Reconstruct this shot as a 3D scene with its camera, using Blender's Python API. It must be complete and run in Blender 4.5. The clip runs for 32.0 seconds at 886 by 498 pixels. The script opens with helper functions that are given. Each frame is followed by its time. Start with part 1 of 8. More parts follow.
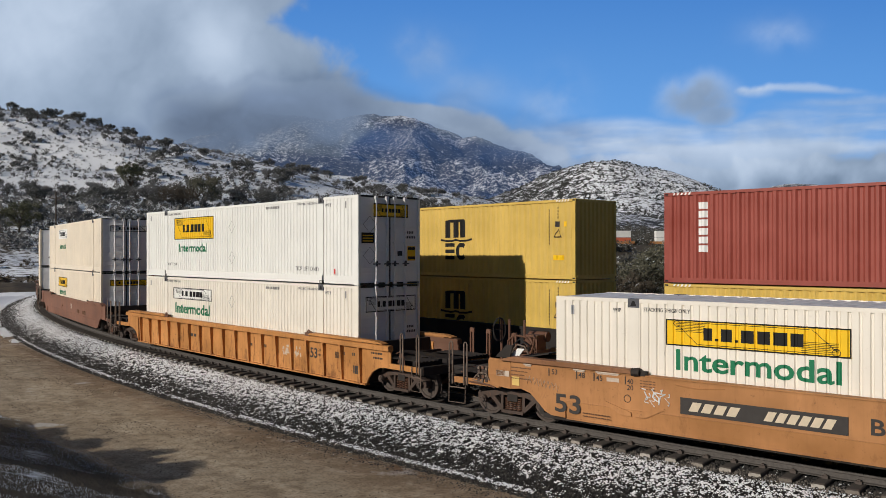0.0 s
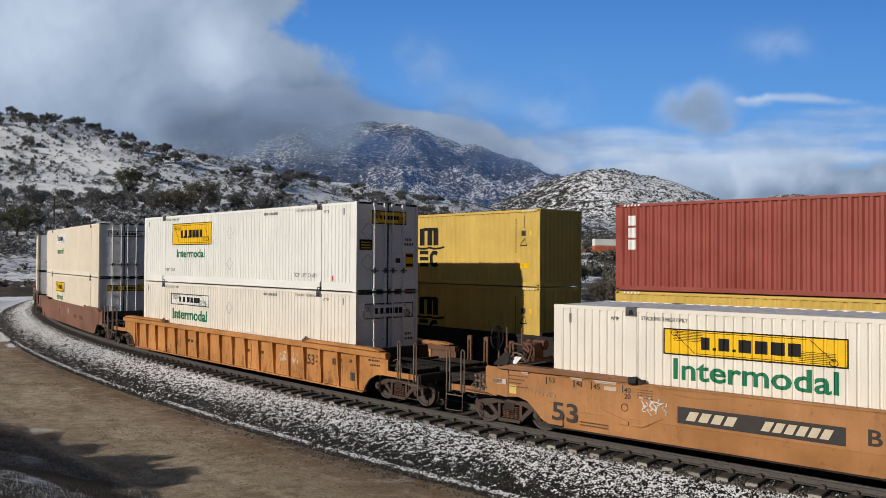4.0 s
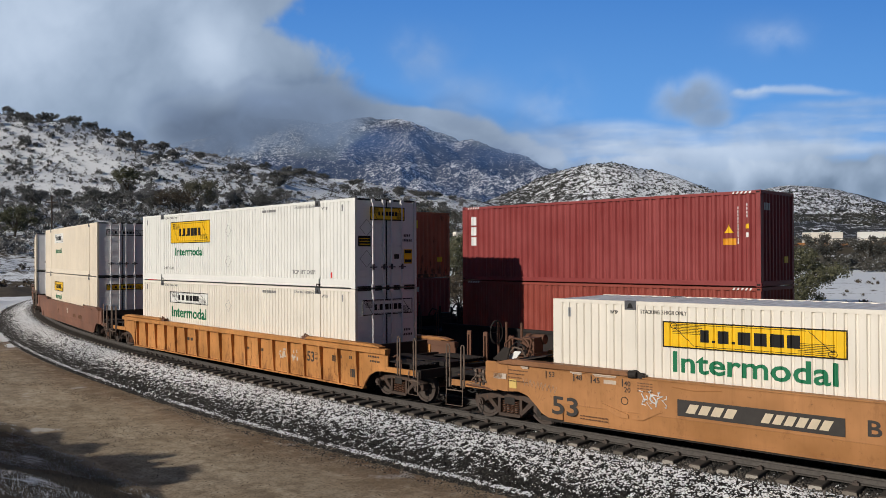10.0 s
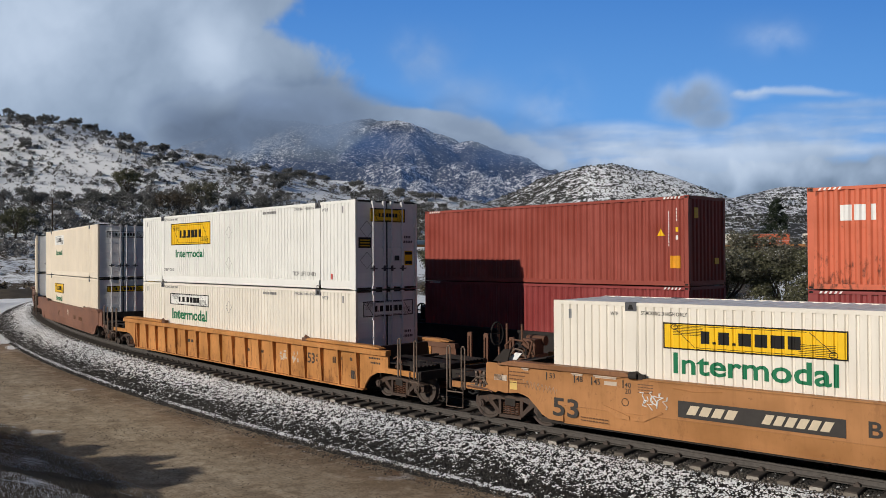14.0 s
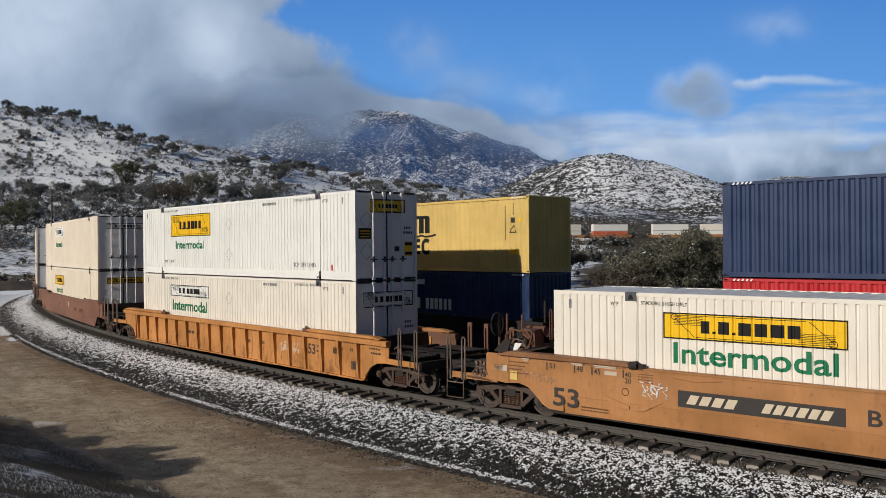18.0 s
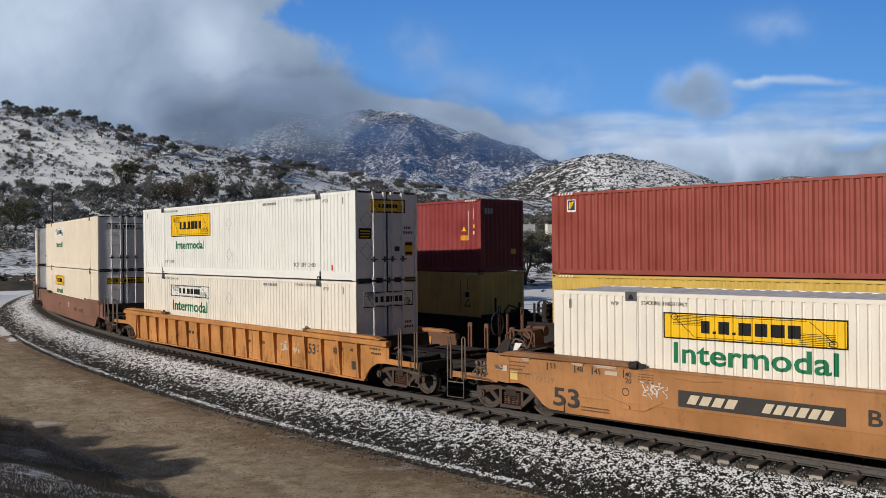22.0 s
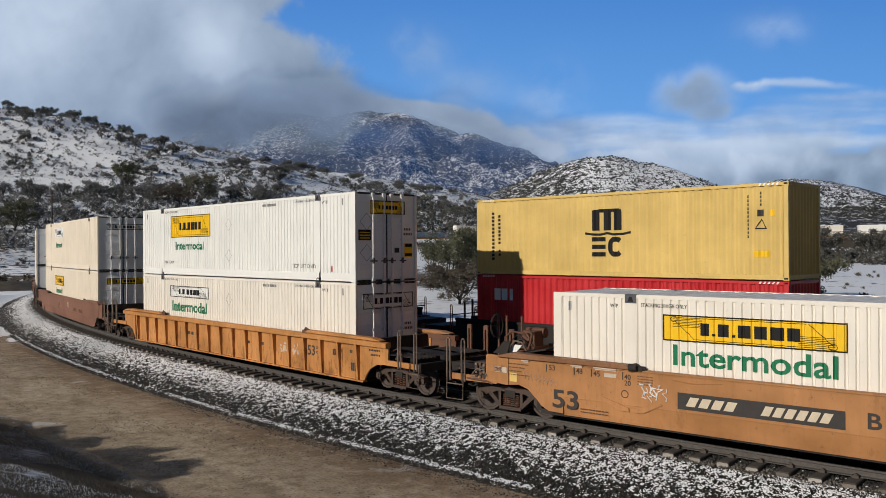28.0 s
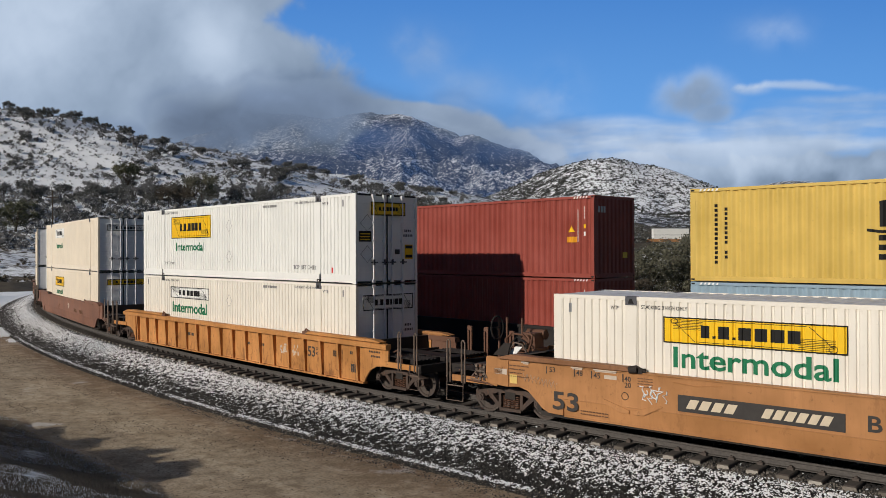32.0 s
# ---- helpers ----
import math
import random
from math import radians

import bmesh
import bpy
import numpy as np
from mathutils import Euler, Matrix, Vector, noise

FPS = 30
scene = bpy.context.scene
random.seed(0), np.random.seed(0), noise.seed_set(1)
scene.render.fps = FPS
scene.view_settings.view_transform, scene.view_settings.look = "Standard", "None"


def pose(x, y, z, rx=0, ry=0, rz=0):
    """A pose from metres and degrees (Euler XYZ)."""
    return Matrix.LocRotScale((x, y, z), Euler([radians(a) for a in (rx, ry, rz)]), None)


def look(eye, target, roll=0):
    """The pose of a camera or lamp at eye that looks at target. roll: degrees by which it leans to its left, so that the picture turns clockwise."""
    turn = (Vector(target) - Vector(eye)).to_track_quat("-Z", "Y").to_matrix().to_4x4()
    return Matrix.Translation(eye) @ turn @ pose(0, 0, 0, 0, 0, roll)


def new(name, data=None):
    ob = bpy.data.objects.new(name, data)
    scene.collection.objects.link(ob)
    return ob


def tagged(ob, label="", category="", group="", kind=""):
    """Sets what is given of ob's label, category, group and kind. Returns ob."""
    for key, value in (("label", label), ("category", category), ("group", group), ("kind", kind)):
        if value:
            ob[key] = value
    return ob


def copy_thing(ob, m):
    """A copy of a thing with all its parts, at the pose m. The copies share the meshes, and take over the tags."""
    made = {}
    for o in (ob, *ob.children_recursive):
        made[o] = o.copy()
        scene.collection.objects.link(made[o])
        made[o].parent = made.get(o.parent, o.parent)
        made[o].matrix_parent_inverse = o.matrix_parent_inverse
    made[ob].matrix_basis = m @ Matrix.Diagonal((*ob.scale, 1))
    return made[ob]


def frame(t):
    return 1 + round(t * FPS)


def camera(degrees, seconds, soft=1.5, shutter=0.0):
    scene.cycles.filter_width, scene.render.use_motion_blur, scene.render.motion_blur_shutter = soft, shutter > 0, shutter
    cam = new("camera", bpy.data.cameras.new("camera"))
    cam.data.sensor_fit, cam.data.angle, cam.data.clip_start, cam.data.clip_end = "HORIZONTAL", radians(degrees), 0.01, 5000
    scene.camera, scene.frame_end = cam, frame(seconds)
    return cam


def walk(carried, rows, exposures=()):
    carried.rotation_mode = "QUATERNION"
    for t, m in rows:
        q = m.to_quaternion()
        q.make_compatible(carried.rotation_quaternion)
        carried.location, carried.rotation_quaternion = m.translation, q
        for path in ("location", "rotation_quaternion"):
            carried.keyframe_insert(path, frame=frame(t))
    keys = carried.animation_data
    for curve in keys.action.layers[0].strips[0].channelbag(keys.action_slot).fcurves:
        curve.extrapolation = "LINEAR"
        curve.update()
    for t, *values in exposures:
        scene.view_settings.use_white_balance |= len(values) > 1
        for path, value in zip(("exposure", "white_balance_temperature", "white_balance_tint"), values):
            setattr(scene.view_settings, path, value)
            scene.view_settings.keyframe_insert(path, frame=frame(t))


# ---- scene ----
EYE = (0.0, 0.0, 4.327)
cam = camera(57.0, 32.0, soft=0.5)
# seconds, turn to the left, tilt up, lean, in degrees
TURNS = [
    (0, 0.214, 0.240, -0.056), (0.5, 0.219, 0.261, -0.084), (1, 0.210, 0.322, -0.089), (1.5, 0.175, 0.414, -0.056), (2, 0.128, 0.546, -0.018),
    (2.5, 0.090, 0.623, 0.050), (3, 0.104, 0.659, 0.110), (3.5, 0.081, 0.767, 0.342), (5.5, 0.094, 0.684, 0.257), (6, 0.137, 0.665, 0.076),
    (6.5, 0.063, 0.729, -0.017), (7, 0.028, 0.785, 0.046), (7.5, 0.041, 0.841, 0.083), (8, 0.088, 0.910, 0.010), (8.5, 0.043, 0.777, -0.076),
    (9, 0.000, 0.545, -0.183), (9.5, -0.004, 0.438, -0.261), (10, -0.019, 0.445, -0.263), (10.5, -0.045, 0.455, -0.267), (11, -0.047, 0.457, -0.287),
    (11.5, -0.027, 0.485, -0.226), (12, -0.017, 0.495, -0.277), (12.5, 0.006, 0.552, -0.244), (13, 0.011, 0.556, -0.275), (13.5, 0.013, 0.555, -0.288),
    (14, 0.009, 0.550, -0.315), (14.5, 0.013, 0.540, -0.344), (16.5, 0.024, -0.020, -0.534), (17, 0.018, -0.111, -0.516), (17.5, 0.015, -0.110, -0.505),
    (18, 0.014, -0.110, -0.499), (18.5, -0.015, -0.112, -0.531), (19, -0.015, -0.114, -0.540), (19.5, -0.012, -0.111, -0.533), (20, -0.007, -0.099, -0.517),
    (20.5, 0.016, -0.110, -0.526), (21, 0.015, -0.094, -0.522), (21.5, 0.017, -0.094, -0.522), (22, 0.026, -0.110, -0.529), (22.5, 0.027, -0.136, -0.574),
    (23, 0.026, -0.136, -0.562), (23.5, 0.024, -0.139, -0.529), (24, 0.038, -0.136, -0.536), (24.5, 0.047, -0.141, -0.571), (25, 0.074, -0.093, -0.523),
    (25.5, 0.063, -0.060, -0.435), (27.5, 0.004, 0.001, -0.340), (28, 0.004, 0.004, -0.349), (28.5, 0.048, 0.001, -0.377), (29, 0.054, 0.005, -0.415),
    (29.5, 0.054, 0.005, -0.415), (30, 0.051, 0.007, -0.393), (30.5, 0.036, 0.030, -0.365), (31, 0.040, 0.062, -0.319), (31.5, 0.037, 0.066, -0.294),
    (32, 0.033, 0.116, -0.218),
]
walk(cam, [(t, pose(*EYE, 90 + tilt, 0, turn) @ pose(0, 0, 0, 0, 0, lean)) for t, turn, tilt, lean in TURNS],
     exposures=[(0, -0.55), (32, -0.55)])

# ---- world, sun, exposure ----
SUN_WAY = Vector((0.772, 0.636, -0.401)).normalized()      # the way the light travels
SUN_EL = math.asin(-SUN_WAY.z)
SUN_AZ = math.atan2(-SUN_WAY.x, -SUN_WAY.y)              # clockwise from +y
world = bpy.data.worlds.new("sky_world")
scene.world = world
world.use_nodes = True
wn = world.node_tree
sky = wn.nodes.new("ShaderNodeTexSky")
sky.sky_type, sky.sun_disc = "NISHITA", False
sky.sun_elevation, sky.sun_rotation = SUN_EL, SUN_AZ
sky.altitude, sky.air_density, sky.dust_density, sky.ozone_density = 1200, 1.0, 0.0, 3.0
wn.nodes["Background"].inputs["Strength"].default_value = 0.053
deep = wn.nodes.new("ShaderNodeMix")
deep.data_type, deep.blend_type = "RGBA", "MULTIPLY"
deep.inputs[0].default_value, deep.inputs[7].default_value = 1.0, (0.74, 0.84, 0.92, 1)
wn.links.new(sky.outputs[0], deep.inputs[6])
wn.links.new(deep.outputs[2], wn.nodes["Background"].inputs[0])
sun_data = bpy.data.lights.new("sun", "SUN")
sun_data.energy, sun_data.angle, sun_data.color = 5.0, radians(0.5), (1.0, 0.93, 0.83)
sun = new("sun", sun_data)
sun.matrix_world = look((0, 0, 60), Vector((0, 0, 60)) + SUN_WAY)

# ---- materials ----
def nodes_of(name):
    m = bpy.data.materials.new(name)
    m.use_nodes = True
    t = m.node_tree
    return m, t, t.nodes["Principled BSDF"]


def node(t, kind, **inputs):
    n = t.nodes.new(kind)
    for k, v in inputs.items():
        n.inputs[k.replace("_", " ")].default_value = v
    return n


def coords(t, scale=(1, 1, 1), space="Object"):
    tc = t.nodes.new("ShaderNodeTexCoord")
    mp = t.nodes.new("ShaderNodeMapping")
    mp.inputs["Scale"].default_value = scale
    t.links.new(tc.outputs[space], mp.inputs[0])
    return mp.outputs[0]


def noise_of(t, vec, scale, detail=4.0, rough=0.55):
    n = node(t, "ShaderNodeTexNoise", Scale=scale, Detail=detail, Roughness=rough)
    t.links.new(vec, n.inputs["Vector"])
    return n.outputs["Fac"]


def ramp_of(t, fac, stops):
    r = t.nodes.new("ShaderNodeValToRGB")
    while len(r.color_ramp.elements) < len(stops):
        r.color_ramp.elements.new(0.5)
    for e, (p, c) in zip(r.color_ramp.elements, stops):
        e.position = p
        e.color = (*c, 1) if len(c) == 3 else (c[0], c[0], c[0], 1)
    t.links.new(fac, r.inputs[0])
    return r.outputs[0]


def mix_of(t, fac, a, b, mode="MIX"):
    m = t.nodes.new("ShaderNodeMix")
    m.data_type, m.blend_type = "RGBA", mode
    for sock, val in ((m.inputs[0], fac), (m.inputs[6], a), (m.inputs[7], b)):
        if hasattr(val, "links"):
            t.links.new(val, sock)
        elif isinstance(val, (int, float)):
            sock.default_value = val
        else:
            sock.default_value = (*val, 1)
    return m.outputs[2]


def math_of(t, op, a, b=0.0, c=0.0):
    m = t.nodes.new("ShaderNodeMath")
    m.operation = op
    for sock, val in zip(m.inputs, (a, b, c)):
        if hasattr(val, "links"):
            t.links.new(val, sock)
        else:
            sock.default_value = val
    return m.outputs[0]


def bump_of(t, bsdf, height, strength, dist=0.02):
    b = node(t, "ShaderNodeBump", Strength=strength, Distance=dist)
    t.links.new(height, b.inputs["Height"])
    t.links.new(b.outputs[0], bsdf.inputs["Normal"])


def paint(name, colour, rough=0.45, dirt=(0.12, 0.09, 0.07), wear=0.35, streak=0.35, fade=0.12, metallic=0.0, rust=0.0, low_rust=False):
    """Weathered paint on steel: faded patches, dirt runs down the sheet, chips and rust."""
    m, t, b = nodes_of(name)
    vec = coords(t)
    runs = coords(t, (5.0, 5.0, 0.35))
    big = noise_of(t, vec, 0.7, 4)
    fine = noise_of(t, vec, 9.0, 6, 0.65)
    run = noise_of(t, runs, 1.6, 5, 0.6)
    light = [min(1, c * (1 + fade) + 0.02) for c in colour]
    dark = [c * (1 - fade) for c in colour]
    col = ramp_of(t, big, [(0.3, dark), (0.7, light)])
    soil = math_of(t, "MULTIPLY", ramp_of(t, run, [(0.5, (0,)), (0.8, (1,))]), streak)
    col = mix_of(t, soil, col, [0.5 * c + 0.5 * d for c, d in zip(colour, dirt)])
    chip = math_of(t, "MULTIPLY", ramp_of(t, fine, [(0.62, (0,)), (0.72, (1,))]), wear)
    col = mix_of(t, chip, col, dirt)
    if rust:
        spots = noise_of(t, coords(t, (1.6, 1.6, 0.8)), 2.2, 8, 0.7)
        if low_rust:
            # rust that has crept up the sheet from its lower edge in short runs
            drip = noise_of(t, coords(t, (4.5, 4.5, 1.3)), 1.5, 7, 0.72)
            part_z = t.nodes.new("ShaderNodeSeparateXYZ")
            t.links.new(t.nodes.new("ShaderNodeTexCoord").outputs["Object"], part_z.inputs[0])
            creep = ramp_of(t, math_of(t, "MULTIPLY", part_z.outputs[2], 0.4), [(0.08, (0.10,)), (0.5, (0.0,))])
            spots = math_of(t, "ADD", math_of(t, "ADD", math_of(t, "MULTIPLY", spots, 0.6), math_of(t, "MULTIPLY", drip, 0.4)), creep)
        lots = math_of(t, "MULTIPLY", ramp_of(t, spots, [(0.58, (0,)), (0.66, (1,))]), rust)
        col = mix_of(t, lots, col, (0.09, 0.03, 0.018))
    t.links.new(col, b.inputs["Base Color"])
    b.inputs["Metallic"].default_value = metallic
    b.inputs["Specular IOR Level"].default_value = 0.25
    t.links.new(ramp_of(t, big, [(0.2, (rough - 0.08,)), (0.8, (rough + 0.15,))]), b.inputs["Roughness"])
    bump_of(t, b, fine, 0.12, 0.004)
    return m


def plain(name, colour, rough=0.6, metallic=0.0, vary=0.15, scale=6.0, bump=0.15, dist=0.005):
    m, t, b = nodes_of(name)
    vec = coords(t)
    n = noise_of(t, vec, scale, 5, 0.6)
    n2 = noise_of(t, vec, scale * 0.12, 3)
    col = ramp_of(t, n, [(0.25, [c * (1 - vary) for c in colour]), (0.75, [min(1, c * (1 + vary)) for c in colour])])
    col = mix_of(t, math_of(t, "MULTIPLY", n2, vary), col, [c * 0.6 for c in colour])
    t.links.new(col, b.inputs["Base Color"])
    b.inputs["Roughness"].default_value, b.inputs["Metallic"].default_value = rough, metallic
    b.inputs["Specular IOR Level"].default_value = 0.3
    bump_of(t, b, n, bump, dist)
    return m


YELLOW = paint("yellow_container_paint", (0.62, 0.42, 0.09), 0.5, (0.2, 0.1, 0.04), 0.25, 0.3)
PALE_YELLOW = paint("faded_yellow_container_paint", (0.66, 0.46, 0.14), 0.5, (0.2, 0.1, 0.04), 0.25, 0.3)
RED = paint("oxide_red_container_paint", (0.285, 0.056, 0.038), 0.45, (0.08, 0.03, 0.02), 0.3, 0.3)
DARK_RED = paint("maroon_container_paint", (0.26, 0.042, 0.040), 0.45, (0.08, 0.03, 0.02), 0.3, 0.25)
ORANGE_RED = paint("rusty_orange_red_container_paint", (0.60, 0.135, 0.065), 0.5, (0.16, 0.05, 0.03), 0.3, 0.4, rust=0.9, low_rust=True)
BRIGHT_RED = paint("bright_red_container_paint", (0.52, 0.02, 0.025), 0.4, (0.1, 0.03, 0.02), 0.2, 0.2)
BLUE = paint("navy_blue_container_paint", (0.016, 0.035, 0.098), 0.45, (0.03, 0.03, 0.04), 0.2, 0.2)
GREY_BLUE = paint("grey_blue_container_paint", (0.26, 0.36, 0.44), 0.5, (0.15, 0.1, 0.07), 0.3, 0.4)
WHITE = paint("white_container_paint", (0.80, 0.79, 0.75), 0.4, (0.35, 0.28, 0.2), 0.12, 0.16, 0.03)
CREAM = paint("cream_white_container_paint", (0.79, 0.735, 0.645), 0.45, (0.35, 0.26, 0.16), 0.15, 0.2, 0.04)
OLD_CREAM = paint("yellowed_cream_container_paint", (0.77, 0.675, 0.54), 0.45, (0.35, 0.26, 0.16), 0.15, 0.25, 0.05)
DOOR_GREY = paint("white_door_paint", (0.83, 0.82, 0.82), 0.4, (0.3, 0.27, 0.25), 0.12, 0.15, 0.03)
CAR_YELLOW = paint("weathered_yellow_car_paint", (0.47, 0.205, 0.058), 0.55, (0.11, 0.05, 0.025), 0.9, 0.6, 0.28, rust=0.6, low_rust=True)
WHEEL_STEEL = paint("dark_wheel_steel", (0.06, 0.045, 0.037), 0.6, (0.1, 0.05, 0.03), 0.5, 0.4)
CAST_STEEL = paint("brown_cast_steel", (0.062, 0.042, 0.033), 0.6, (0.2, 0.09, 0.04), 0.5, 0.4)
PIPE = paint("pale_worn_pipe", (0.17, 0.125, 0.095), 0.5, (0.15, 0.07, 0.04), 0.5, 0.4)
# near-black base for the end platforms and the moving well cars
DARK_CAR = paint("sooty_dark_car_paint", (0.016, 0.012, 0.011), 0.75, (0.05, 0.03, 0.02), 0.4, 0.4)
CAR_BROWN = paint("weathered_tan_brown_car_paint", (0.39, 0.176, 0.06), 0.55, (0.13, 0.065, 0.035), 0.6, 0.45, 0.24, rust=0.25)
CAP_BROWN = paint("worn_brown_cap_paint", (0.25, 0.112, 0.048), 0.55, (0.1, 0.05, 0.03), 0.7, 0.6, 0.2, rust=0.3)
CAR_RED = paint("weathered_oxide_brown_car_paint", (0.19, 0.085, 0.052), 0.55, (0.1, 0.05, 0.03), 0.6, 0.5, 0.28, rust=0.35)
SIGN_YELLOW = plain("sign_yellow", (0.86, 0.52, 0.012), 0.4, 0, 0.05)
SIGN_BLACK = plain("sign_black", (0.012, 0.011, 0.011), 0.75, 0, 0.1)
SIGN_GREEN = plain("sign_green", (0.01, 0.17, 0.075), 0.45, 0, 0.08)
SIGN_WHITE = plain("sign_white", (0.8, 0.8, 0.78), 0.45, 0, 0.04)
SIGN_GREY = plain("sign_grey", (0.05, 0.045, 0.042), 0.8, 0, 0.15)
SIGN_ORANGE = plain("sign_orange_yellow", (0.75, 0.33, 0.02), 0.45, 0, 0.08)
SIGN_STEEL = plain("grey_socket_steel", (0.09, 0.09, 0.10), 0.6, 0, 0.2)
SIGN_FAINT = plain("faint_stencil_ink", (0.15, 0.075, 0.04), 0.7, 0, 0.2)
SIGN_TAN = plain("worn_cream_number_paint", (0.62, 0.52, 0.38), 0.55, 0, 0.12)
SIGN_SOFT = plain("faded_stencil_grey", (0.26, 0.25, 0.245), 0.6, 0, 0.2)
SIGN_PALE = plain("worn_pale_paint", (0.55, 0.45, 0.36), 0.6, 0, 0.2)
SIGN_GREY2 = plain("sign_pale_grey", (0.45, 0.42, 0.42), 0.5, 0, 0.1)
SIGN_RED = plain("sign_red", (0.6, 0.03, 0.02), 0.45, 0, 0.06)
STEEL_DARK = paint("dark_rusty_steel", (0.022, 0.017, 0.014), 0.75, (0.06, 0.03, 0.017), 0.5, 0.4)
STEEL_RUST = paint("brown_rusty_steel", (0.13, 0.06, 0.035), 0.65, (0.2, 0.08, 0.03), 0.6, 0.4)
BARE_STEEL = plain("bare_steel", (0.32, 0.3, 0.28), 0.35, 0.9, 0.2)
ROD_STEEL = plain("painted_rod_steel", (0.78, 0.78, 0.79), 0.4, 0.1, 0.1)
GALV = plain("galvanised_steel", (0.42, 0.43, 0.45), 0.4, 0.7, 0.15)
RAIL_SIDE = plain("rusted_rail_steel", (0.105, 0.094, 0.086), 0.7, 0.3, 0.3, 14)
CONCRETE = plain("soiled_tie_concrete", (0.085, 0.072, 0.062), 0.85, 0, 0.25, 10, 0.3)


def tie_end_stuff():
    """Paler concrete on the tie ends, its tone differing from tie to tie."""
    m, t, b = nodes_of("pale_tie_end_concrete")
    info = t.nodes.new("ShaderNodeObjectInfo")
    col = ramp_of(t, info.outputs["Random"], [(0.0, (0.10, 0.085, 0.07)), (0.45, (0.24, 0.21, 0.175)), (1.0, (0.46, 0.43, 0.38))])
    n = noise_of(t, coords(t), 14, 5, 0.65)
    col = mix_of(t, ramp_of(t, n, [(0.45, (0,)), (0.65, (0.6,))]), col, (0.11, 0.09, 0.07))
    t.links.new(col, b.inputs["Base Color"])
    b.inputs["Roughness"].default_value = 0.9
    return m


TIE_END = tie_end_stuff()
RUBBER = plain("black_rubber", (0.02, 0.02, 0.02), 0.6)


def ballast_stuff():
    m, t, b = nodes_of("snow_dusted_ballast_stone")
    vec = coords(t)
    geo = t.nodes.new("ShaderNodeNewGeometry")
    tint = ramp_of(t, geo.outputs["Random Per Island"], [(0.0, (0.007, 0.0065, 0.006)), (0.6, (0.02, 0.018, 0.017)), (1.0, (0.062, 0.056, 0.05))])
    n = noise_of(t, vec, 0.9, 4)
    sep = t.nodes.new("ShaderNodeSeparateXYZ")
    t.links.new(geo.outputs["Normal"], sep.inputs[0])
    at = t.nodes.new("ShaderNodeAttribute")
    at.attribute_name = "snow"
    up = math_of(t, "ADD", math_of(t, "MULTIPLY", sep.outputs[2], 0.5), math_of(t, "MULTIPLY", math_of(t, "SUBTRACT", n, 0.5), 0.35))
    up = math_of(t, "ADD", up, math_of(t, "MULTIPLY", math_of(t, "SUBTRACT", geo.outputs["Random Per Island"], 0.5), 0.25))
    up = math_of(t, "ADD", up, math_of(t, "MULTIPLY", math_of(t, "SUBTRACT", noise_of(t, vec, 6, 3, 0.6), 0.5), 1.9))
    up = math_of(t, "ADD", up, math_of(t, "SUBTRACT", at.outputs["Fac"], 0.5))
    fac = ramp_of(t, up, [(0.36, (0,)), (0.41, (1,))])
    t.links.new(mix_of(t, fac, tint, (0.90, 0.91, 0.93)), b.inputs["Base Color"])
    b.inputs["Roughness"].default_value = 0.85
    return m


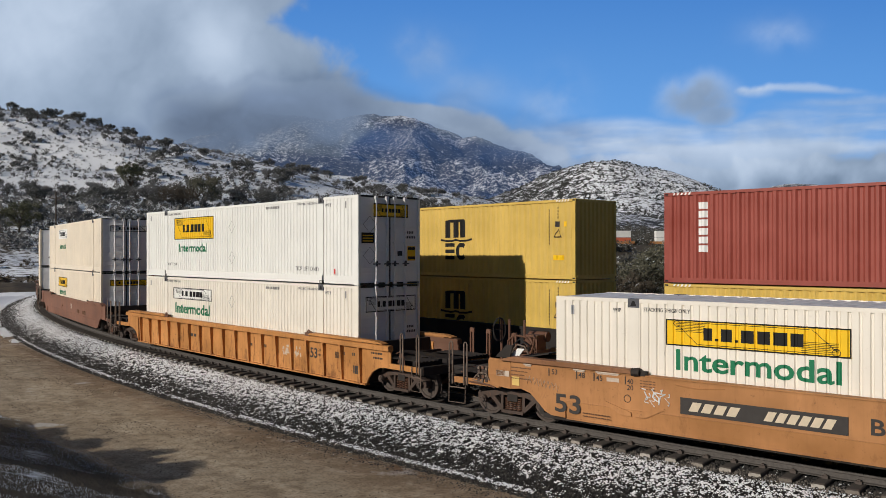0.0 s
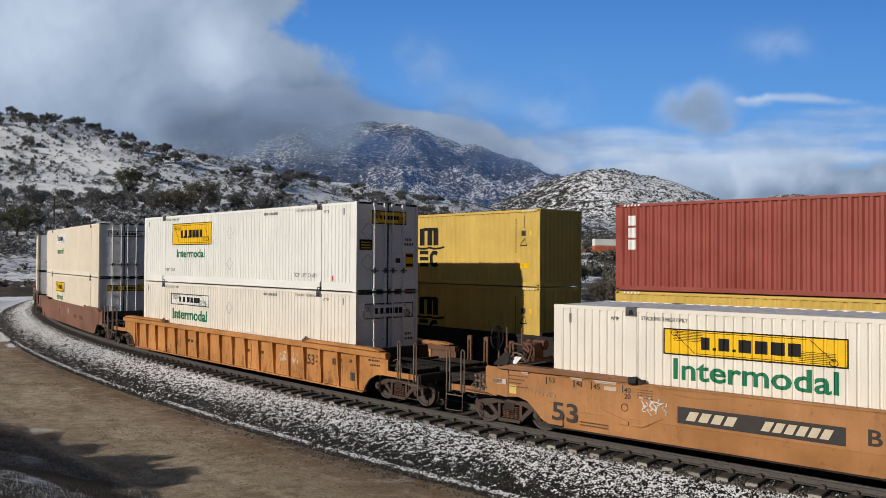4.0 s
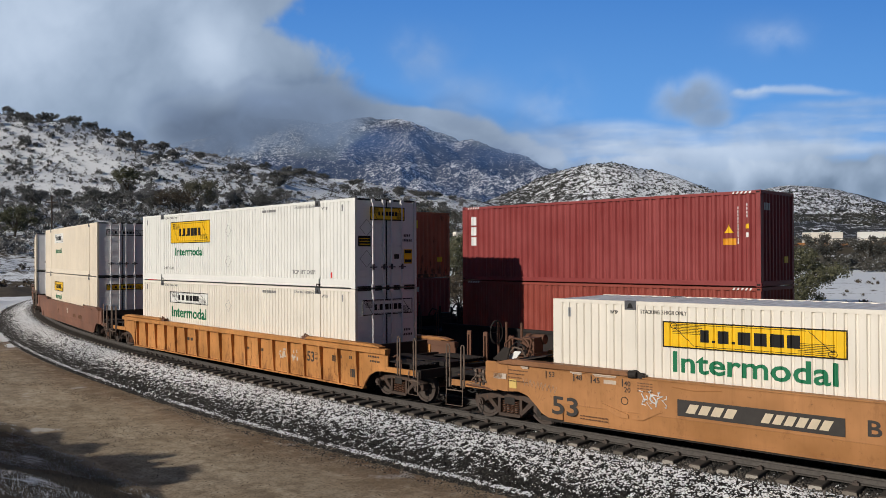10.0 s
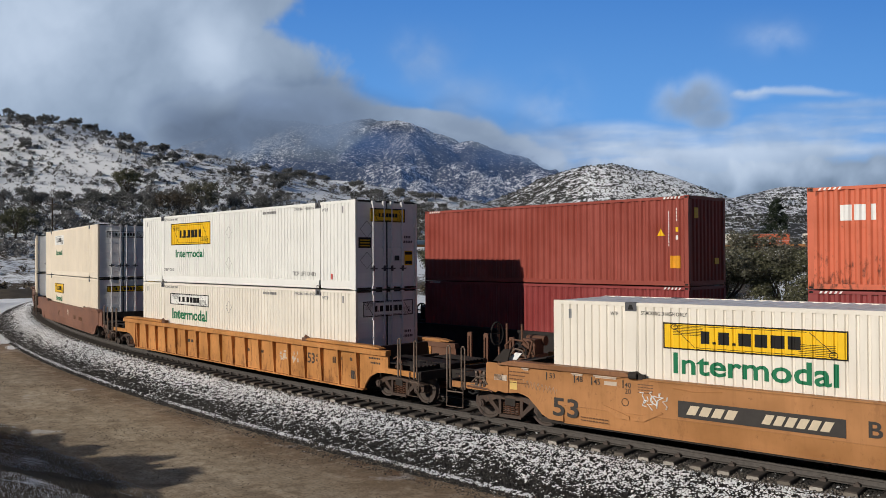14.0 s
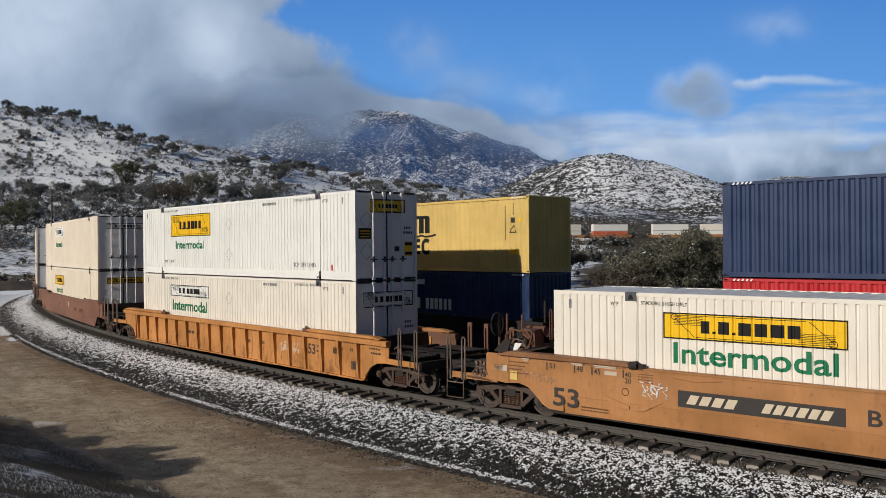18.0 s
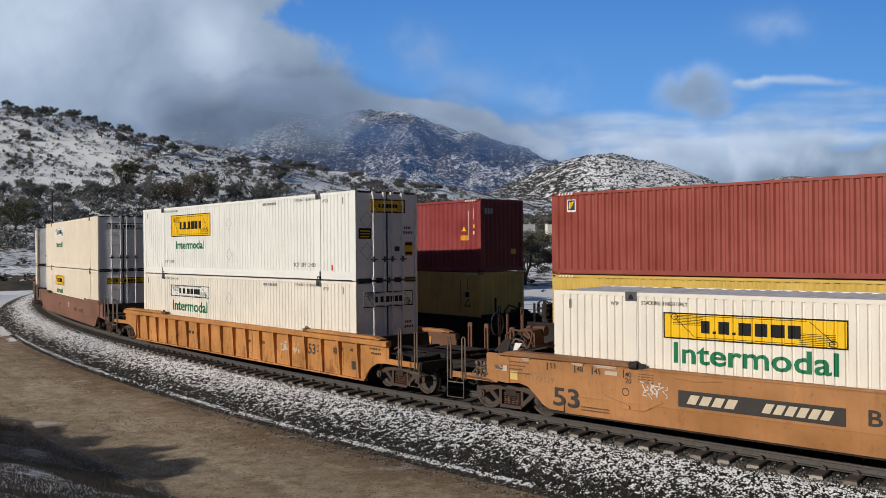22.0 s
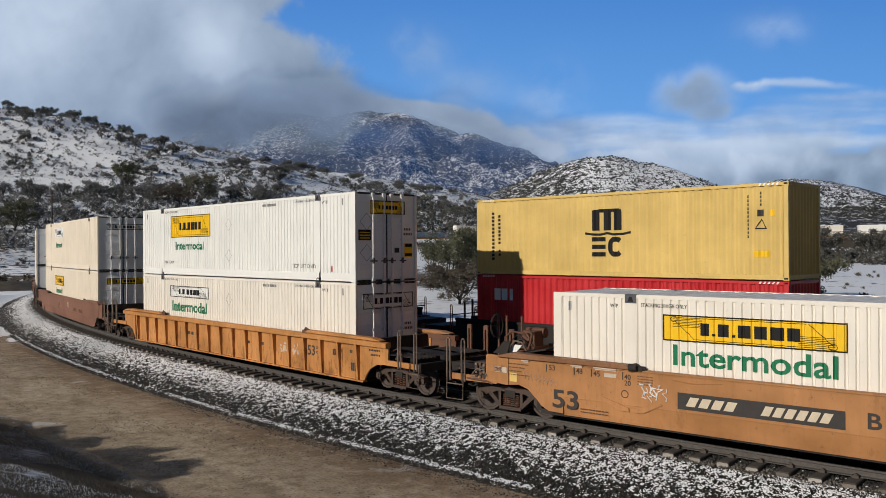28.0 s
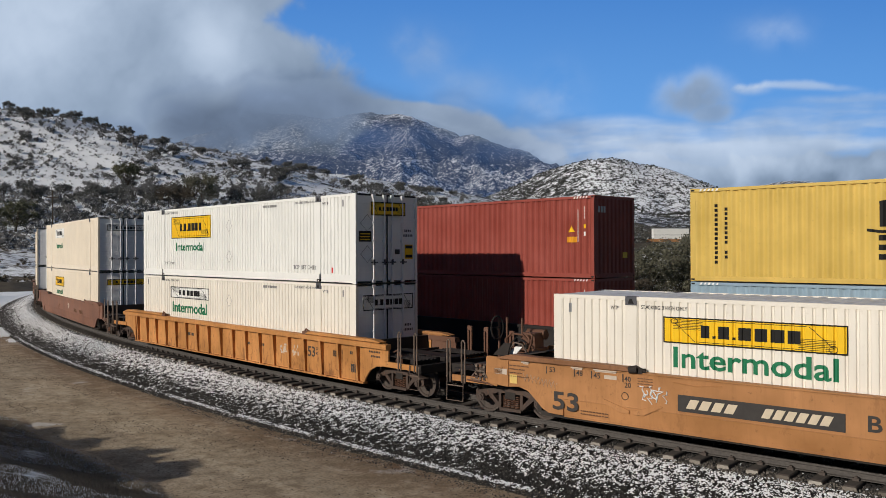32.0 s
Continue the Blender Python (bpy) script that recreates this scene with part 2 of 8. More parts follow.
def ground_stuff():
    """One earth and snow material for the land: snow on open slopes, brush and soil between."""
    m, t, b = nodes_of("snowy_scrub_ground")
    at = t.nodes.new("ShaderNodeAttribute")
    at.attribute_name = "cover"
    sep = t.nodes.new("ShaderNodeSeparateColor")
    t.links.new(at.outputs["Color"], sep.inputs[0])
    snow, fine_scale, road = sep.outputs[0], sep.outputs[1], sep.outputs[2]
    vec = coords(t)
    near = noise_of(t, vec, 0.55, 7, 0.65)
    mid = noise_of(t, vec, 0.06, 8, 0.7)
    far = noise_of(t, vec, 0.15, 9, 0.82)
    tiny = noise_of(t, vec, 14.0, 5, 0.7)
    blend = mix_of(t, fine_scale, near, far)
    blend = math_of(t, "ADD", math_of(t, "MULTIPLY", blend, 0.65), math_of(t, "MULTIPLY", mid, 0.35))
    # far slopes break up into finer, stronger patches
    gain = math_of(t, "MULTIPLY_ADD", fine_scale, 1.5, 1.0)
    blend = math_of(t, "MULTIPLY_ADD", math_of(t, "SUBTRACT", blend, 0.5), gain, 0.5)
    level = math_of(t, "ADD", blend, math_of(t, "SUBTRACT", snow, 0.5))
    fac = ramp_of(t, level, [(0.47, (0,)), (0.535, (1,))])
    soil = ramp_of(t, near, [(0.3, (0.055, 0.042, 0.028)), (0.55, (0.11, 0.085, 0.055)), (0.75, (0.075, 0.075, 0.04))])
    scrub = ramp_of(t, far, [(0.35, (0.028, 0.030, 0.028)), (0.7, (0.055, 0.052, 0.046))])
    low = mix_of(t, fine_scale, soil, scrub)
    land = mix_of(t, fac, low, (0.88, 0.90, 0.93))
    dirt = ramp_of(t, near, [(0.3, (0.33, 0.252, 0.168)), (0.5, (0.455, 0.364, 0.258)), (0.72, (0.56, 0.465, 0.345))])
    sep2 = t.nodes.new("ShaderNodeSeparateXYZ")
    edge_at = t.nodes.new("ShaderNodeAttribute")
    edge_at.attribute_name = "lane"
    t.links.new(edge_at.outputs["Vector"], sep2.inputs[0])
    rim = math_of(t, "MULTIPLY", ramp_of(t, math_of(t, "MULTIPLY", sep2.outputs[1], 0.1), [(0.42, (1,)), (0.62, (0,))]), ramp_of(t, noise_of(t, vec, 1.6, 6, 0.7), [(0.32, (0.25,)), (0.58, (0.95,))]))
    dirt = mix_of(t, rim, dirt, (0.17, 0.092, 0.048))
    dirt = mix_of(t, ramp_of(t, tiny, [(0.36, (0.7,)), (0.52, (0,))]), dirt, (0.11, 0.085, 0.058))
    mottle = noise_of(t, vec, 2.6, 6, 0.7)
    dirt = mix_of(t, ramp_of(t, mottle, [(0.36, (0.65,)), (0.52, (0,))]), dirt, (0.17, 0.125, 0.08))
    dirt = mix_of(t, ramp_of(t, mottle, [(0.55, (0,)), (0.68, (0.5,))]), dirt, (0.56, 0.49, 0.38))
    lane = t.nodes.new("ShaderNodeAttribute")
    lane.attribute_name = "lane"
    mp = t.nodes.new("ShaderNodeMapping")
    mp.inputs["Scale"].default_value = (0.12, 1.5, 1.0)
    t.links.new(lane.outputs["Vector"], mp.inputs[0])
    rut = noise_of(t, mp.outputs[0], 1.0, 6, 0.6)
    dirt = mix_of(t, ramp_of(t, rut, [(0.34, (0.4,)), (0.56, (0,))]), dirt, (0.17, 0.135, 0.095))
    dirt = mix_of(t, ramp_of(t, rut, [(0.58, (0,)), (0.75, (0.6,))]), dirt, (0.40, 0.33, 0.23))
    patch = noise_of(t, vec, 0.35, 6, 0.6)
    dirt = mix_of(t, ramp_of(t, patch, [(0.64, (0,)), (0.70, (0.5,))]), dirt, (0.70, 0.70, 0.70))
    # thin snow left in the wheel tracks on the far stretch of the road
    reach = ramp_of(t, math_of(t, "MULTIPLY_ADD", sep2.outputs[0], -0.02, -8.6), [(0.30, (0,)), (0.75, (1,))])
    mp2 = t.nodes.new("ShaderNodeMapping")
    mp2.inputs["Scale"].default_value = (0.35, 1.6, 1.0)
    t.links.new(lane.outputs["Vector"], mp2.inputs[0])
    rest = ramp_of(t, noise_of(t, mp2.outputs[0], 1.0, 7, 0.65), [(0.50, (0,)), (0.56, (0.9,))])
    dirt = mix_of(t, math_of(t, "MULTIPLY", reach, rest), dirt, (0.76, 0.78, 0.82))
    t.links.new(mix_of(t, road, land, dirt), b.inputs["Base Color"])
    b.inputs["Roughness"].default_value = 0.9
    b.inputs["Specular IOR Level"].default_value = 0.2
    bump_of(t, b, tiny, 0.5, 0.03)
    return m


def leaf_stuff(name, a, b_, snow=0.0):
    m, t, b = nodes_of(name)
    geo = t.nodes.new("ShaderNodeNewGeometry")
    col = ramp_of(t, geo.outputs["Random Per Island"], [(0.0, a), (1.0, b_)])
    if snow:
        sep = t.nodes.new("ShaderNodeSeparateXYZ")
        t.links.new(geo.outputs["Normal"], sep.inputs[0])
        n = noise_of(t, coords(t), 1.3, 3)
        f = math_of(t, "MULTIPLY", math_of(t, "ABSOLUTE", sep.outputs[2]), n)
        col = mix_of(t, ramp_of(t, f, [(0.5 - snow * 0.3, (0,)), (0.6 - snow * 0.3, (0.8,))]), col, (0.75, 0.78, 0.82))
    t.links.new(col, b.inputs["Base Color"])
    b.inputs["Roughness"].default_value = 0.75
    b.inputs["Specular IOR Level"].default_value = 0.25
    return m


SNOW = plain("old_snow", (0.80, 0.82, 0.86), 0.8, 0, 0.06, 20, 0.4, 0.02)
BALLAST = ballast_stuff()
PEBBLE = leaf_stuff("brown_road_pebbles", (0.05, 0.037, 0.026), (0.20, 0.155, 0.11))
GRIT = leaf_stuff("brown_grey_grit", (0.09, 0.07, 0.052), (0.30, 0.25, 0.20))
TIE_GRAVEL = leaf_stuff("grey_brown_tie_gravel", (0.03, 0.026, 0.022), (0.21, 0.185, 0.16))
GROUND = ground_stuff()


OAK_LEAF = leaf_stuff("grey_green_oak_leaves", (0.055, 0.056, 0.039), (0.18, 0.168, 0.116), 0.24)
BROWN_LEAF = leaf_stuff("dry_brown_oak_leaves", (0.05, 0.04, 0.03), (0.13, 0.105, 0.075), 0.15)
SCRUB_LEAF = leaf_stuff("dark_scrub_leaves", (0.045, 0.045, 0.04), (0.12, 0.112, 0.095), 0.34)
PINE_LEAF = leaf_stuff("dark_pine_needles", (0.012, 0.022, 0.014), (0.035, 0.045, 0.026), 0.1)
GREY_BRUSH = leaf_stuff("grey_leafless_twigs", (0.10, 0.098, 0.097), (0.225, 0.22, 0.217), 0.3)
GREEN_OAK = leaf_stuff("olive_green_oak_leaves", (0.055, 0.059, 0.036), (0.165, 0.16, 0.094), 0.18)
# grey-green leaves lightened to paint in hillside haze, with snow on top
HILL_LEAF = leaf_stuff("frosted_grey_green_leaves", (0.062, 0.064, 0.06), (0.15, 0.147, 0.138), 0.3)
FAR_LEAF = leaf_stuff("far_grey_green_leaves", (0.04, 0.042, 0.038), (0.085, 0.085, 0.075), 0.1)
BARK = plain("dark_bark", (0.06, 0.045, 0.035), 0.9, 0, 0.3, 8, 0.5, 0.03)


# ---- building helpers ----
class Geo:
    """Gathers vertices and faces for one mesh."""

    def __init__(self):
        self.v, self.f = [], []

    def add(self, verts, faces):
        n = len(self.v)
        self.v += [tuple(p) for p in verts]
        self.f += [tuple(n + i for i in f) for f in faces]
        return self

    def box(self, x0, x1, y0, y1, z0, z1, turn=None):
        p = [Vector((x, y, z)) for z in (z0, z1) for y in (y0, y1) for x in (x0, x1)]
        if turn is not None:
            p = [turn @ q for q in p]
        return self.add(p, [(0, 2, 3, 1), (4, 5, 7, 6), (0, 1, 5, 4), (2, 6, 7, 3), (0, 4, 6, 2), (1, 3, 7, 5)])

    def prism(self, outline, a, b, axis="y"):
        """A flat outline drawn out from a to b. axis y: outline is (x, z); x: (y, z); z: (x, y)."""
        place = {"y": lambda p, d: (p[0], d, p[1]), "x": lambda p, d: (d, p[0], p[1]), "z": lambda p, d: (p[0], p[1], d)}[axis]
        n = len(outline)
        verts = [place(p, a) for p in outline] + [place(p, b) for p in outline]
        faces = [tuple(range(n)), tuple(range(2 * n - 1, n - 1, -1))]
        faces += [((i + 1) % n, i, n + i, n + (i + 1) % n) for i in range(n)]
        return self.add(verts, faces)

    def tube(self, points, radius, sides=6, taper=1.0):
        pts = [Vector(p) for p in points]
        rings = []
        for i, p in enumerate(pts):
            way = (pts[min(i + 1, len(pts) - 1)] - pts[max(i - 1, 0)]).normalized()
            side = way.cross(Vector((0, 0, 1)))
            side = side.normalized() if side.length > 0.05 else Vector((1, 0, 0))
            up = side.cross(way)
            r = radius * (taper ** (i / max(1, len(pts) - 1)))
            rings.append([p + side * (r * math.cos(2 * math.pi * k / sides)) + up * (r * math.sin(2 * math.pi * k / sides)) for k in range(sides)])
        verts = [q for ring in rings for q in ring]
        faces = [(i * sides + k, i * sides + (k + 1) % sides, (i + 1) * sides + (k + 1) % sides, (i + 1) * sides + k) for i in range(len(pts) - 1) for k in range(sides)]
        faces += [tuple(range(sides - 1, -1, -1)), tuple(range(len(verts) - sides, len(verts)))]
        return self.add(verts, faces)

    def disc(self, x, z, y0, y1, r, sides=20, hole=0.0):
        """A wheel-like disc with its axle along y."""
        ring = [(x + r * math.cos(2 * math.pi * k / sides), z + r * math.sin(2 * math.pi * k / sides)) for k in range(sides)]
        return self.prism(ring, y0, y1)

    def mesh(self, name, material, smooth=False):
        me = bpy.data.meshes.new(name)
        me.from_pydata(self.v, [], self.f)
        me.materials.append(material)
        if smooth:
            me.polygons.foreach_set("use_smooth", [True] * len(me.polygons))
        me.update()
        return me


def child(name, mesh, parent, label="", m=None):
    ob = new(name, mesh)
    ob.parent = parent
    if m is not None:
        ob.matrix_basis = m
    return tagged(ob, label)


def part(name, geo, material, parent, label="", smooth=False):
    return child(name, geo.mesh(name, material, smooth), parent, label)


def thing(name, label, category, group="", m=None):
    ob = new(name)
    ob.empty_display_size = 0.3
    if m is not None:
        ob.matrix_basis = m
    return tagged(ob, label, category, group)


def setting(name, geo, material, label, smooth=False):
    return tagged(new(name, geo.mesh(name, material, smooth)), label, name.replace("_", " "), "", "structure")


KEPT = {}


def once(key, make):
    if key not in KEPT:
        KEPT[key] = make()
    return KEPT[key]


def letters(text, height, material, name="lettering", wide=1.0, depth=0.004, upright=True):
    """Plain words in the built-in font, lying in the x-z plane and facing -y, centred on the origin."""
    def make():
        cu = bpy.data.curves.new("words", "FONT")
        cu.body, cu.size, cu.align_x, cu.align_y, cu.extrude, cu.resolution_u = text, height * 1.38, "CENTER", "CENTER", depth / 2, 3
        cu.offset = (0.026 if height > 0.3 else 0.004) * height
        ob = bpy.data.objects.new("words", cu)
        scene.collection.objects.link(ob)
        me = bpy.data.meshes.new_from_object(ob.evaluated_get(bpy.context.evaluated_depsgraph_get()))
        bpy.data.objects.remove(ob)
        me.transform(Matrix.Diagonal((wide, 1, 1, 1)))
        me.transform(Matrix.Rotation(radians(90), 4, "X"))
        me.name = name
        me.materials.clear()
        me.materials.append(material)
        return me
    return once(("letters", text, height, material.name, wide), make)


# ---- the two curved tracks ----
HUB, NEAR_R = Vector((123.78, 151.30, 0)), 177.3
HUB_FAR, FAR_R = Vector((125.47, 149.32, 0)), 169.45


def near_turn(s):
    return s / 177.3 - radians(142)


def on_near(s, out=0.0, z=0.0):
    """A pose on the near track: x along it to the right, y to the inside of the curve."""
    a = near_turn(s)
    r = NEAR_R + out
    return pose(HUB.x + r * math.cos(a), HUB.y + r * math.sin(a), z, 0, 0, math.degrees(a) + 90)


def on_far(s, out=0.0, z=0.0):
    a = s / 170.0 - radians(142)
    r = FAR_R + out
    return pose(HUB_FAR.x + r * math.cos(a), HUB_FAR.y + r * math.sin(a), z, 0, 0, math.degrees(a) + 90)


def on_upper(s):
    """The climbing track on the far side of the loop; s runs to the right as seen from the camera."""
    a = radians(125) - s / 212.0
    return pose(HUB.x + 212 * math.cos(a), HUB.y + 212 * math.sin(a), 7.6, 0, 0, math.degrees(a) - 90)


# ---- the land ----
def smooth_step(a, b, x):
    k = np.clip((x - a) / (b - a), 0, 1)
    return k * k * (3 - 2 * k)


def waves(x, y, scale, octaves, seed, ridged=False):
    """Fractal value noise on arrays."""
    rng = np.random.RandomState(seed)
    total, amp, norm = np.zeros_like(x), 1.0, 0.0
    for o in range(octaves):
        grid = rng.rand(64, 64)
        u, v = x / scale + 17.3 * o, y / scale + 9.1 * o
        i, j = np.floor(u).astype(int), np.floor(v).astype(int)
        a, b = u - i, v - j
        a, b = a * a * (3 - 2 * a), b * b * (3 - 2 * b)
        g = lambda p, q: grid[p % 64, q % 64]
        n = (g(i, j) * (1 - a) + g(i + 1, j) * a) * (1 - b) + (g(i, j + 1) * (1 - a) + g(i + 1, j + 1) * a) * b
        total += amp * (1 - abs(2 * n - 1) if ridged else n)
        norm += amp
        amp, scale = amp * 0.5, scale * 0.5
    return total / norm


def ridge(x, y, line, width, back=None):
    """A hill along a crest line of (x, y, height) that falls off to its sides."""
    best = np.full(x.shape, -1e9)
    for (x0, y0, z0), (x1, y1, z1) in zip(line, line[1:]):
        dx, dy = x1 - x0, y1 - y0
        k = np.clip(((x - x0) * dx + (y - y0) * dy) / (dx * dx + dy * dy), 0, 1)
        d = np.hypot(x - x0 - k * dx, y - y0 - k * dy)
        w = width
        h = (z0 + k * (z1 - z0)) * (1 / (1 + (d / w) ** 2) - 0.12) / 0.88
        best = np.maximum(best, h)
    return np.maximum(best, 0)


def tent(x, y, line, slope):
    """A sharp crest along (x, y, height) with even slopes to both sides."""
    best = np.full(x.shape, -1e9)
    for (x0, y0, z0), (x1, y1, z1) in zip(line, line[1:]):
        dx, dy = x1 - x0, y1 - y0
        k = np.clip(((x - x0) * dx + (y - y0) * dy) / (dx * dx + dy * dy), 0, 1)
        best = np.maximum(best, z0 + k * (z1 - z0) - slope * (np.sqrt((x - x0 - k * dx) ** 2 + (y - y0 - k * dy) ** 2 + 1600) - 40))
    return np.maximum(best, 0)


LEFT_HILL = [(-520, 470, 100), (-380, 520, 96), (-299, 555, 90), (-270, 568, 89), (-248, 578, 83), (-222, 590, 79.5), (-211, 600, 73.5), (-165, 650, 66), (-43, 750, 55), (39, 850, 50), (150, 920, 42), (260, 960, 30)]
MIDDLE_HILL = [(215, 1560, 138), (240, 1530, 148), (262, 1510, 160), (284, 1500, 167), (309, 1500, 167), (359, 1500, 158), (427, 1480, 118), (481, 1460, 103), (526, 1460, 96), (569, 1480, 100), (631, 1480, 95), (760, 1460, 80)]
RIGHT_HILL = [(380, 1120, 48), (480, 1120, 56), (560, 1120, 55), (680, 1120, 52), (900, 1080, 44)]
FAR_HILL = [(700, 2000, 120), (794, 2000, 152), (848, 2000, 163), (901, 2000, 161), (948, 2000, 136), (1015, 2000, 119), (1081, 2000, 102), (1300, 2000, 90)]
MOUNTAIN = [(-1500, 3100, 120), (-980, 3200, 260), (-711, 3200, 530), (-560, 3200, 535), (-450, 3200, 520), (-300, 3200, 540), (-190, 3200, 528), (-80, 3200, 496), (60, 3200, 438), (180, 3200, 375), (280, 3200, 300), (400, 3200, 240), (560, 3200, 190), (900, 3200, 130)]

# spurs that come down from the mountain: (x, y, height) along each, and its half width
SPURS = [([(-711, 3200, 535), (-527, 3000, 498), (-318, 2500, 285), (-209, 2150, 160)], 0.62),
         ([(-306, 3200, 545), (-369, 2900, 431), (-388, 2500, 268), (-402, 2200, 183)], 0.62),
         ([(-190, 3200, 538), (-78, 2900, 431), (-163, 2500, 294), (-234, 2200, 190)], 0.62),
         ([(66, 3100, 432), (138, 2900, 383), (28, 2500, 262), (-65, 2150, 164)], 0.6),
         ([(138, 2900, 383), (239, 2700, 300), (304, 2500, 222), (177, 2200, 180)], 0.6),
         ([(304, 2500, 222), (358, 2400, 180), (244, 2000, 145)], 0.55),
         ([(-20, 3150, 462), (-30, 2800, 372), (-80, 2480, 262), (-150, 2250, 196)], 0.66),
         ([(205, 2780, 325), (120, 2560, 268), (90, 2300, 196)], 0.66),
         ([(-500, 2900, 340), (-540, 2600, 260), (-560, 2300, 200)], 0.6)]


def land_height(x, y):
    x, y = np.asarray(x, float), np.asarray(y, float)
    r = np.hypot(x, y)
    hub = np.hypot(x - HUB.x, y - HUB.y)
    # the far side of the loop lies higher, on a shelf of its own
    beyond = (np.arctan2(y - HUB.y, x - HUB.x) + math.pi / 2) % (2 * math.pi) - math.pi / 2
    along = (radians(125) - beyond) * 212.0
    ahead = smooth_step(-160, -60, along) * smooth_step(420, 330, along)
    climb = 7.6 * ahead
    z = -0.85 + (waves(x, y, 40, 3, 3) - 0.5) * 1.6 * smooth_step(40, 90, r) * smooth_step(9, 20, np.abs(hub - 175))
    lift = smooth_step(150, 205, hub) * (y > 120)
    shelf = np.exp(-((hub - 212) / 9) ** 4) * ahead
    z = z + 0.75 * climb * lift * (1 - shelf)
    z = z * (1 - shelf) + (climb - 0.6) * shelf
    # gentle bank on which the camera stands, outside the curve
    off = hub - NEAR_R
    z = z + (np.clip(off - 9.5 - (waves(x, y, 5, 3, 33) - 0.5) * 1.2, 0, 8.6) * 0.36 + 0.16 * smooth_step(9.0, 9.5, off + (waves(x, y, 1.3, 3, 34) - 0.5) * 0.9)) * smooth_step(60, 35, r)
    # hummocks beside the far end of the road
    z = z + (waves(x, y, 9, 3, 37) - 0.42) * 1.7 * smooth_step(46, 62, r) * smooth_step(300, 200, r) * smooth_step(-22, -32, x) * smooth_step(4.6, 7.5, off)
    out = smooth_step(185, 300, hub)
    rough = smooth_step(250, 700, r)
    hills = np.maximum(ridge(x, y, LEFT_HILL, 190), ridge(x, y, RIGHT_HILL, 260))
    hills = np.maximum(hills, ridge(x, y, MIDDLE_HILL, 230))
    hills = np.maximum(hills, ridge(x, y, FAR_HILL, 300))
    relief = (waves(x, y, 190, 5, 8, True) - 0.62)
    hills = hills * (1 + 0.5 * relief * smooth_step(0, 40, hills) * np.clip(1.15 - hills / 110, 0.12, 1)) 
    wob = (waves(x, y, 260, 4, 21) - 0.5) * 190
    big = tent(x, y, MOUNTAIN, 0.5)
    for line, w in SPURS:
        big = np.maximum(big, tent(x + 0.6 * wob, y + 0.4 * wob, line, w))
    big = big + (waves(x, y, 230, 6, 22, True) - 0.64) * 150 * smooth_step(10, 90, big) * np.clip(1.3 - big / 480, 0.12, 1)
    big = big + (waves(x, y, 80, 4, 26, True) - 0.62) * 40 * smooth_step(40, 120, big) * np.clip(1.25 - big / 480, 0.15, 1)
    z = z + hills * out + big * smooth_step(1500, 2150, r)
    z = z + (waves(x, y, 60, 4, 5) - 0.5) * 7 * rough
    return z


def land_cover(x, y, z):
    """Share of snow, grain of the pattern and bare road."""
    r = np.hypot(x, y)
    hub = np.hypot(x - HUB.x, y - HUB.y)
    snow = 0.42 + 0.5 * (waves(x, y, 120, 4, 11) - 0.5) * smooth_step(1200, 600, r)
    snow = snow + 0.20 * smooth_step(150, 350, r) * smooth_step(200, 60, x) * smooth_step(1300, 800, r)
    snow = snow + smooth_step(700, 1100, r) * (0.095 + 0.16 * (waves(x, y, 160, 4, 24) - 0.5)) * smooth_step(2300, 1900, r)
    snow = snow - 0.09 * smooth_step(265, 175, x) * smooth_step(1150, 1300, r) * smooth_step(1900, 1700, r)
    crest = waves(x, y, 230, 6, 22, True) - 0.64
    snow = snow + smooth_step(1900, 2300, r) * (0.30 * (waves(x, y, 150, 5, 23) - 0.5) + 0.12 * crest - 0.02)
    snow = snow - 0.16 * smooth_step(215, 300, r) * smooth_step(900, 560, r) * smooth_step(20, 90, x)
    snow = snow - 0.10 * smooth_step(600, 800, r) * smooth_step(1400, 1200, r) * smooth_step(0.36, 0.46, x / np.maximum(y, 1))
    snow = snow + 0.17 * smooth_step(48, 60, r) * smooth_step(112, 92, r) * (hub < 168) * smooth_step(0.2, 0.15, x / np.maximum(y, 1))
    grain = smooth_step(160, 600, r)
    out = hub - NEAR_R
    edge = (waves(x, y, 6, 3, 31) - 0.5) * 1.2
    road = smooth_step(3.4, 4.2, out + edge * 0.3) * smooth_step(9.7, 9.0, out + 0.6 * edge) * smooth_step(82, 66, r + 12 * edge)
    snow = snow + 0.13 * smooth_step(150, 90, r) * (hub < 168) + (0.10 + 0.06 * smooth_step(30, 45, r) + 0.28 * smooth_step(44, 60, r) * smooth_step(-18, -28, x)) * (out > 3) * (r < 120) + ((0.18 - 0.36 * smooth_step(0.43, 0.30, x / np.maximum(y, 1)) * smooth_step(0.15, 0.22, x / np.maximum(y, 1))) * smooth_step(84, 105, r) * smooth_step(202, 190, hub) - 0.14 * np.exp(-((hub - 203) / 7) ** 2)) * smooth_step(-30, 10, x)
    return np.clip(snow, 0, 1), grain, np.clip(road, 0, 1)


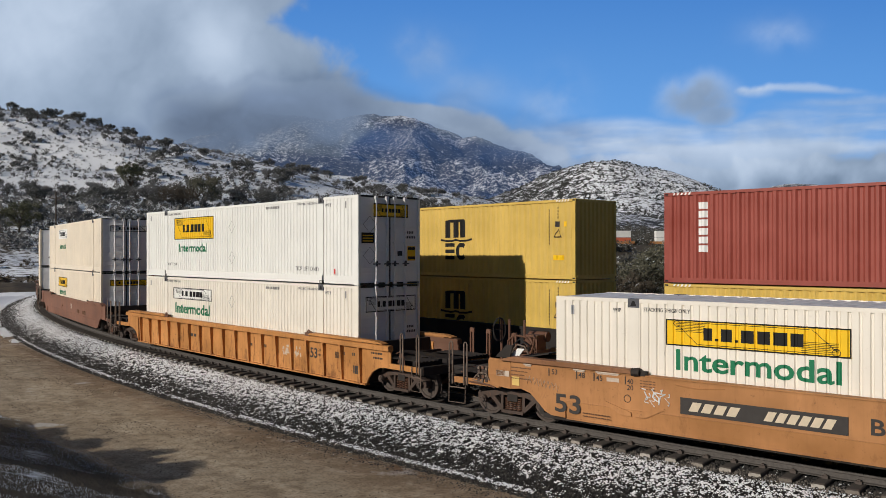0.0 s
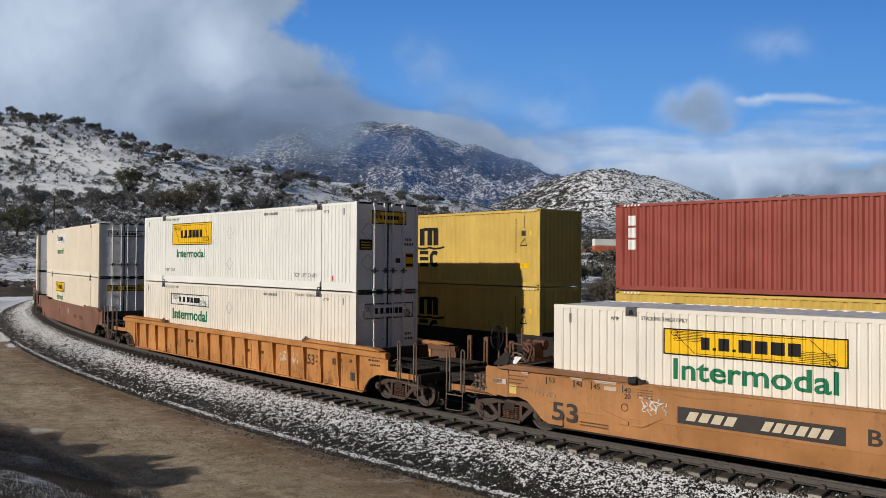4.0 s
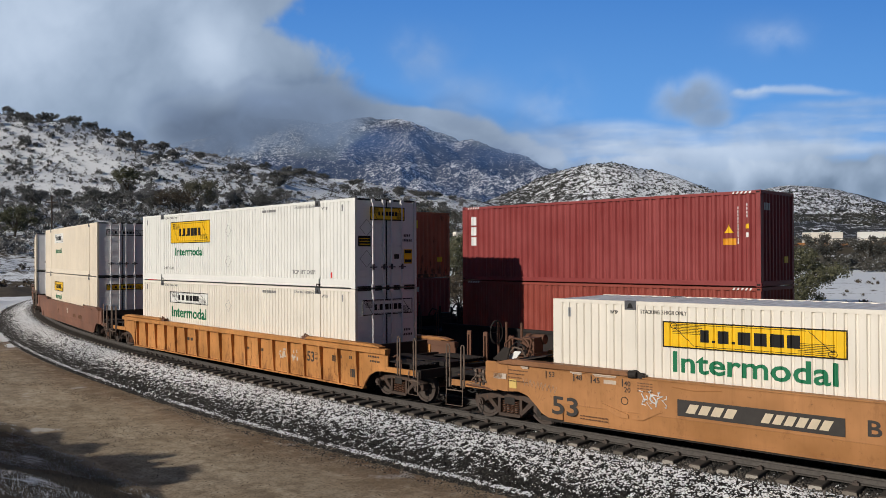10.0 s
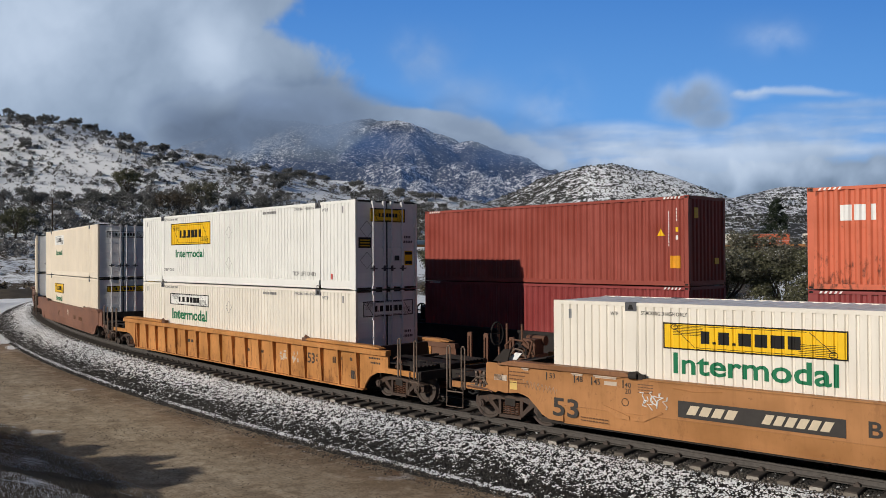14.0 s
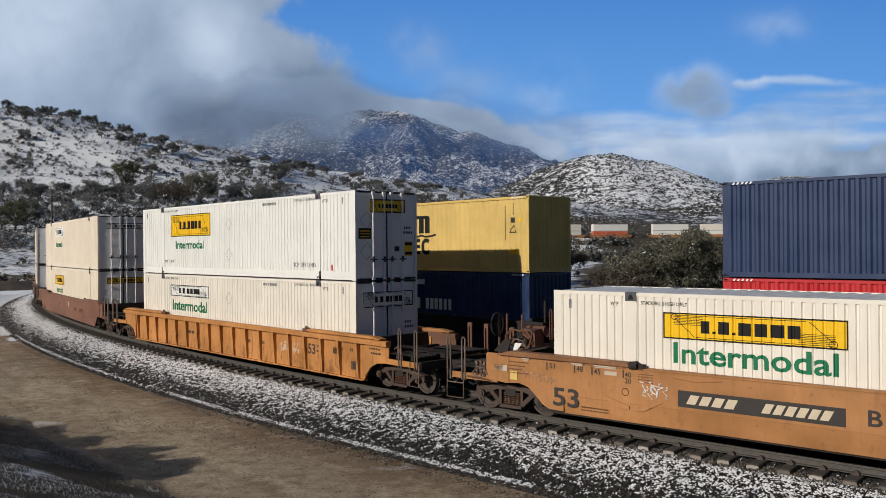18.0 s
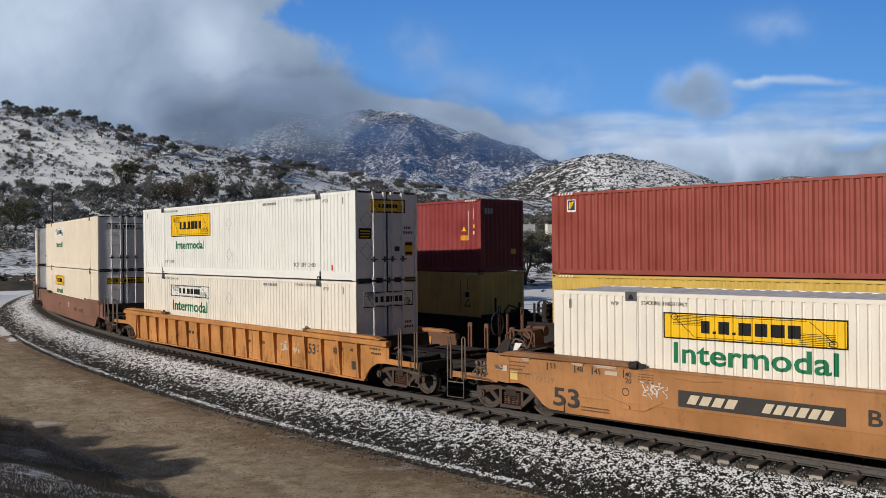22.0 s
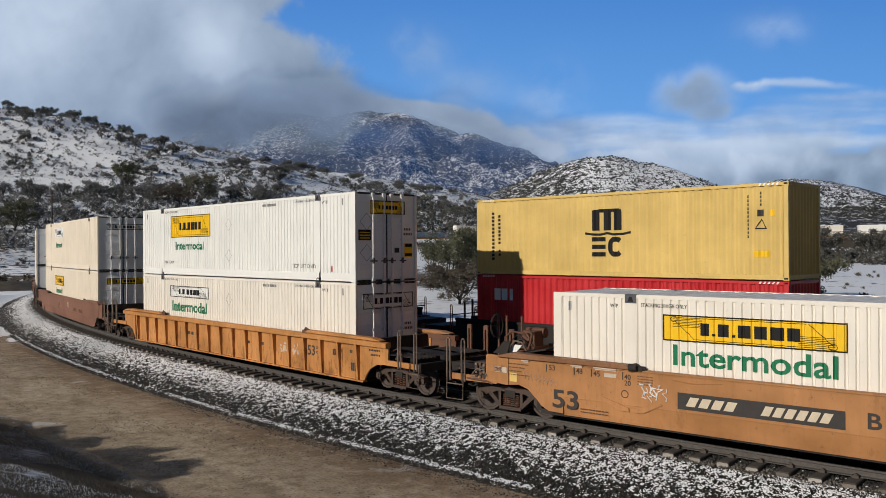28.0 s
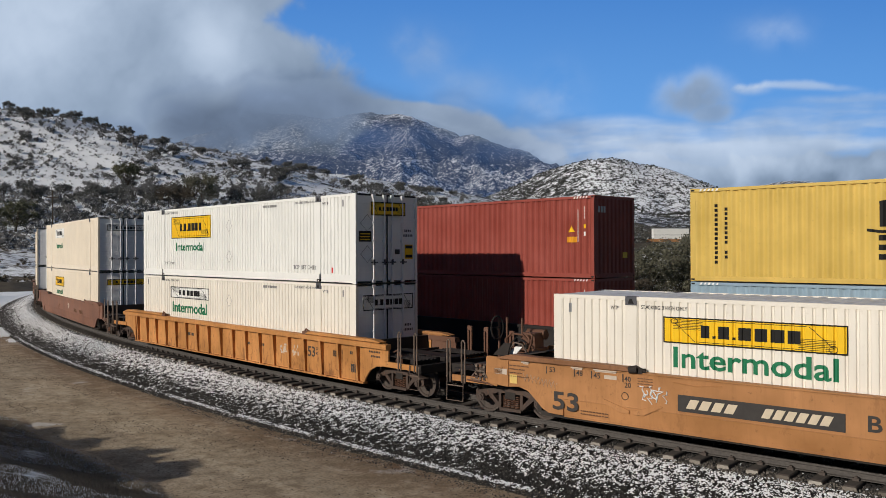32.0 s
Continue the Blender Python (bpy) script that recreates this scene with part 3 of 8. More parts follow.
def build_land():
    # rings about the camera, fine ahead and coarse behind
    front = np.radians(np.arange(-34, 34.01, 0.125))
    back = np.radians(np.arange(36, 325, 4.0))
    turns = np.concatenate([front, back])
    radii = np.concatenate([[0.0, 1.2, 2.5, 4], np.geomspace(5, 60, 90), np.geomspace(61, 900, 190), np.geomspace(908, 4700, 230)])
    a, r = np.meshgrid(turns, radii)
    x, y = r * np.sin(a), r * np.cos(a)
    z = land_height(x, y)
    n, m = x.shape
    i, j = np.meshgrid(np.arange(n - 1), np.arange(m), indexing="ij")
    j2 = (j + 1) % m
    quads = np.stack([i * m + j, i * m + j2, (i + 1) * m + j2, (i + 1) * m + j], -1).reshape(-1, 4)
    me = bpy.data.meshes.new("ground")
    me.from_pydata(np.stack([x, y, z], -1).reshape(-1, 3).tolist(), [], quads[:, ::-1].tolist())
    me.polygons.foreach_set("use_smooth", np.ones(len(quads), bool))
    snow, grain, road = land_cover(x, y, z)
    col = me.color_attributes.new("cover", "FLOAT_COLOR", "POINT")
    col.data.foreach_set("color", np.stack([snow, grain, road, np.ones_like(x)], -1).ravel())
    lane = me.attributes.new("lane", "FLOAT_VECTOR", "POINT")
    hub = np.hypot(x - HUB.x, y - HUB.y)
    arc = np.arctan2(y - HUB.y, x - HUB.x) * 177.3
    lane.data.foreach_set("vector", np.stack([arc, hub - NEAR_R, np.zeros_like(x)], -1).ravel())
    me.materials.append(GROUND)
    me.update()
    tagged(new("ground", me), "snow-patched earth, dirt road and scrub-covered hills", "ground", "", "structure")


build_land()


# ---- tracks ----
def swept(profile, where, s0, s1, step, closed=True):
    """A cross-section of (y, z) carried along a track."""
    g = Geo()
    n = max(2, int((s1 - s0) / step) + 1)
    k = len(profile)
    for i in range(n):
        m = where(s0 + (s1 - s0) * i / (n - 1))
        g.v += [tuple(m @ Vector((0, y, z))) for y, z in profile]
    for i in range(n - 1):
        for j in range(k if closed else k - 1):
            j2 = (j + 1) % k
            g.f.append((i * k + j, i * k + j2, (i + 1) * k + j2, (i + 1) * k + j))
    if closed:
        g.f += [tuple(range(k)), tuple(range(n * k - 1, n * k - k - 1, -1))]
    return g


def rail_profile(y):
    half = [(0.037, 0.0), (0.037, -0.035), (0.012, -0.05), (0.012, -0.14), (0.07, -0.155), (0.07, -0.17)]
    return [(y + a, b) for a, b in half] + [(y - a, b) for a, b in reversed(half)]


def top_profile(y):
    return [(y + 0.034, 0.0), (y + 0.034, 0.003), (y - 0.034, 0.003), (y - 0.034, 0.0)]


for word, where, s0, s1 in (("near", on_near, -95, 60), ("far", on_far, -60, 50)):
    for side in (-0.755, 0.755):
        rail = setting("rail", swept(rail_profile(side), where, s0, s1, 1.0), RAIL_SIDE, "rusty steel rail with a worn bright head on concrete ties")
        part("rail_head", swept(top_profile(side), where, s0, s1, 1.0), BARE_STEEL, rail, "bright worn running surface")

BED = [(-4.1, -0.87), (-3.8, -0.80), (-3.3, -0.64), (-1.85, -0.29), (-1.34, -0.31), (-1.05, -0.30), (-0.9, -0.27), (0.9, -0.26), (1.32, -0.29), (1.8, -0.27), (2.6, -0.5), (3.0, -0.86)]
setting("ballast_bed_near", swept(BED, on_near, -95, 60, 1.0), BALLAST, "crushed grey ballast dusted with snow under the curved track")
setting("ballast_bed_far", swept([(max(y, -3.0 - 0.01 * k), z) for k, (y, z) in enumerate(reversed(BED))][::-1], on_far, -60, 50, 1.0), BALLAST, "crushed grey ballast dusted with snow under the inner track")


# ---- containers ----
def corrugated(x0, x1, z0, z1, pitch, depth, y, thick=0.03, cut=(0.26, 0.5, 0.76)):
    """A pressed steel sheet in the x-z plane; its proud faces lie at y, the recesses depth behind (+y)."""
    n = max(1, round((x1 - x0) / pitch))
    p = (x1 - x0) / n
    line = []
    for i in range(n):
        a = x0 + i * p
        line += [(a, 0), (a + cut[0] * p, 0), (a + cut[1] * p, depth), (a + cut[2] * p, depth)]
    line.append((x1, 0))
    g = Geo()
    for a, d in line:
        g.v += [(a, y + d, z0), (a, y + d, z1)]
    g.f += [(2 * i, 2 * i + 2, 2 * i + 3, 2 * i + 1) for i in range(len(line) - 1)]
    k = len(g.v)
    g.v += [(x0, y + depth + thick, z0), (x1, y + depth + thick, z0), (x0, y + depth + thick, z1), (x1, y + depth + thick, z1)]
    g.f.append((k, k + 2, k + 3, k + 1))
    return g


def turned(geo, m):
    geo.v = [tuple(m @ Vector(p)) for p in geo.v]
    return geo


# pressed sheets: half length covered, wanted pitch, depth and where the slopes lie in one pitch
SEA_PRESS = (6.096 - 0.17, 0.278, 0.05, (0.3, 0.5, 0.8))
ROAD_PRESS = (8.077 - 0.12, 0.2, 0.03, (0.62, 0.72, 0.9))


def pressed(me, x, press):
    """Paint at x along a sheet: cut at the folds and laid into the recesses."""
    half, pitch, depth, cut = press
    pitch = 2 * half / round(2 * half / pitch)

    def make():
        bm = bmesh.new()
        bm.from_mesh(me)
        xs = [x + v.co.x for v in bm.verts]
        for k in range(int((min(xs) + half) / pitch), int((max(xs) + half) / pitch) + 1):
            for c in (0.0, *cut):
                fold = -half + (k + c) * pitch
                if min(xs) + 0.002 < fold < max(xs) - 0.002:
                    bmesh.ops.bisect_plane(bm, geom=bm.verts[:] + bm.edges[:] + bm.faces[:], plane_co=(fold - x, 0, 0), plane_no=(1, 0, 0), dist=1e-5)
        for v in bm.verts:
            u = ((x + v.co.x + half) / pitch) % 1.0
            v.co.y += depth * float(np.interp(u, [0, cut[0], cut[1], cut[2], 1], [0, 0, 1, 1, 0]))
        out = me.copy()
        out.name = me.name
        bm.to_mesh(out)
        bm.free()
        return out
    return once(("pressed", me.name, round(x, 3), depth), make)


FLIP = Matrix.Rotation(math.pi, 4, "Z")


def marks_on(root, side_y, items, press=None):
    """Painted signs on the long side that faces -y: (name, geometry or mesh, material, x, z, label)."""
    for name, shape, material, x, z, label in items:
        if isinstance(shape, list):
            for w, h, dx, dz in shape:
                me = once(("block", round(w, 3), round(h, 3), material.name), lambda: Geo().box(-w / 2, w / 2, -0.006, 0, -h / 2, h / 2).mesh(name, material))
                child(name, pressed(me, x + dx, press) if press else me, root, label, pose(x + dx, side_y, z + dz))
            continue
        me = shape if isinstance(shape, bpy.types.Mesh) else shape.mesh(name, material)
        if press:
            me = pressed(me, x, press)
        ob = child(name, me, root, label, pose(x, side_y, z))
        if name in FINE:
            ob["kind"] = "stuff"


FINE = ("number_column", "number_line", "stencil", "hazard_stripes", "data_block", "worn_mark")


def row_of(sizes, h, gap):
    """A word as separate plain blocks in a row: (width, height, x, z) of each."""
    total = sum(sizes) + gap * (len(sizes) - 1)
    out, x = [], -total / 2
    for w in sizes:
        out.append((w, h, x + w / 2, 0))
        x += w + gap
    return out


def stack_of(n, h, w, gap):
    total = n * h + (n - 1) * gap
    return [(w, h, 0, total / 2 - h / 2 - i * (h + gap)) for i in range(n)]


def slabs(sizes, h, gap, depth=0.006):
    """A word as a row of plain blocks, centred."""
    g = Geo()
    total = sum(sizes) + gap * (len(sizes) - 1)
    x = -total / 2
    for w in sizes:
        g.box(x, x + w, -depth, 0, -h / 2, h / 2)
        x += w + gap
    return g


def column(n, h, w, gap, depth=0.006):
    g = Geo()
    total = n * h + (n - 1) * gap
    for i in range(n):
        z = total / 2 - i * (h + gap)
        g.box(-w / 2, w / 2, -depth, 0, z - h, z)
    return g


def ring(x, z, w, h, t, depth=0.006, open_side=False):
    g = Geo()
    g.box(x - w / 2, x + w / 2, -depth, 0, z + h / 2 - t, z + h / 2).box(x - w / 2, x + w / 2, -depth, 0, z - h / 2, z - h / 2 + t)
    g.box(x - w / 2, x - w / 2 + t, -depth, 0, z - h / 2 + t, z + h / 2 - t)
    if not open_side:
        g.box(x + w / 2 - t, x + w / 2, -depth, 0, z - h / 2 + t, z + h / 2 - t)
    return g


def container_40(name, material, label, marks=(), end_marks=(), height=2.896):
    """Forty-foot box: x along it, its marked side faces -y, its plain front wall faces +x."""
    L, Wd, H = 12.192, 2.438, height
    key = (material.name, height)
    root = thing(name, label, "shipping container", "containers on the moving train")
    a, b = L / 2, Wd / 2
    side = once(("side", key), lambda: corrugated(-a + 0.17, a - 0.17, 0.16, H - 0.1, 0.278, 0.05, -b + 0.018, 0.03, (0.3, 0.5, 0.8)).mesh("side_panel", material, material in (YELLOW, PALE_YELLOW, GREY_BLUE)))
    child("side_panel", side, root)
    child("side_panel", side, root, "", FLIP.copy())
    wall = once(("wall", key), lambda: turned(corrugated(-b + 0.14, b - 0.14, 0.16, H - 0.1, 0.25, 0.04, -a + 0.02), Matrix.Rotation(math.pi / 2, 4, "Z")).mesh("front_wall", material))
    child("front_wall", wall, root)
    roof = once(("roof", key), lambda: turned(corrugated(-a + 0.1, a - 0.1, -b + 0.06, b - 0.06, 0.21, 0.02, -H + 0.01, 0.015), Matrix.Rotation(-math.pi / 2, 4, "X")).mesh("roof_panel", material))
    child("roof_panel", roof, root)
    post = once(("post", key), lambda: Geo().prism([(-0.085, -0.07), (0.085, -0.07), (0.085, -0.02), (0.02, -0.02), (0.02, 0.07), (-0.085, 0.07)], 0.1, H - 0.1, "z").mesh("corner_post", material))
    cast = once(("cast", key), lambda: casting(material))
    top = once(("toprail", key), lambda: Geo().box(-a + 0.17, a - 0.17, -0.035, 0.035, H - 0.1, H - 0.012).mesh("top_rail", material))
    low = once(("lowrail", key), lambda: Geo().prism([(-0.03, 0.02), (0.05, 0.02), (0.05, 0.05), (0.0, 0.05), (0.0, 0.165), (-0.03, 0.165)], -a + 0.17, a - 0.17, "x").mesh("bottom_rail", material))
    head = once(("head", key), lambda: Geo().box(-0.04, 0.04, -b + 0.1, b - 0.1, H - 0.1, H - 0.005).mesh("end_header", material))
    foot = once(("foot", key), lambda: Geo().box(-0.04, 0.04, -b + 0.1, b - 0.1, 0.02, 0.16).mesh("end_sill", material))
    for sx in (-1, 1):
        child("end_header", head, root, "", pose(sx * (a - 0.04), 0, 0))
        child("end_sill", foot, root, "", pose(sx * (a - 0.04), 0, 0))
        for sy in (-1, 1):
            turn = {(-1, -1): 0, (1, -1): 90, (1, 1): 180, (-1, 1): 270}[sx, sy]
            child("corner_post", post, root, "", pose(sx * (a - 0.085), sy * (b - 0.085), 0, 0, 0, turn))
            for z in (0.0, H - 0.118):
                child("corner_casting", cast, root, "", pose(sx * (a - 0.089), sy * (b - 0.081), z))
    for sy in (-1, 1):
        child("top_rail", top, root, "", pose(0, sy * (b - 0.035), 0))
        child("bottom_rail", low, root, "", pose(0, -b + 0.03, 0) if sy < 0 else pose(0, b - 0.03, 0, 0, 0, 180))
    leaf = once(("leaf", key), lambda: Geo().box(-a + 0.03, -a + 0.08, -1.04, -0.01, 0.17, H - 0.11).mesh("door", material))
    for sy in (0, 1.05):
        door = child("door", leaf, root, "", pose(0, sy, 0))
        bar = once(("bar", key), lambda: Geo().tube([(-a + 0.0, 0, 0.12), (-a + 0.0, 0, H - 0.08)], 0.018).mesh("lock_rod", ROD_STEEL))
        for yy in (-0.8, -0.3):
            child("lock_rod", bar, door, "", pose(0, yy, 0))
    marks_on(root, -b + 0.014, marks, SEA_PRESS)
    for nm, shape, mat_, y, z, lab in end_marks:
        me = shape if isinstance(shape, bpy.types.Mesh) else shape.mesh(nm, mat_)
        child(nm, me, root, lab, pose(a - 0.012, y, z, 0, 0, 90))
    stripe = once("stripes", lambda: stripes(H))
    child("hazard_stripes", stripe, root, "yellow and black height stripes", pose(a - 0.6, -b - 0.002, H - 0.055))
    child("hazard_stripes", stripe, root, "yellow and black height stripes", pose(-a + 0.6, -b - 0.002, H - 0.055))
    return root


def stripes(H):
    g = Geo()
    for i in range(5):
        x = -0.3 + i * 0.13
        g.add([(x, 0, -0.035), (x + 0.06, 0, -0.035), (x + 0.1, 0, 0.035), (x + 0.04, 0, 0.035), (x, 0.004, -0.035), (x + 0.06, 0.004, -0.035), (x + 0.1, 0.004, 0.035), (x + 0.04, 0.004, 0.035)],
              [(0, 1, 2, 3), (4, 7, 6, 5), (0, 4, 5, 1), (1, 5, 6, 2), (2, 6, 7, 3), (3, 7, 4, 0)])
    return g.mesh("hazard_stripes", SIGN_WHITE)


def casting(material):
    """A corner block; sunk patches on its faces are coloured black for the shade in its oval holes."""
    g = Geo().box(-0.089, 0.089, -0.081, 0.081, 0, 0.118)
    me = g.mesh("corner_casting", material)
    bm = bmesh.new()
    bm.from_mesh(me)
    bmesh.ops.bevel(bm, geom=bm.edges[:], offset=0.012, segments=1, affect="EDGES")
    big = [f for f in bm.faces if f.calc_area() > 0.012]
    r = bmesh.ops.inset_individual(bm, faces=big, thickness=0.03, depth=0.0)
    me.materials.append(SIGN_BLACK)
    for f in big:
        f.material_index = 1
    bmesh.ops.inset_individual(bm, faces=big, thickness=0.004, depth=-0.02)
    bm.to_mesh(me)
    bm.free()
    return me


def mark_sea(dark):
    """A dark mark of three pillars under a bar and a wave."""
    g = Geo()
    for x in (-0.44, 0.0, 0.44):
        g.box(x - 0.15, x + 0.15, -0.006, 0, 0.12, 0.74)
    g.prism([(-0.6, 0.74), (-0.6, 0.82), (-0.35, 0.86), (0.45, 0.86), (0.56, 0.83), (0.59, 0.74)], -0.006, 0)
    wave = [(-0.92, 0.08), (-0.6, 0.03), (-0.25, 0.02), (0, 0.07), (0.25, 0.02), (0.6, 0.03), (0.92, 0.08), (0.92, 0.0), (0.6, -0.05), (0.25, -0.06), (0, -0.01), (-0.25, -0.06), (-0.6, -0.05), (-0.92, 0.0)]
    for i in range(6):
        g.prism([wave[i], wave[i + 1], wave[12 - i], wave[13 - i]], -0.006, 0)
    return g.mesh("sea_mark", dark)


def round_ring(w, h, t, gap=0.0, n=20):
    """A thick oval ring, open on its right by gap (radians each way)."""
    g = Geo()
    for k in range(n + 1):
        a = gap + (2 * math.pi - 2 * gap) * k / n
        sx = math.copysign(abs(math.cos(a)) ** 0.7, math.cos(a))
        sz = math.copysign(abs(math.sin(a)) ** 0.7, math.sin(a))
        for f, y in ((0, -0.006), (1, -0.006), (1, 0.0), (0, 0.0)):
            g.v.append((sx * (w / 2 - f * t), y, sz * (h / 2 - f * t)))
    for k in range(n):
        for j in range(4):
            g.f.append((4 * k + j, 4 * k + (j + 1) % 4, 4 * k + 4 + (j + 1) % 4, 4 * k + 4 + j))
    g.f += [(3, 2, 1, 0), (4 * n, 4 * n + 1, 4 * n + 2, 4 * n + 3)]
    return g


def triangle(r, open_frame):
    g = Geo()
    pts = [(-r, -0.75 * r), (r, -0.75 * r), (0, 0.9 * r)]
    if not open_frame:
        return g.prism(pts, -0.006, 0)
    for i in range(3):
        (x0, z0), (x1, z1) = pts[i], pts[(i + 1) % 3]
        g.prism([(x0, z0), (x1, z1), (x1 * 0.72, z1 * 0.72), (x0 * 0.72, z0 * 0.72)], -0.006, 0)
    return g


def number_marks(light, yellow_side=False):
    """Columns of small unreadable numbers, a warning triangle and plates near the right end."""
    if yellow_side:
        return [("number_column", column(11, 0.08, 0.034, 0.04), light, 4.88, 1.9, "unreadable column of small characters"),
                ("number_column", column(4, 0.08, 0.034, 0.035), light, 5.25, 2.42, "unreadable column of small characters"),
                ("data_plate", Geo().box(-0.09, 0.09, -0.005, 0, -0.1, 0.1), SIGN_GREY, 5.25, 2.0, "small grey plate"),
                ("data_plate", Geo().box(-0.08, 0.08, -0.005, 0, -0.09, 0.09), SIGN_YELLOW, 5.6, 2.0, "small yellow plate"),
                ("warning_triangle", triangle(0.19, True), light, 5.27, 1.66, "small warning triangle"),
                ("data_plate", Geo().box(-0.25, 0.25, -0.005, 0, -0.09, 0.09), SIGN_YELLOW, 5.27, 0.79, "yellow warning plate")]
    return [("number_column", column(11, 0.08, 0.036, 0.025), light, 5.38, 1.85, "unreadable column of small characters"),
            ("number_column", column(4, 0.08, 0.036, 0.035), light, 5.66, 2.3, "unreadable column of small characters"),
            ("data_plate", Geo().box(-0.06, 0.06, -0.005, 0, -0.07, 0.07), SIGN_YELLOW, 5.66, 1.82, "small yellow plate"),
            ("data_plate", Geo().box(-0.05, 0.05, -0.005, 0, -0.07, 0.07), SIGN_WHITE, 5.66, 1.56, "small white plate"),
            ("warning_triangle", triangle(0.15, False), SIGN_YELLOW, 5.08, 1.74, "small yellow warning triangle"),
            ("data_plate", Geo().box(-0.2, 0.2, -0.005, 0, -0.1, 0.1), SIGN_ORANGE, 5.1, 1.36, "orange-yellow warning plate")]


def sea_marks():
    dark = SIGN_BLACK
    return [("sea_mark", once("sea", lambda: mark_sea(dark)), dark, -0.1, 1.47, "black painted shipping mark"),
            ("sea_bar", [(0.56, 0.15, 0, 0.26), (0.56, 0.15, 0, 0), (0.56, 0.15, 0, -0.26)], dark, -0.44, 1.03, "thick black bar"),
            ("sea_ring", once("sea2", lambda: round_ring(0.58, 0.68, 0.17, 0.7).mesh("sea_ring", dark)), dark, 0.24, 1.03, "thick black open ring"),
            ("name_block", stack_of(13, 0.095, 0.075, 0.05), dark, -5.27, 1.47, "dark block of an upright name row"),
            ("name_block", stack_of(8, 0.095, 0.075, 0.05), dark, -4.96, 1.72, "dark block of an upright name row"),
            ("name_block", stack_of(2, 0.095, 0.075, 0.05), dark, -4.96, 0.83, "dark block of an upright name row")]


def yellow_box(name="shipping_container", material=None, label="yellow corrugated shipping container with a dark sea-line mark"):
    return container_40(name, material or YELLOW, label, sea_marks() + number_marks(SIGN_BLACK, True))


def red_box(label, material, upright=None, end_word=True, extra=(), plate_low=False, bare=False):
    marks = (number_marks(SIGN_WHITE)[:2] if bare else number_marks(SIGN_WHITE)) + list(extra)
    if plate_low:
        marks[-1 - len(extra)] = ("data_plate", Geo().box(-0.17, 0.17, -0.005, 0, -0.2, 0.2), SIGN_ORANGE, 5.6, 0.78, "orange-yellow warning plate")
    if upright:
        n, h, gap, x, z, w = upright
        marks.append(("name_block", stack_of(n, h, w, gap), SIGN_WHITE, x, z, "white block of an upright name row"))
    ends = []
    if end_word:
        ends = [("end_mark", Geo().box(-0.05 + dx, 0.06 + dx, -0.005, 0, -0.12, 0.1), SIGN_GREY2, -0.78, 2.42, "short pale painted mark") for dx in (-0.16, 0.0, 0.16)]
    else:
        ends = [("data_plate", Geo().box(-0.12, 0.12, -0.005, 0, -0.17, 0.17), SIGN_YELLOW, -0.72, 2.35, "dull yellow plate")]
    ends.append(("data_plate", Geo().box(-0.14, 0.14, -0.005, 0, -0.1, 0.1), SIGN_YELLOW, 0.62, 0.8, "small yellow plate"))
    return container_40("shipping_container", material, label, marks, ends)


SIX_BLOCKS = (6, 0.21, 0.06, -4.8, 1.77, 0.3)
THREE_BLOCKS = (3, 0.33, 0.07, -5.48, 1.93, 0.27)
SHORT_MARK = [("company_block", [(0.3, 0.44, -0.34, 0), (0.3, 0.44, 0.02, 0), (0.12, 0.44, 0.36, 0)], None, -4.75, 2.15, "white block of a painted mark")]


def short_mark(mat_):
    return [(n, s_, SIGN_WHITE, x, z, lab) for n, s_, m_, x, z, lab in SHORT_MARK]


def two_words(first, second, size, material, wide, x, z):
    """Two painted words side by side about x, each a part of its own."""
    def span(me):
        xs = [v.co.x for v in me.vertices]
        return min(xs), max(xs)

    whole, a, b = (letters(t, size, material, wide=wide) for t in (first + " " + second, first, second))
    return [("lettering", a, material, x + span(whole)[0] - span(a)[0], z, "white word"),
            ("lettering", b, material, x + span(whole)[1] - span(b)[1], z, "white word")]


def blue_box(words=True):
    w = SIGN_WHITE
    marks = []
    for x in (-1.33, -0.88, -0.43, 0.42, 0.98, 1.55):
        marks.append(("company_bar", [(0.15, 0.46, -0.14, 0), (0.15, 0.46, 0.14, 0)], w, x, 1.54, "white bar of a company mark"))
    for x, z, turn in ((0.1, 1.62, 0.0), (0.55, 1.42, math.pi)):
        pts = []
        for u, f in [(i / 10, 0) for i in range(11)] + [(i / 10, 1) for i in range(10, -1, -1)]:
            a = math.pi * (0.93 - 0.43 * u) + turn
            k = 1.0 - f * (0.02 + 0.24 * u)
            pts.append((1.45 * math.cos(a), 0.95 * k * math.sin(a)))
        arc = Geo().prism(pts, -0.006, 0)
        marks.append(("company_arc", arc, w, x, z, "white sweeping arc"))
    if words:
        marks += two_words("eco", "container", 0.29, w, 1.1, 3.98, 1.17) + two_words("bamboo", "flooring", 0.25, w, 0.97, 3.95, 0.74)
    marks.append(("number_column", column(11, 0.085, 0.045, 0.03), w, 5.63, 1.95, "unreadable column of small characters"))
    return container_40("shipping_container", BLUE, "navy blue corrugated shipping container with white painted arcs", marks)


def lift_socket():
    """Closed steel box under the roof edge, for the socket that takes a crane's lock."""
    g = Geo().box(-0.14, 0.14, -0.082, 0.06, 0.0, 0.205)
    return g.mesh("lift_casting", SIGN_STEEL)


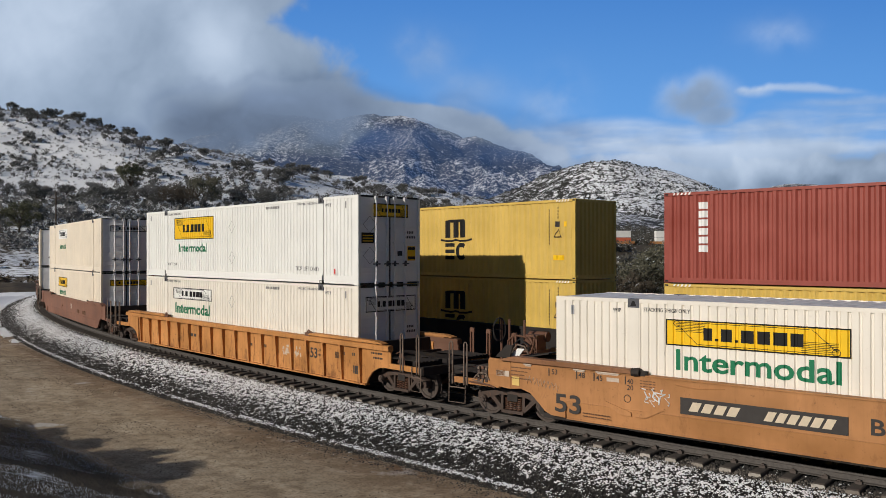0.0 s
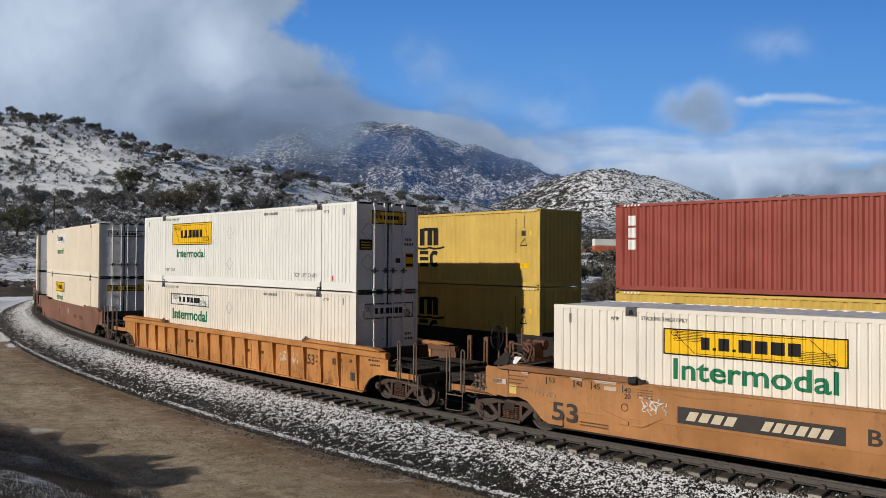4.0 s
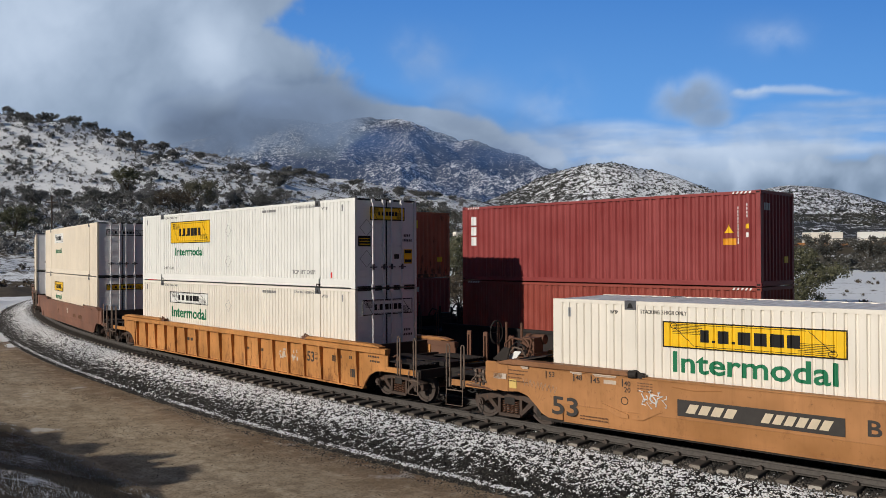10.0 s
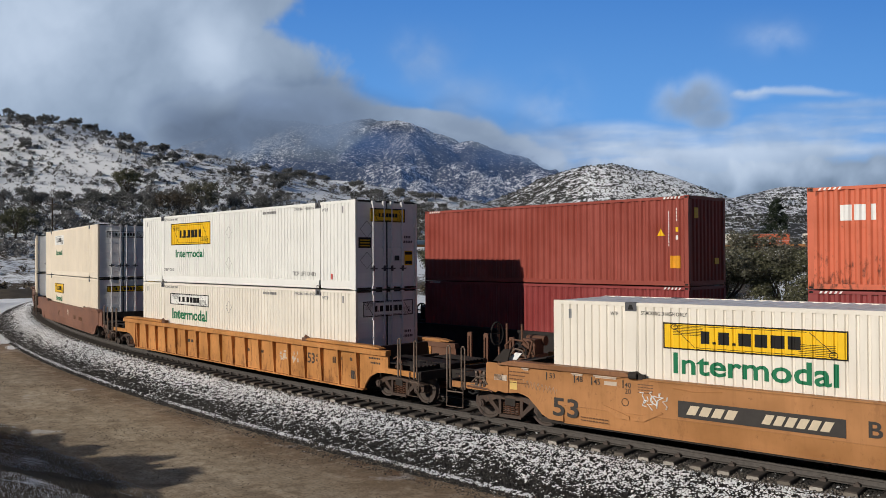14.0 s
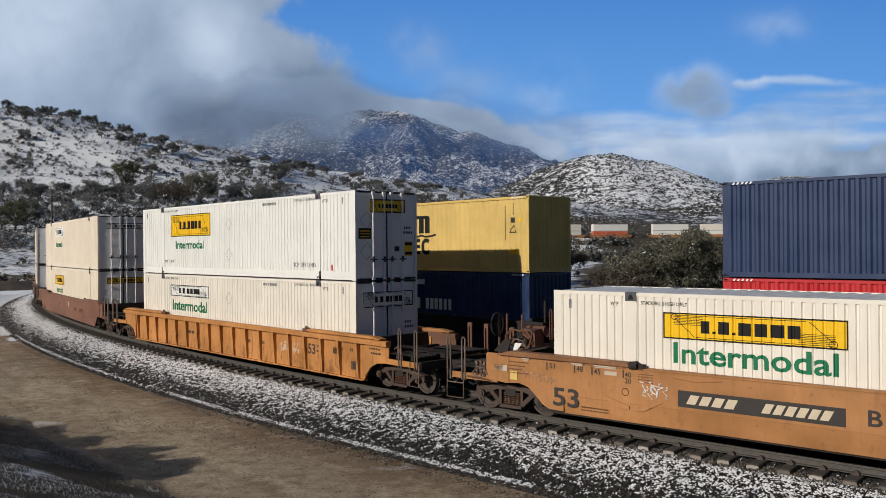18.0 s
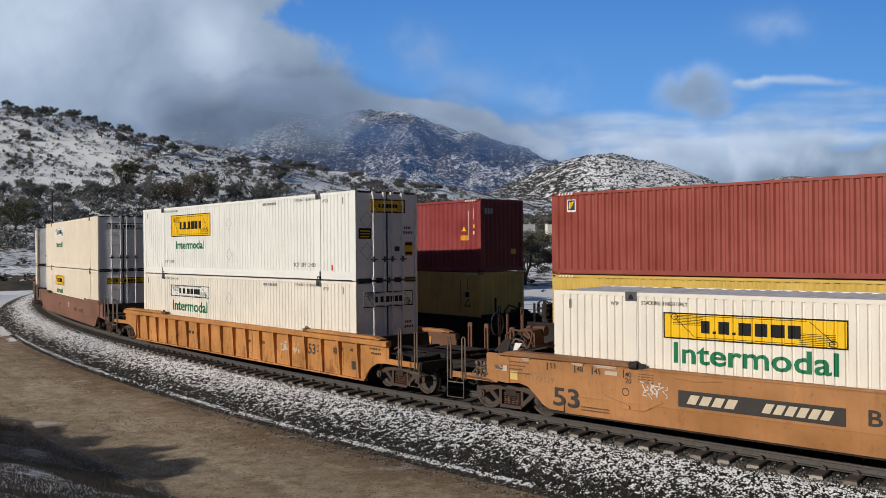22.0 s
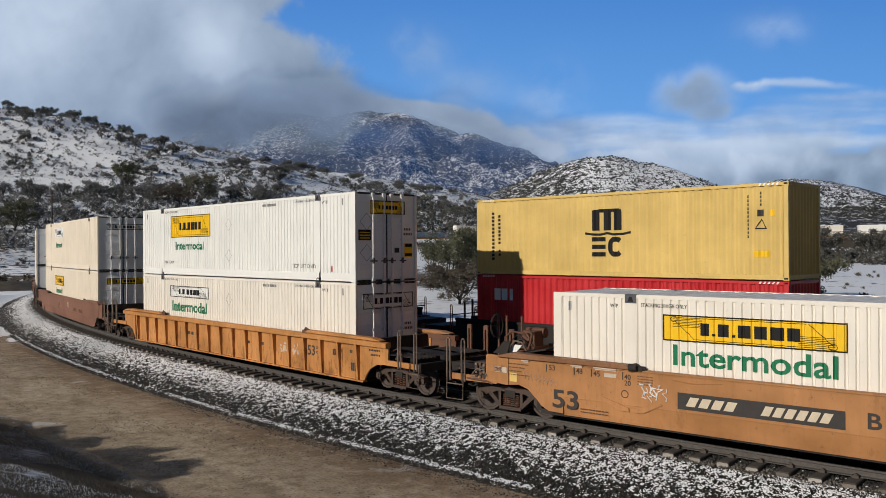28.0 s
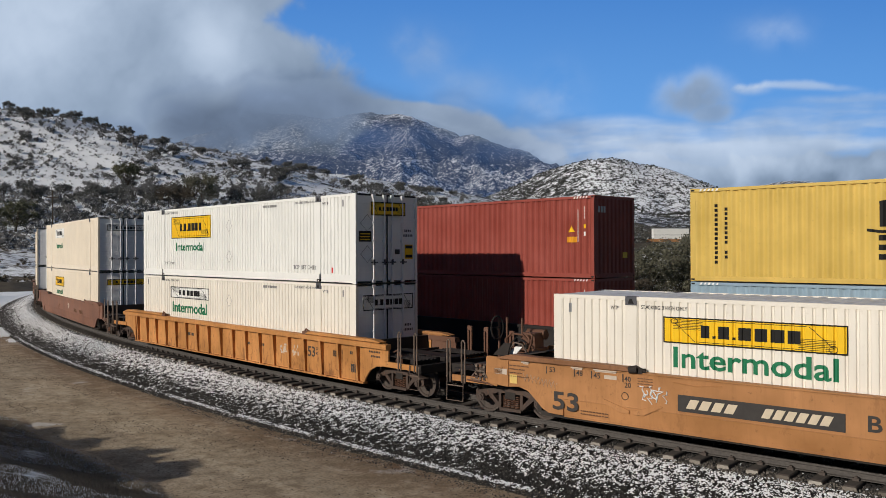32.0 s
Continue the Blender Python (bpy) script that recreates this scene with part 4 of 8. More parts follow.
def container_53(root_label, material, door_material, sign, group="containers on the standing train", detail=True):
    """Fifty-three-foot domestic box with finely ribbed sides; its doors face +x."""
    L, Wd, H = 16.154, 2.591, 2.896
    a, b = L / 2, Wd / 2
    root = thing("domestic_container", root_label, "shipping container", group)
    k = material.name
    side = once(("s53", k), lambda: corrugated(-a + 0.12, a - 0.12, 0.29, H - 0.09, 0.2, 0.03, -b + 0.008, 0.03, (0.62, 0.72, 0.9)).mesh("side_panel", material))
    child("side_panel", side, root)
    child("side_panel", side, root, "", FLIP.copy())
    roof = once(("r53", k), lambda: turned(corrugated(-a + 0.1, a - 0.1, -b + 0.06, b - 0.06, 0.3, 0.02, -H + 0.006, 0.015), Matrix.Rotation(-math.pi / 2, 4, "X")).mesh("roof_panel", SNOWY))
    child("roof_panel", roof, root, "ribbed roof with a dusting of snow")
    front = once(("f53", k), lambda: turned(corrugated(-b + 0.12, b - 0.12, 0.18, H - 0.1, 0.22, 0.03, -a + 0.02), Matrix.Rotation(-math.pi / 2, 4, "Z")).mesh("front_wall", material))
    child("front_wall", front, root)
    top = once(("t53", k), lambda: Geo().prism([(-0.03, H - 0.09), (0.045, H - 0.09), (0.045, H), (-0.018, H), (-0.03, H - 0.012)], -a + 0.1, a - 0.1, "x").mesh("top_rail", material))
    low = once(("l53", k), lambda: Geo().prism([(-0.022, 0.03), (0.05, 0.03), (0.05, 0.29), (-0.022, 0.29)], -6.05, 6.05, "x").prism([(-0.016, 0.03), (0.05, 0.03), (0.05, 0.29), (-0.016, 0.29)], -a + 0.1, -6.15, "x").prism([(-0.016, 0.03), (0.05, 0.03), (0.05, 0.29), (-0.016, 0.29)], 6.15, a - 0.1, "x").mesh("bottom_rail", material))
    for sy in (-1, 1):
        child("top_rail", top, root, "", pose(0, -b + 0.03, 0) if sy < 0 else pose(0, b - 0.03, 0, 0, 0, 180))
        child("bottom_rail", low, root, "", pose(0, -b + 0.025, 0) if sy < 0 else pose(0, b - 0.025, 0, 0, 0, 180))
    pst = once(("p53", k), lambda: Geo().box(-0.11, 0.11, -0.05, 0.05, 0.0, H).mesh("corner_post", material))
    lift = once(("lp53", k), lambda: Geo().box(-0.13, 0.13, -0.012, 0.03, 0.29, H - 0.09).mesh("lift_post", material))
    pocket = once("pk53", lambda: casting(STEEL_DARK))
    for sx in (-1, 1):
        for sy in (-1, 1):
            child("corner_post", pst, root, "", pose(sx * (a - 0.11), sy * (b - 0.049), 0))
            child("lift_post", lift, root, "", pose(sx * 6.0, sy * (b - 0.008) if sy < 0 else b - 0.01, 0, 0, 0, 0 if sy < 0 else 180))
            child("lift_casting", once("sock53", lift_socket), root, "dark grey steel lift socket", pose(sx * 6.0, sy * (b - 0.07), H - 0.2, 0, 0, 0 if sy < 0 else 180))
            # black plate on the closed front paints the shade of the opening
            if sy < 0:
                child("socket_hole", once("hole_patch53", lambda: Geo().prism([(-0.075, 0.035), (0.075, 0.035), (0.03, 0.15), (-0.03, 0.15)], -0.085, -0.081).mesh("socket_hole", SIGN_BLACK)), root, "flat black patch painted for the dark inside the socket", pose(sx * 6.0, -(b - 0.07), H - 0.2))
            child("lift_casting", pocket, root, "dark steel lift socket", pose(sx * 6.0, sy * (b - 0.07), 0.0))
    # doors at +x
    leaf = once(("d53", door_material.name), lambda: door_53(door_material, b, H))
    for y0 in (-1, 1):
        door = child("door", leaf, root, "white door with lock rods", pose(a - 0.06, y0 * 0.61, 0))
        rod = once("rod53", lambda: Geo().tube([(0.1, 0, 0.04), (0.1, 0, H - 0.03)], 0.03, 8).box(0.03, 0.14, -0.055, 0.055, 0.03, 0.13).box(0.03, 0.14, -0.055, 0.055, H - 0.13, H - 0.02).box(0.03, 0.125, -0.045, 0.045, 0.75, 0.8).box(0.03, 0.125, -0.045, 0.045, 1.35, 1.4).box(0.03, 0.125, -0.045, 0.045, 1.95, 2.0).mesh("lock_rod", ROD_STEEL))
        for yy in (0.0, -y0 * 0.45):
            child("lock_rod", rod, door, "galvanised lock rod", pose(0, yy, 0))
        lever = once("lev53", lambda: Geo().box(0.13, 0.15, -0.14, 0.14, 0.66, 0.7).box(0.1, 0.15, -0.03, 0.03, 0.6, 0.78).mesh("lock_handle", SIGN_STEEL))
        for yy in (0.0, -y0 * 0.45):
            child("lock_handle", lever, door, "", pose(0, yy, 0.0))
        hinge = once(("h53", door_material.name), lambda: Geo().box(0.03, 0.055, -0.05, 0.04, -0.03, 0.03).mesh("hinge", door_material))
        for z in (0.35, 0.95, 1.55, 2.1, 2.6):
            child("hinge", hinge, door, "", pose(0, y0 * 0.6, z))
    gasket = once("g53", lambda: Geo().box(a - 0.02, a - 0.005, -0.018, 0.018, 0.08, H - 0.05).box(a - 0.06, a - 0.0, -b + 0.05, b - 0.05, H - 0.06, H - 0.005).box(a - 0.06, a - 0.0, -b + 0.05, b - 0.05, 0.02, 0.07).mesh("door_seal", RUBBER))
    child("door_seal", gasket, root, "black rubber door seal")
    return root


def door_53(material, b, H):
    g = Geo().box(-0.03, 0.03, -0.58, 0.58, 0.08, H - 0.07)
    for i in range(5):
        z = 0.35 + i * 0.5
        g.prism([(0.03, z), (0.036, z + 0.04), (0.036, z + 0.2), (0.03, z + 0.24)], -0.56, 0.56, "y")
    return g.mesh("door", material)


SNOWY = plain("snow_dusted_roof_paint", (0.74, 0.74, 0.75), 0.6, 0, 0.25, 2.0)


def banner(w, h, plate, ink, edge=True):
    """A sign plate with an ink frame, a scroll-like band of lines and a row of plain blocks for the name."""
    base = Geo().box(-w / 2, w / 2, -0.004, 0, -h / 2, h / 2)
    lines = Geo()
    if edge:
        for z in (-h / 2, h / 2 - 0.03):
            lines.box(-w / 2, w / 2, -0.008, -0.004, z, z + 0.03)
        for x in (-w / 2, w / 2 - 0.03):
            lines.box(x, x + 0.03, -0.008, -0.004, -h / 2 + 0.03, h / 2 - 0.03)
    iw = w * 0.36
    for sx, z0 in ((-1, h * 0.34), (1, -h * 0.34)):
        for i in range(6):
            zz = z0 - sx * -1 * 0 - (i * 0.034 if sx < 0 else -i * 0.034)
            lines.box(sx * w * 0.44 if sx < 0 else iw * 0.72, -iw * 0.72 if sx < 0 else sx * w * 0.44, -0.0065, -0.004, zz, zz + 0.011)
        for k in range(10):
            a0, a1 = 2 * math.pi * k / 10, 2 * math.pi * (k + 1) / 10
            lines.prism([(sx * w * 0.43 + 0.09 * math.cos(a0), z0 + 0.07 * math.sin(a0)), (sx * w * 0.43 + 0.09 * math.cos(a1), z0 + 0.07 * math.sin(a1)), (sx * w * 0.43 + 0.075 * math.cos(a1), z0 + 0.055 * math.sin(a1)), (sx * w * 0.43 + 0.075 * math.cos(a0), z0 + 0.055 * math.sin(a0))], -0.0065, -0.004)
    lines.box(-w * 0.43, w * 0.3, -0.0065, -0.004, h * 0.39, h * 0.39 + 0.012)
    lines.box(-w * 0.3, w * 0.43, -0.0065, -0.004, -h * 0.41, -h * 0.41 + 0.012)
    u = min(0.46 * h, 0.09 * w)
    for side in (-1, 1):
        p, q = (side * w * 0.43, -side * h * 0.0 + (h * 0.30 if side < 0 else -h * 0.30)), (side * w * 0.31, -h * 0.40 if side < 0 else h * 0.40)
        lines.prism([p, (p[0] + 0.02, p[1]), (q[0] + 0.02, q[1]), q], -0.0065, -0.004)
    sizes = [0.5, 0.16, 0.62, 0.16, 0.7, 0.7, 0.72, 0.66]
    wide = 0.54 * w / (sum(sizes) + 0.18 * 7)
    x, blocks = -0.27 * w, []
    for k in sizes:
        if k > 0.3:
            blocks.append((k * wide, u, x + k * wide / 2, 0))
        else:
            blocks.append((k * wide, 0.2 * u, x + k * wide / 2, -0.4 * u))
        x += (k + 0.18) * wide
    return base, lines, blocks


def put_banner(root, x, z, w, h, m, plate=None, edge=True, ink=None, press=None):
    base, lines, name = banner(w, h, plate, ink, edge)
    ink = ink or SIGN_BLACK
    lay = (lambda me, at: pressed(me, at, press)) if press else (lambda me, at: me)
    board = child("sign_plate", lay(base.mesh("sign_plate", plate or WHITE), x), root, "yellow sign plate" if plate else "white sign field", m @ pose(x, 0, z))
    child("scroll_pattern", lay(lines.mesh("scroll_pattern", ink), x), board, "thin black scroll lines")["kind"] = "stuff"
    for w2, h2, dx, dz in name:
        me = once(("nb", round(w2, 3), round(h2, 3), ink.name), lambda: Geo().box(-w2 / 2, w2 / 2, -0.005, 0, -h2 / 2, h2 / 2).mesh("name_block", ink))
        child("name_block", lay(me, x + dx), board, "", pose(dx, -0.004, dz))


# ---- well cars ----
def side_frame_mesh():
    g = Geo()
    top = [(-1.12, 0.40), (-1.12, 0.58), (-0.75, 0.66), (-0.35, 0.74), (0.35, 0.74), (0.75, 0.66), (1.12, 0.58), (1.12, 0.40), (0.98, 0.34), (0.72, 0.50), (0.38, 0.60), (-0.38, 0.60), (-0.72, 0.50), (-0.98, 0.34)]
    for i in range(6):
        g.prism([top[i], top[i + 1], top[12 - i], top[13 - i]], -0.09, 0.09)
    for sgn in (-1, 1):
        g.prism([(sgn * 0.72, 0.50), (sgn * 0.30, 0.14), (sgn * 0.30, 0.26), (sgn * 0.58, 0.54)], -0.08, 0.08)
        g.prism([(sgn * 0.30, 0.60), (sgn * 0.38, 0.60), (sgn * 0.38, 0.20), (sgn * 0.30, 0.20)], -0.08, 0.08)
    g.box(-0.34, 0.34, -0.11, 0.11, 0.14, 0.22)
    return g.mesh("side_frame", CAST_STEEL)


def wheel_mesh():
    g = Geo()
    n = 28
    rim = [(0.055, 0.475), (0.075, 0.47), (0.075, 0.445), (-0.06, 0.437), (-0.06, 0.38), (-0.02, 0.36), (-0.015, 0.16), (-0.06, 0.14), (-0.06, 0.0)]
    back = [(0.075, 0.0), (0.075, 0.14), (0.03, 0.17), (0.03, 0.36), (0.055, 0.38)]
    prof = rim + back
    for k in range(n):
        a = 2 * math.pi * k / n
        g.v += [(r * math.cos(a), y, r * math.sin(a)) for y, r in prof]
    m = len(prof)
    for k in range(n):
        for j in range(m):
            j2 = (j + 1) % m
            g.f.append((k * m + j, k * m + j2, ((k + 1) % n) * m + j2, ((k + 1) % n) * m + j))
    return g.mesh("wheel", WHEEL_STEEL)


def bearing_mesh():
    g = Geo().disc(0, 0, -0.16, 0.02, 0.105, 14).disc(0, 0, -0.19, -0.16, 0.07, 12)
    for k in range(3):
        a = 2 * math.pi * k / 3 + 0.5
        g.disc(0.045 * math.cos(a), 0.045 * math.sin(a), -0.205, -0.19, 0.014, 6)
    return g.mesh("bearing_cap", CAST_STEEL)


def spring_mesh():
    g = Geo()
    pts = [(0.05 * math.cos(k * 0.9), 0.05 * math.sin(k * 0.9), 0.22 + 0.32 * k / 42) for k in range(43)]
    return g.tube(pts, 0.014, 5).mesh("spring", STEEL_RUST)


def truck(car, x, lively=False):
    t = part("truck", Geo().box(-0.16, 0.16, -1.1, 1.1, 0.46, 0.64).box(-0.3, 0.3, -0.3, 0.3, 0.62, 0.76), STEEL_DARK, car, "two-axle freight truck")
    t.matrix_basis = pose(x, 0, 0)
    frame_me, wheel_me = once("side_frame", side_frame_mesh), once("wheel", wheel_mesh)
    bear, spring = once("bearing", bearing_mesh), once("spring", spring_mesh)
    axle_me = once("axle", lambda: Geo().disc(0, 0, -1.02, 1.02, 0.08, 12).mesh("axle", STEEL_RUST))
    for sy in (-1, 1):
        child("side_frame", frame_me, t, "cast steel side frame", pose(0, sy * 1.0, 0))
        for dx in (-0.9, 0.9):
            child("bearing_cap", bear, t, "", pose(dx, sy * 1.03, 0.437, 0, 0, 0 if sy < 0 else 180))
        for dx in (-0.19, -0.06, 0.07, 0.2):
            child("spring", spring, t, "", pose(dx, sy * 1.04, 0))
    for dx in (-0.9, 0.9):
        child("axle", axle_me, t, "", pose(dx, 0, 0.437))
        for sy in (-1, 1):
            child("wheel", wheel_me, t, "rusty steel wheel", pose(dx, sy * 0.755, 0.437, 0, 0, 0 if sy < 0 else 180))
    return t


def arch(x0, x1, z0, z1, n=6):
    """A quarter-round from (x0, z0) up to (x1, z1)."""
    return [(x0 + (x1 - x0) * (1 - math.cos(math.pi / 2 * k / n)), z0 + (z1 - z0) * math.sin(math.pi / 2 * k / n)) for k in range(n + 1)]


def mirror_outline(half):
    return half + [(-x, z) for x, z in reversed(half)]


def grab_post(x, y, z0, z1, gap=0.055):
    return Geo().tube([(x - gap, y, z0), (x - gap, y, z1 - 0.05), (x - gap * 0.5, y, z1), (x + gap * 0.5, y, z1), (x + gap, y, z1 - 0.05), (x + gap, y, z0)], 0.021, 6)


def end_gear(car, e, material, deep=True):
    """What stands on an end platform, e = -1 or 1 along the car."""
    posts = (10.42, 11.14) if e > 0 else (10.80, 11.30)
    part("centre_sill", Geo().box(min(e * 8.6, e * 11.35), max(e * 8.6, e * 11.35), -0.32, 0.32, 0.78, 1.16), DARK_CAR, car, "dark centre sill")
    for k in range(4):
        x = e * (9.0 + 0.62 * k)
        part("cross_beam", Geo().box(x - 0.06, x + 0.06, -1.38, 1.38, 1.02, 1.14), DARK_CAR, car, "cross beam")
    part("cross_sill", Geo().box(min(e * 11.2, e * 11.35), max(e * 11.2, e * 11.35), -1.45, 1.45, 0.78, 1.03), STEEL_DARK, car, "end sill")
    part("bulkhead", Geo().box(min(e * 8.42, e * 8.55), max(e * 8.42, e * 8.55), -1.34, 1.34, 0.3, 1.5), STEEL_DARK, car, "well bulkhead")
    for sy in (-1, 1):
        part("side_step", Geo().box(min(e * 9.7, e * 11.2), max(e * 9.7, e * 11.2), sy * 1.46 if sy < 0 else 1.4, sy * 1.4 if sy < 0 else 1.46, 0.84, 1.0), material, car, "end side sill")
        for k in range(5):
            y = sy * (0.72 + 0.15 * k)
            part("tread_bar", Geo().box(min(e * 9.6, e * 11.2), max(e * 9.6, e * 11.2), y - 0.035, y + 0.035, 1.14, 1.17), DARK_CAR, car, "")
        for x in posts:
            if sy < 0:
                part("grab_post", grab_post(e * x, sy * 1.48, 0.8, 1.93), PIPE, car, "bent grab rail")
            else:
                part("stanchion", Geo().prism([(e * x - 0.09, 0.8), (e * x + 0.09, 0.8), (e * x + 0.09, 1.9), (e * x + 0.06, 1.93), (e * x - 0.06, 1.93), (e * x - 0.09, 1.9)], 1.44, 1.5).box(e * x - 0.02, e * x + 0.02, 1.38, 1.44, 0.8, 1.8), STEEL_RUST, car, "flat rusty stanchion")
    x0, x1 = (10.9, 11.3) if e > 0 else (10.78, 11.34)
    lad = Geo().tube([(e * x0, -1.5, 1.0), (e * x0, -1.52, 0.32), (e * x1, -1.52, 0.32), (e * x1, -1.5, 1.0)], 0.018, 6).tube([(e * x0, -1.51, 0.72), (e * x1, -1.51, 0.72)], 0.016, 6)
    part("sill_step", lad, PIPE, car, "hanging foot step")
    part("draft_box", Geo().box(min(e * 10.6, e * 11.9), max(e * 10.6, e * 11.9), -0.25, 0.25, 0.62, 1.0), STEEL_DARK, car, "coupler pocket")
    coupler = part("coupler", Geo().box(min(e * 11.7, e * 11.98), max(e * 11.7, e * 11.98), -0.1, 0.1, 0.78, 0.92).prism([(e * 11.75, -0.2), (e * 11.97, -0.22), (e * 11.97, 0.05), (e * 11.75, 0.15)], 0.72, 0.98, "z"), STEEL_RUST, car, "rusty knuckle coupler")
    part("air_hose", Geo().tube([(e * 11.4, 0.3, 0.8), (e * 11.6, 0.32, 0.45), (e * 11.85, 0.3, 0.34), (e * 12.0, 0.26, 0.4)], 0.028, 7), RUBBER, coupler, "black rubber air hose")
    if deep:
        part("brake_pipe", Geo().tube([(e * 8.9, -0.9, 0.86), (e * 9.7, -0.95, 0.9), (e * 10.7, -0.9, 0.86), (e * 11.1, -0.7, 0.9)], 0.025, 6), STEEL_RUST, car, "bent brake pipe")
        part("brake_lever", Geo().prism([(e * 9.9, 1.0), (e * 10.0, 1.3), (e * 10.1, 1.3), (e * 10.1, 0.98)], -1.2, -1.16), STEEL_RUST, car, "brake lever")
        part("slack_adjuster", Geo().tube([(e * 9.9, -1.25, 1.28), (e * 10.1, -1.28, 1.36), (e * 10.3, -1.28, 1.2), (e * 10.32, -1.28, 0.95)], 0.022, 6), STEEL_RUST, car, "bent pipe")


def worn_shape(seed):
    """Torn rest of old white paint."""
    rng = random.Random(seed)
    g = Geo()
    for k in range(11):
        x, z = rng.uniform(-0.26, 0.2), rng.uniform(-0.16, 0.16)
        w, h = rng.uniform(0.04, 0.16), rng.uniform(0.04, 0.15)
        g.prism([(x, z), (x + w, z + rng.uniform(-0.03, 0.03)), (x + w * rng.uniform(0.5, 1.1), z + h), (x + rng.uniform(-0.03, 0.05), z + h * rng.uniform(0.6, 1))], -0.004 - 0.0003 * k, 0)
    return g


def seam_shape(w, h):
    """Rounded outline pressed into a sheet."""
    pts = [(-w / 2, 0, h / 2), (-w / 2, 0, -h / 2 + 0.1), (-w / 2 + 0.04, 0, -h / 2 + 0.03), (-w / 2 + 0.12, 0, -h / 2), (w / 2 - 0.12, 0, -h / 2), (w / 2 - 0.04, 0, -h / 2 + 0.03), (w / 2, 0, -h / 2 + 0.1), (w / 2, 0, h / 2)]
    return Geo().tube(pts, 0.012, 5)


def slanted(n, w, h, gap, lean=0.05):
    """A slanted row of plain blocks for a painted number."""
    total, out = n * w + (n - 1) * gap, []
    for i in range(n):
        x = -total / 2 + i * (w + gap)
        out.append(Geo().prism([(x - lean, -h / 2), (x + w - lean, -h / 2), (x + w + lean, h / 2), (x + lean, h / 2)], -0.008, -0.004))
    return out


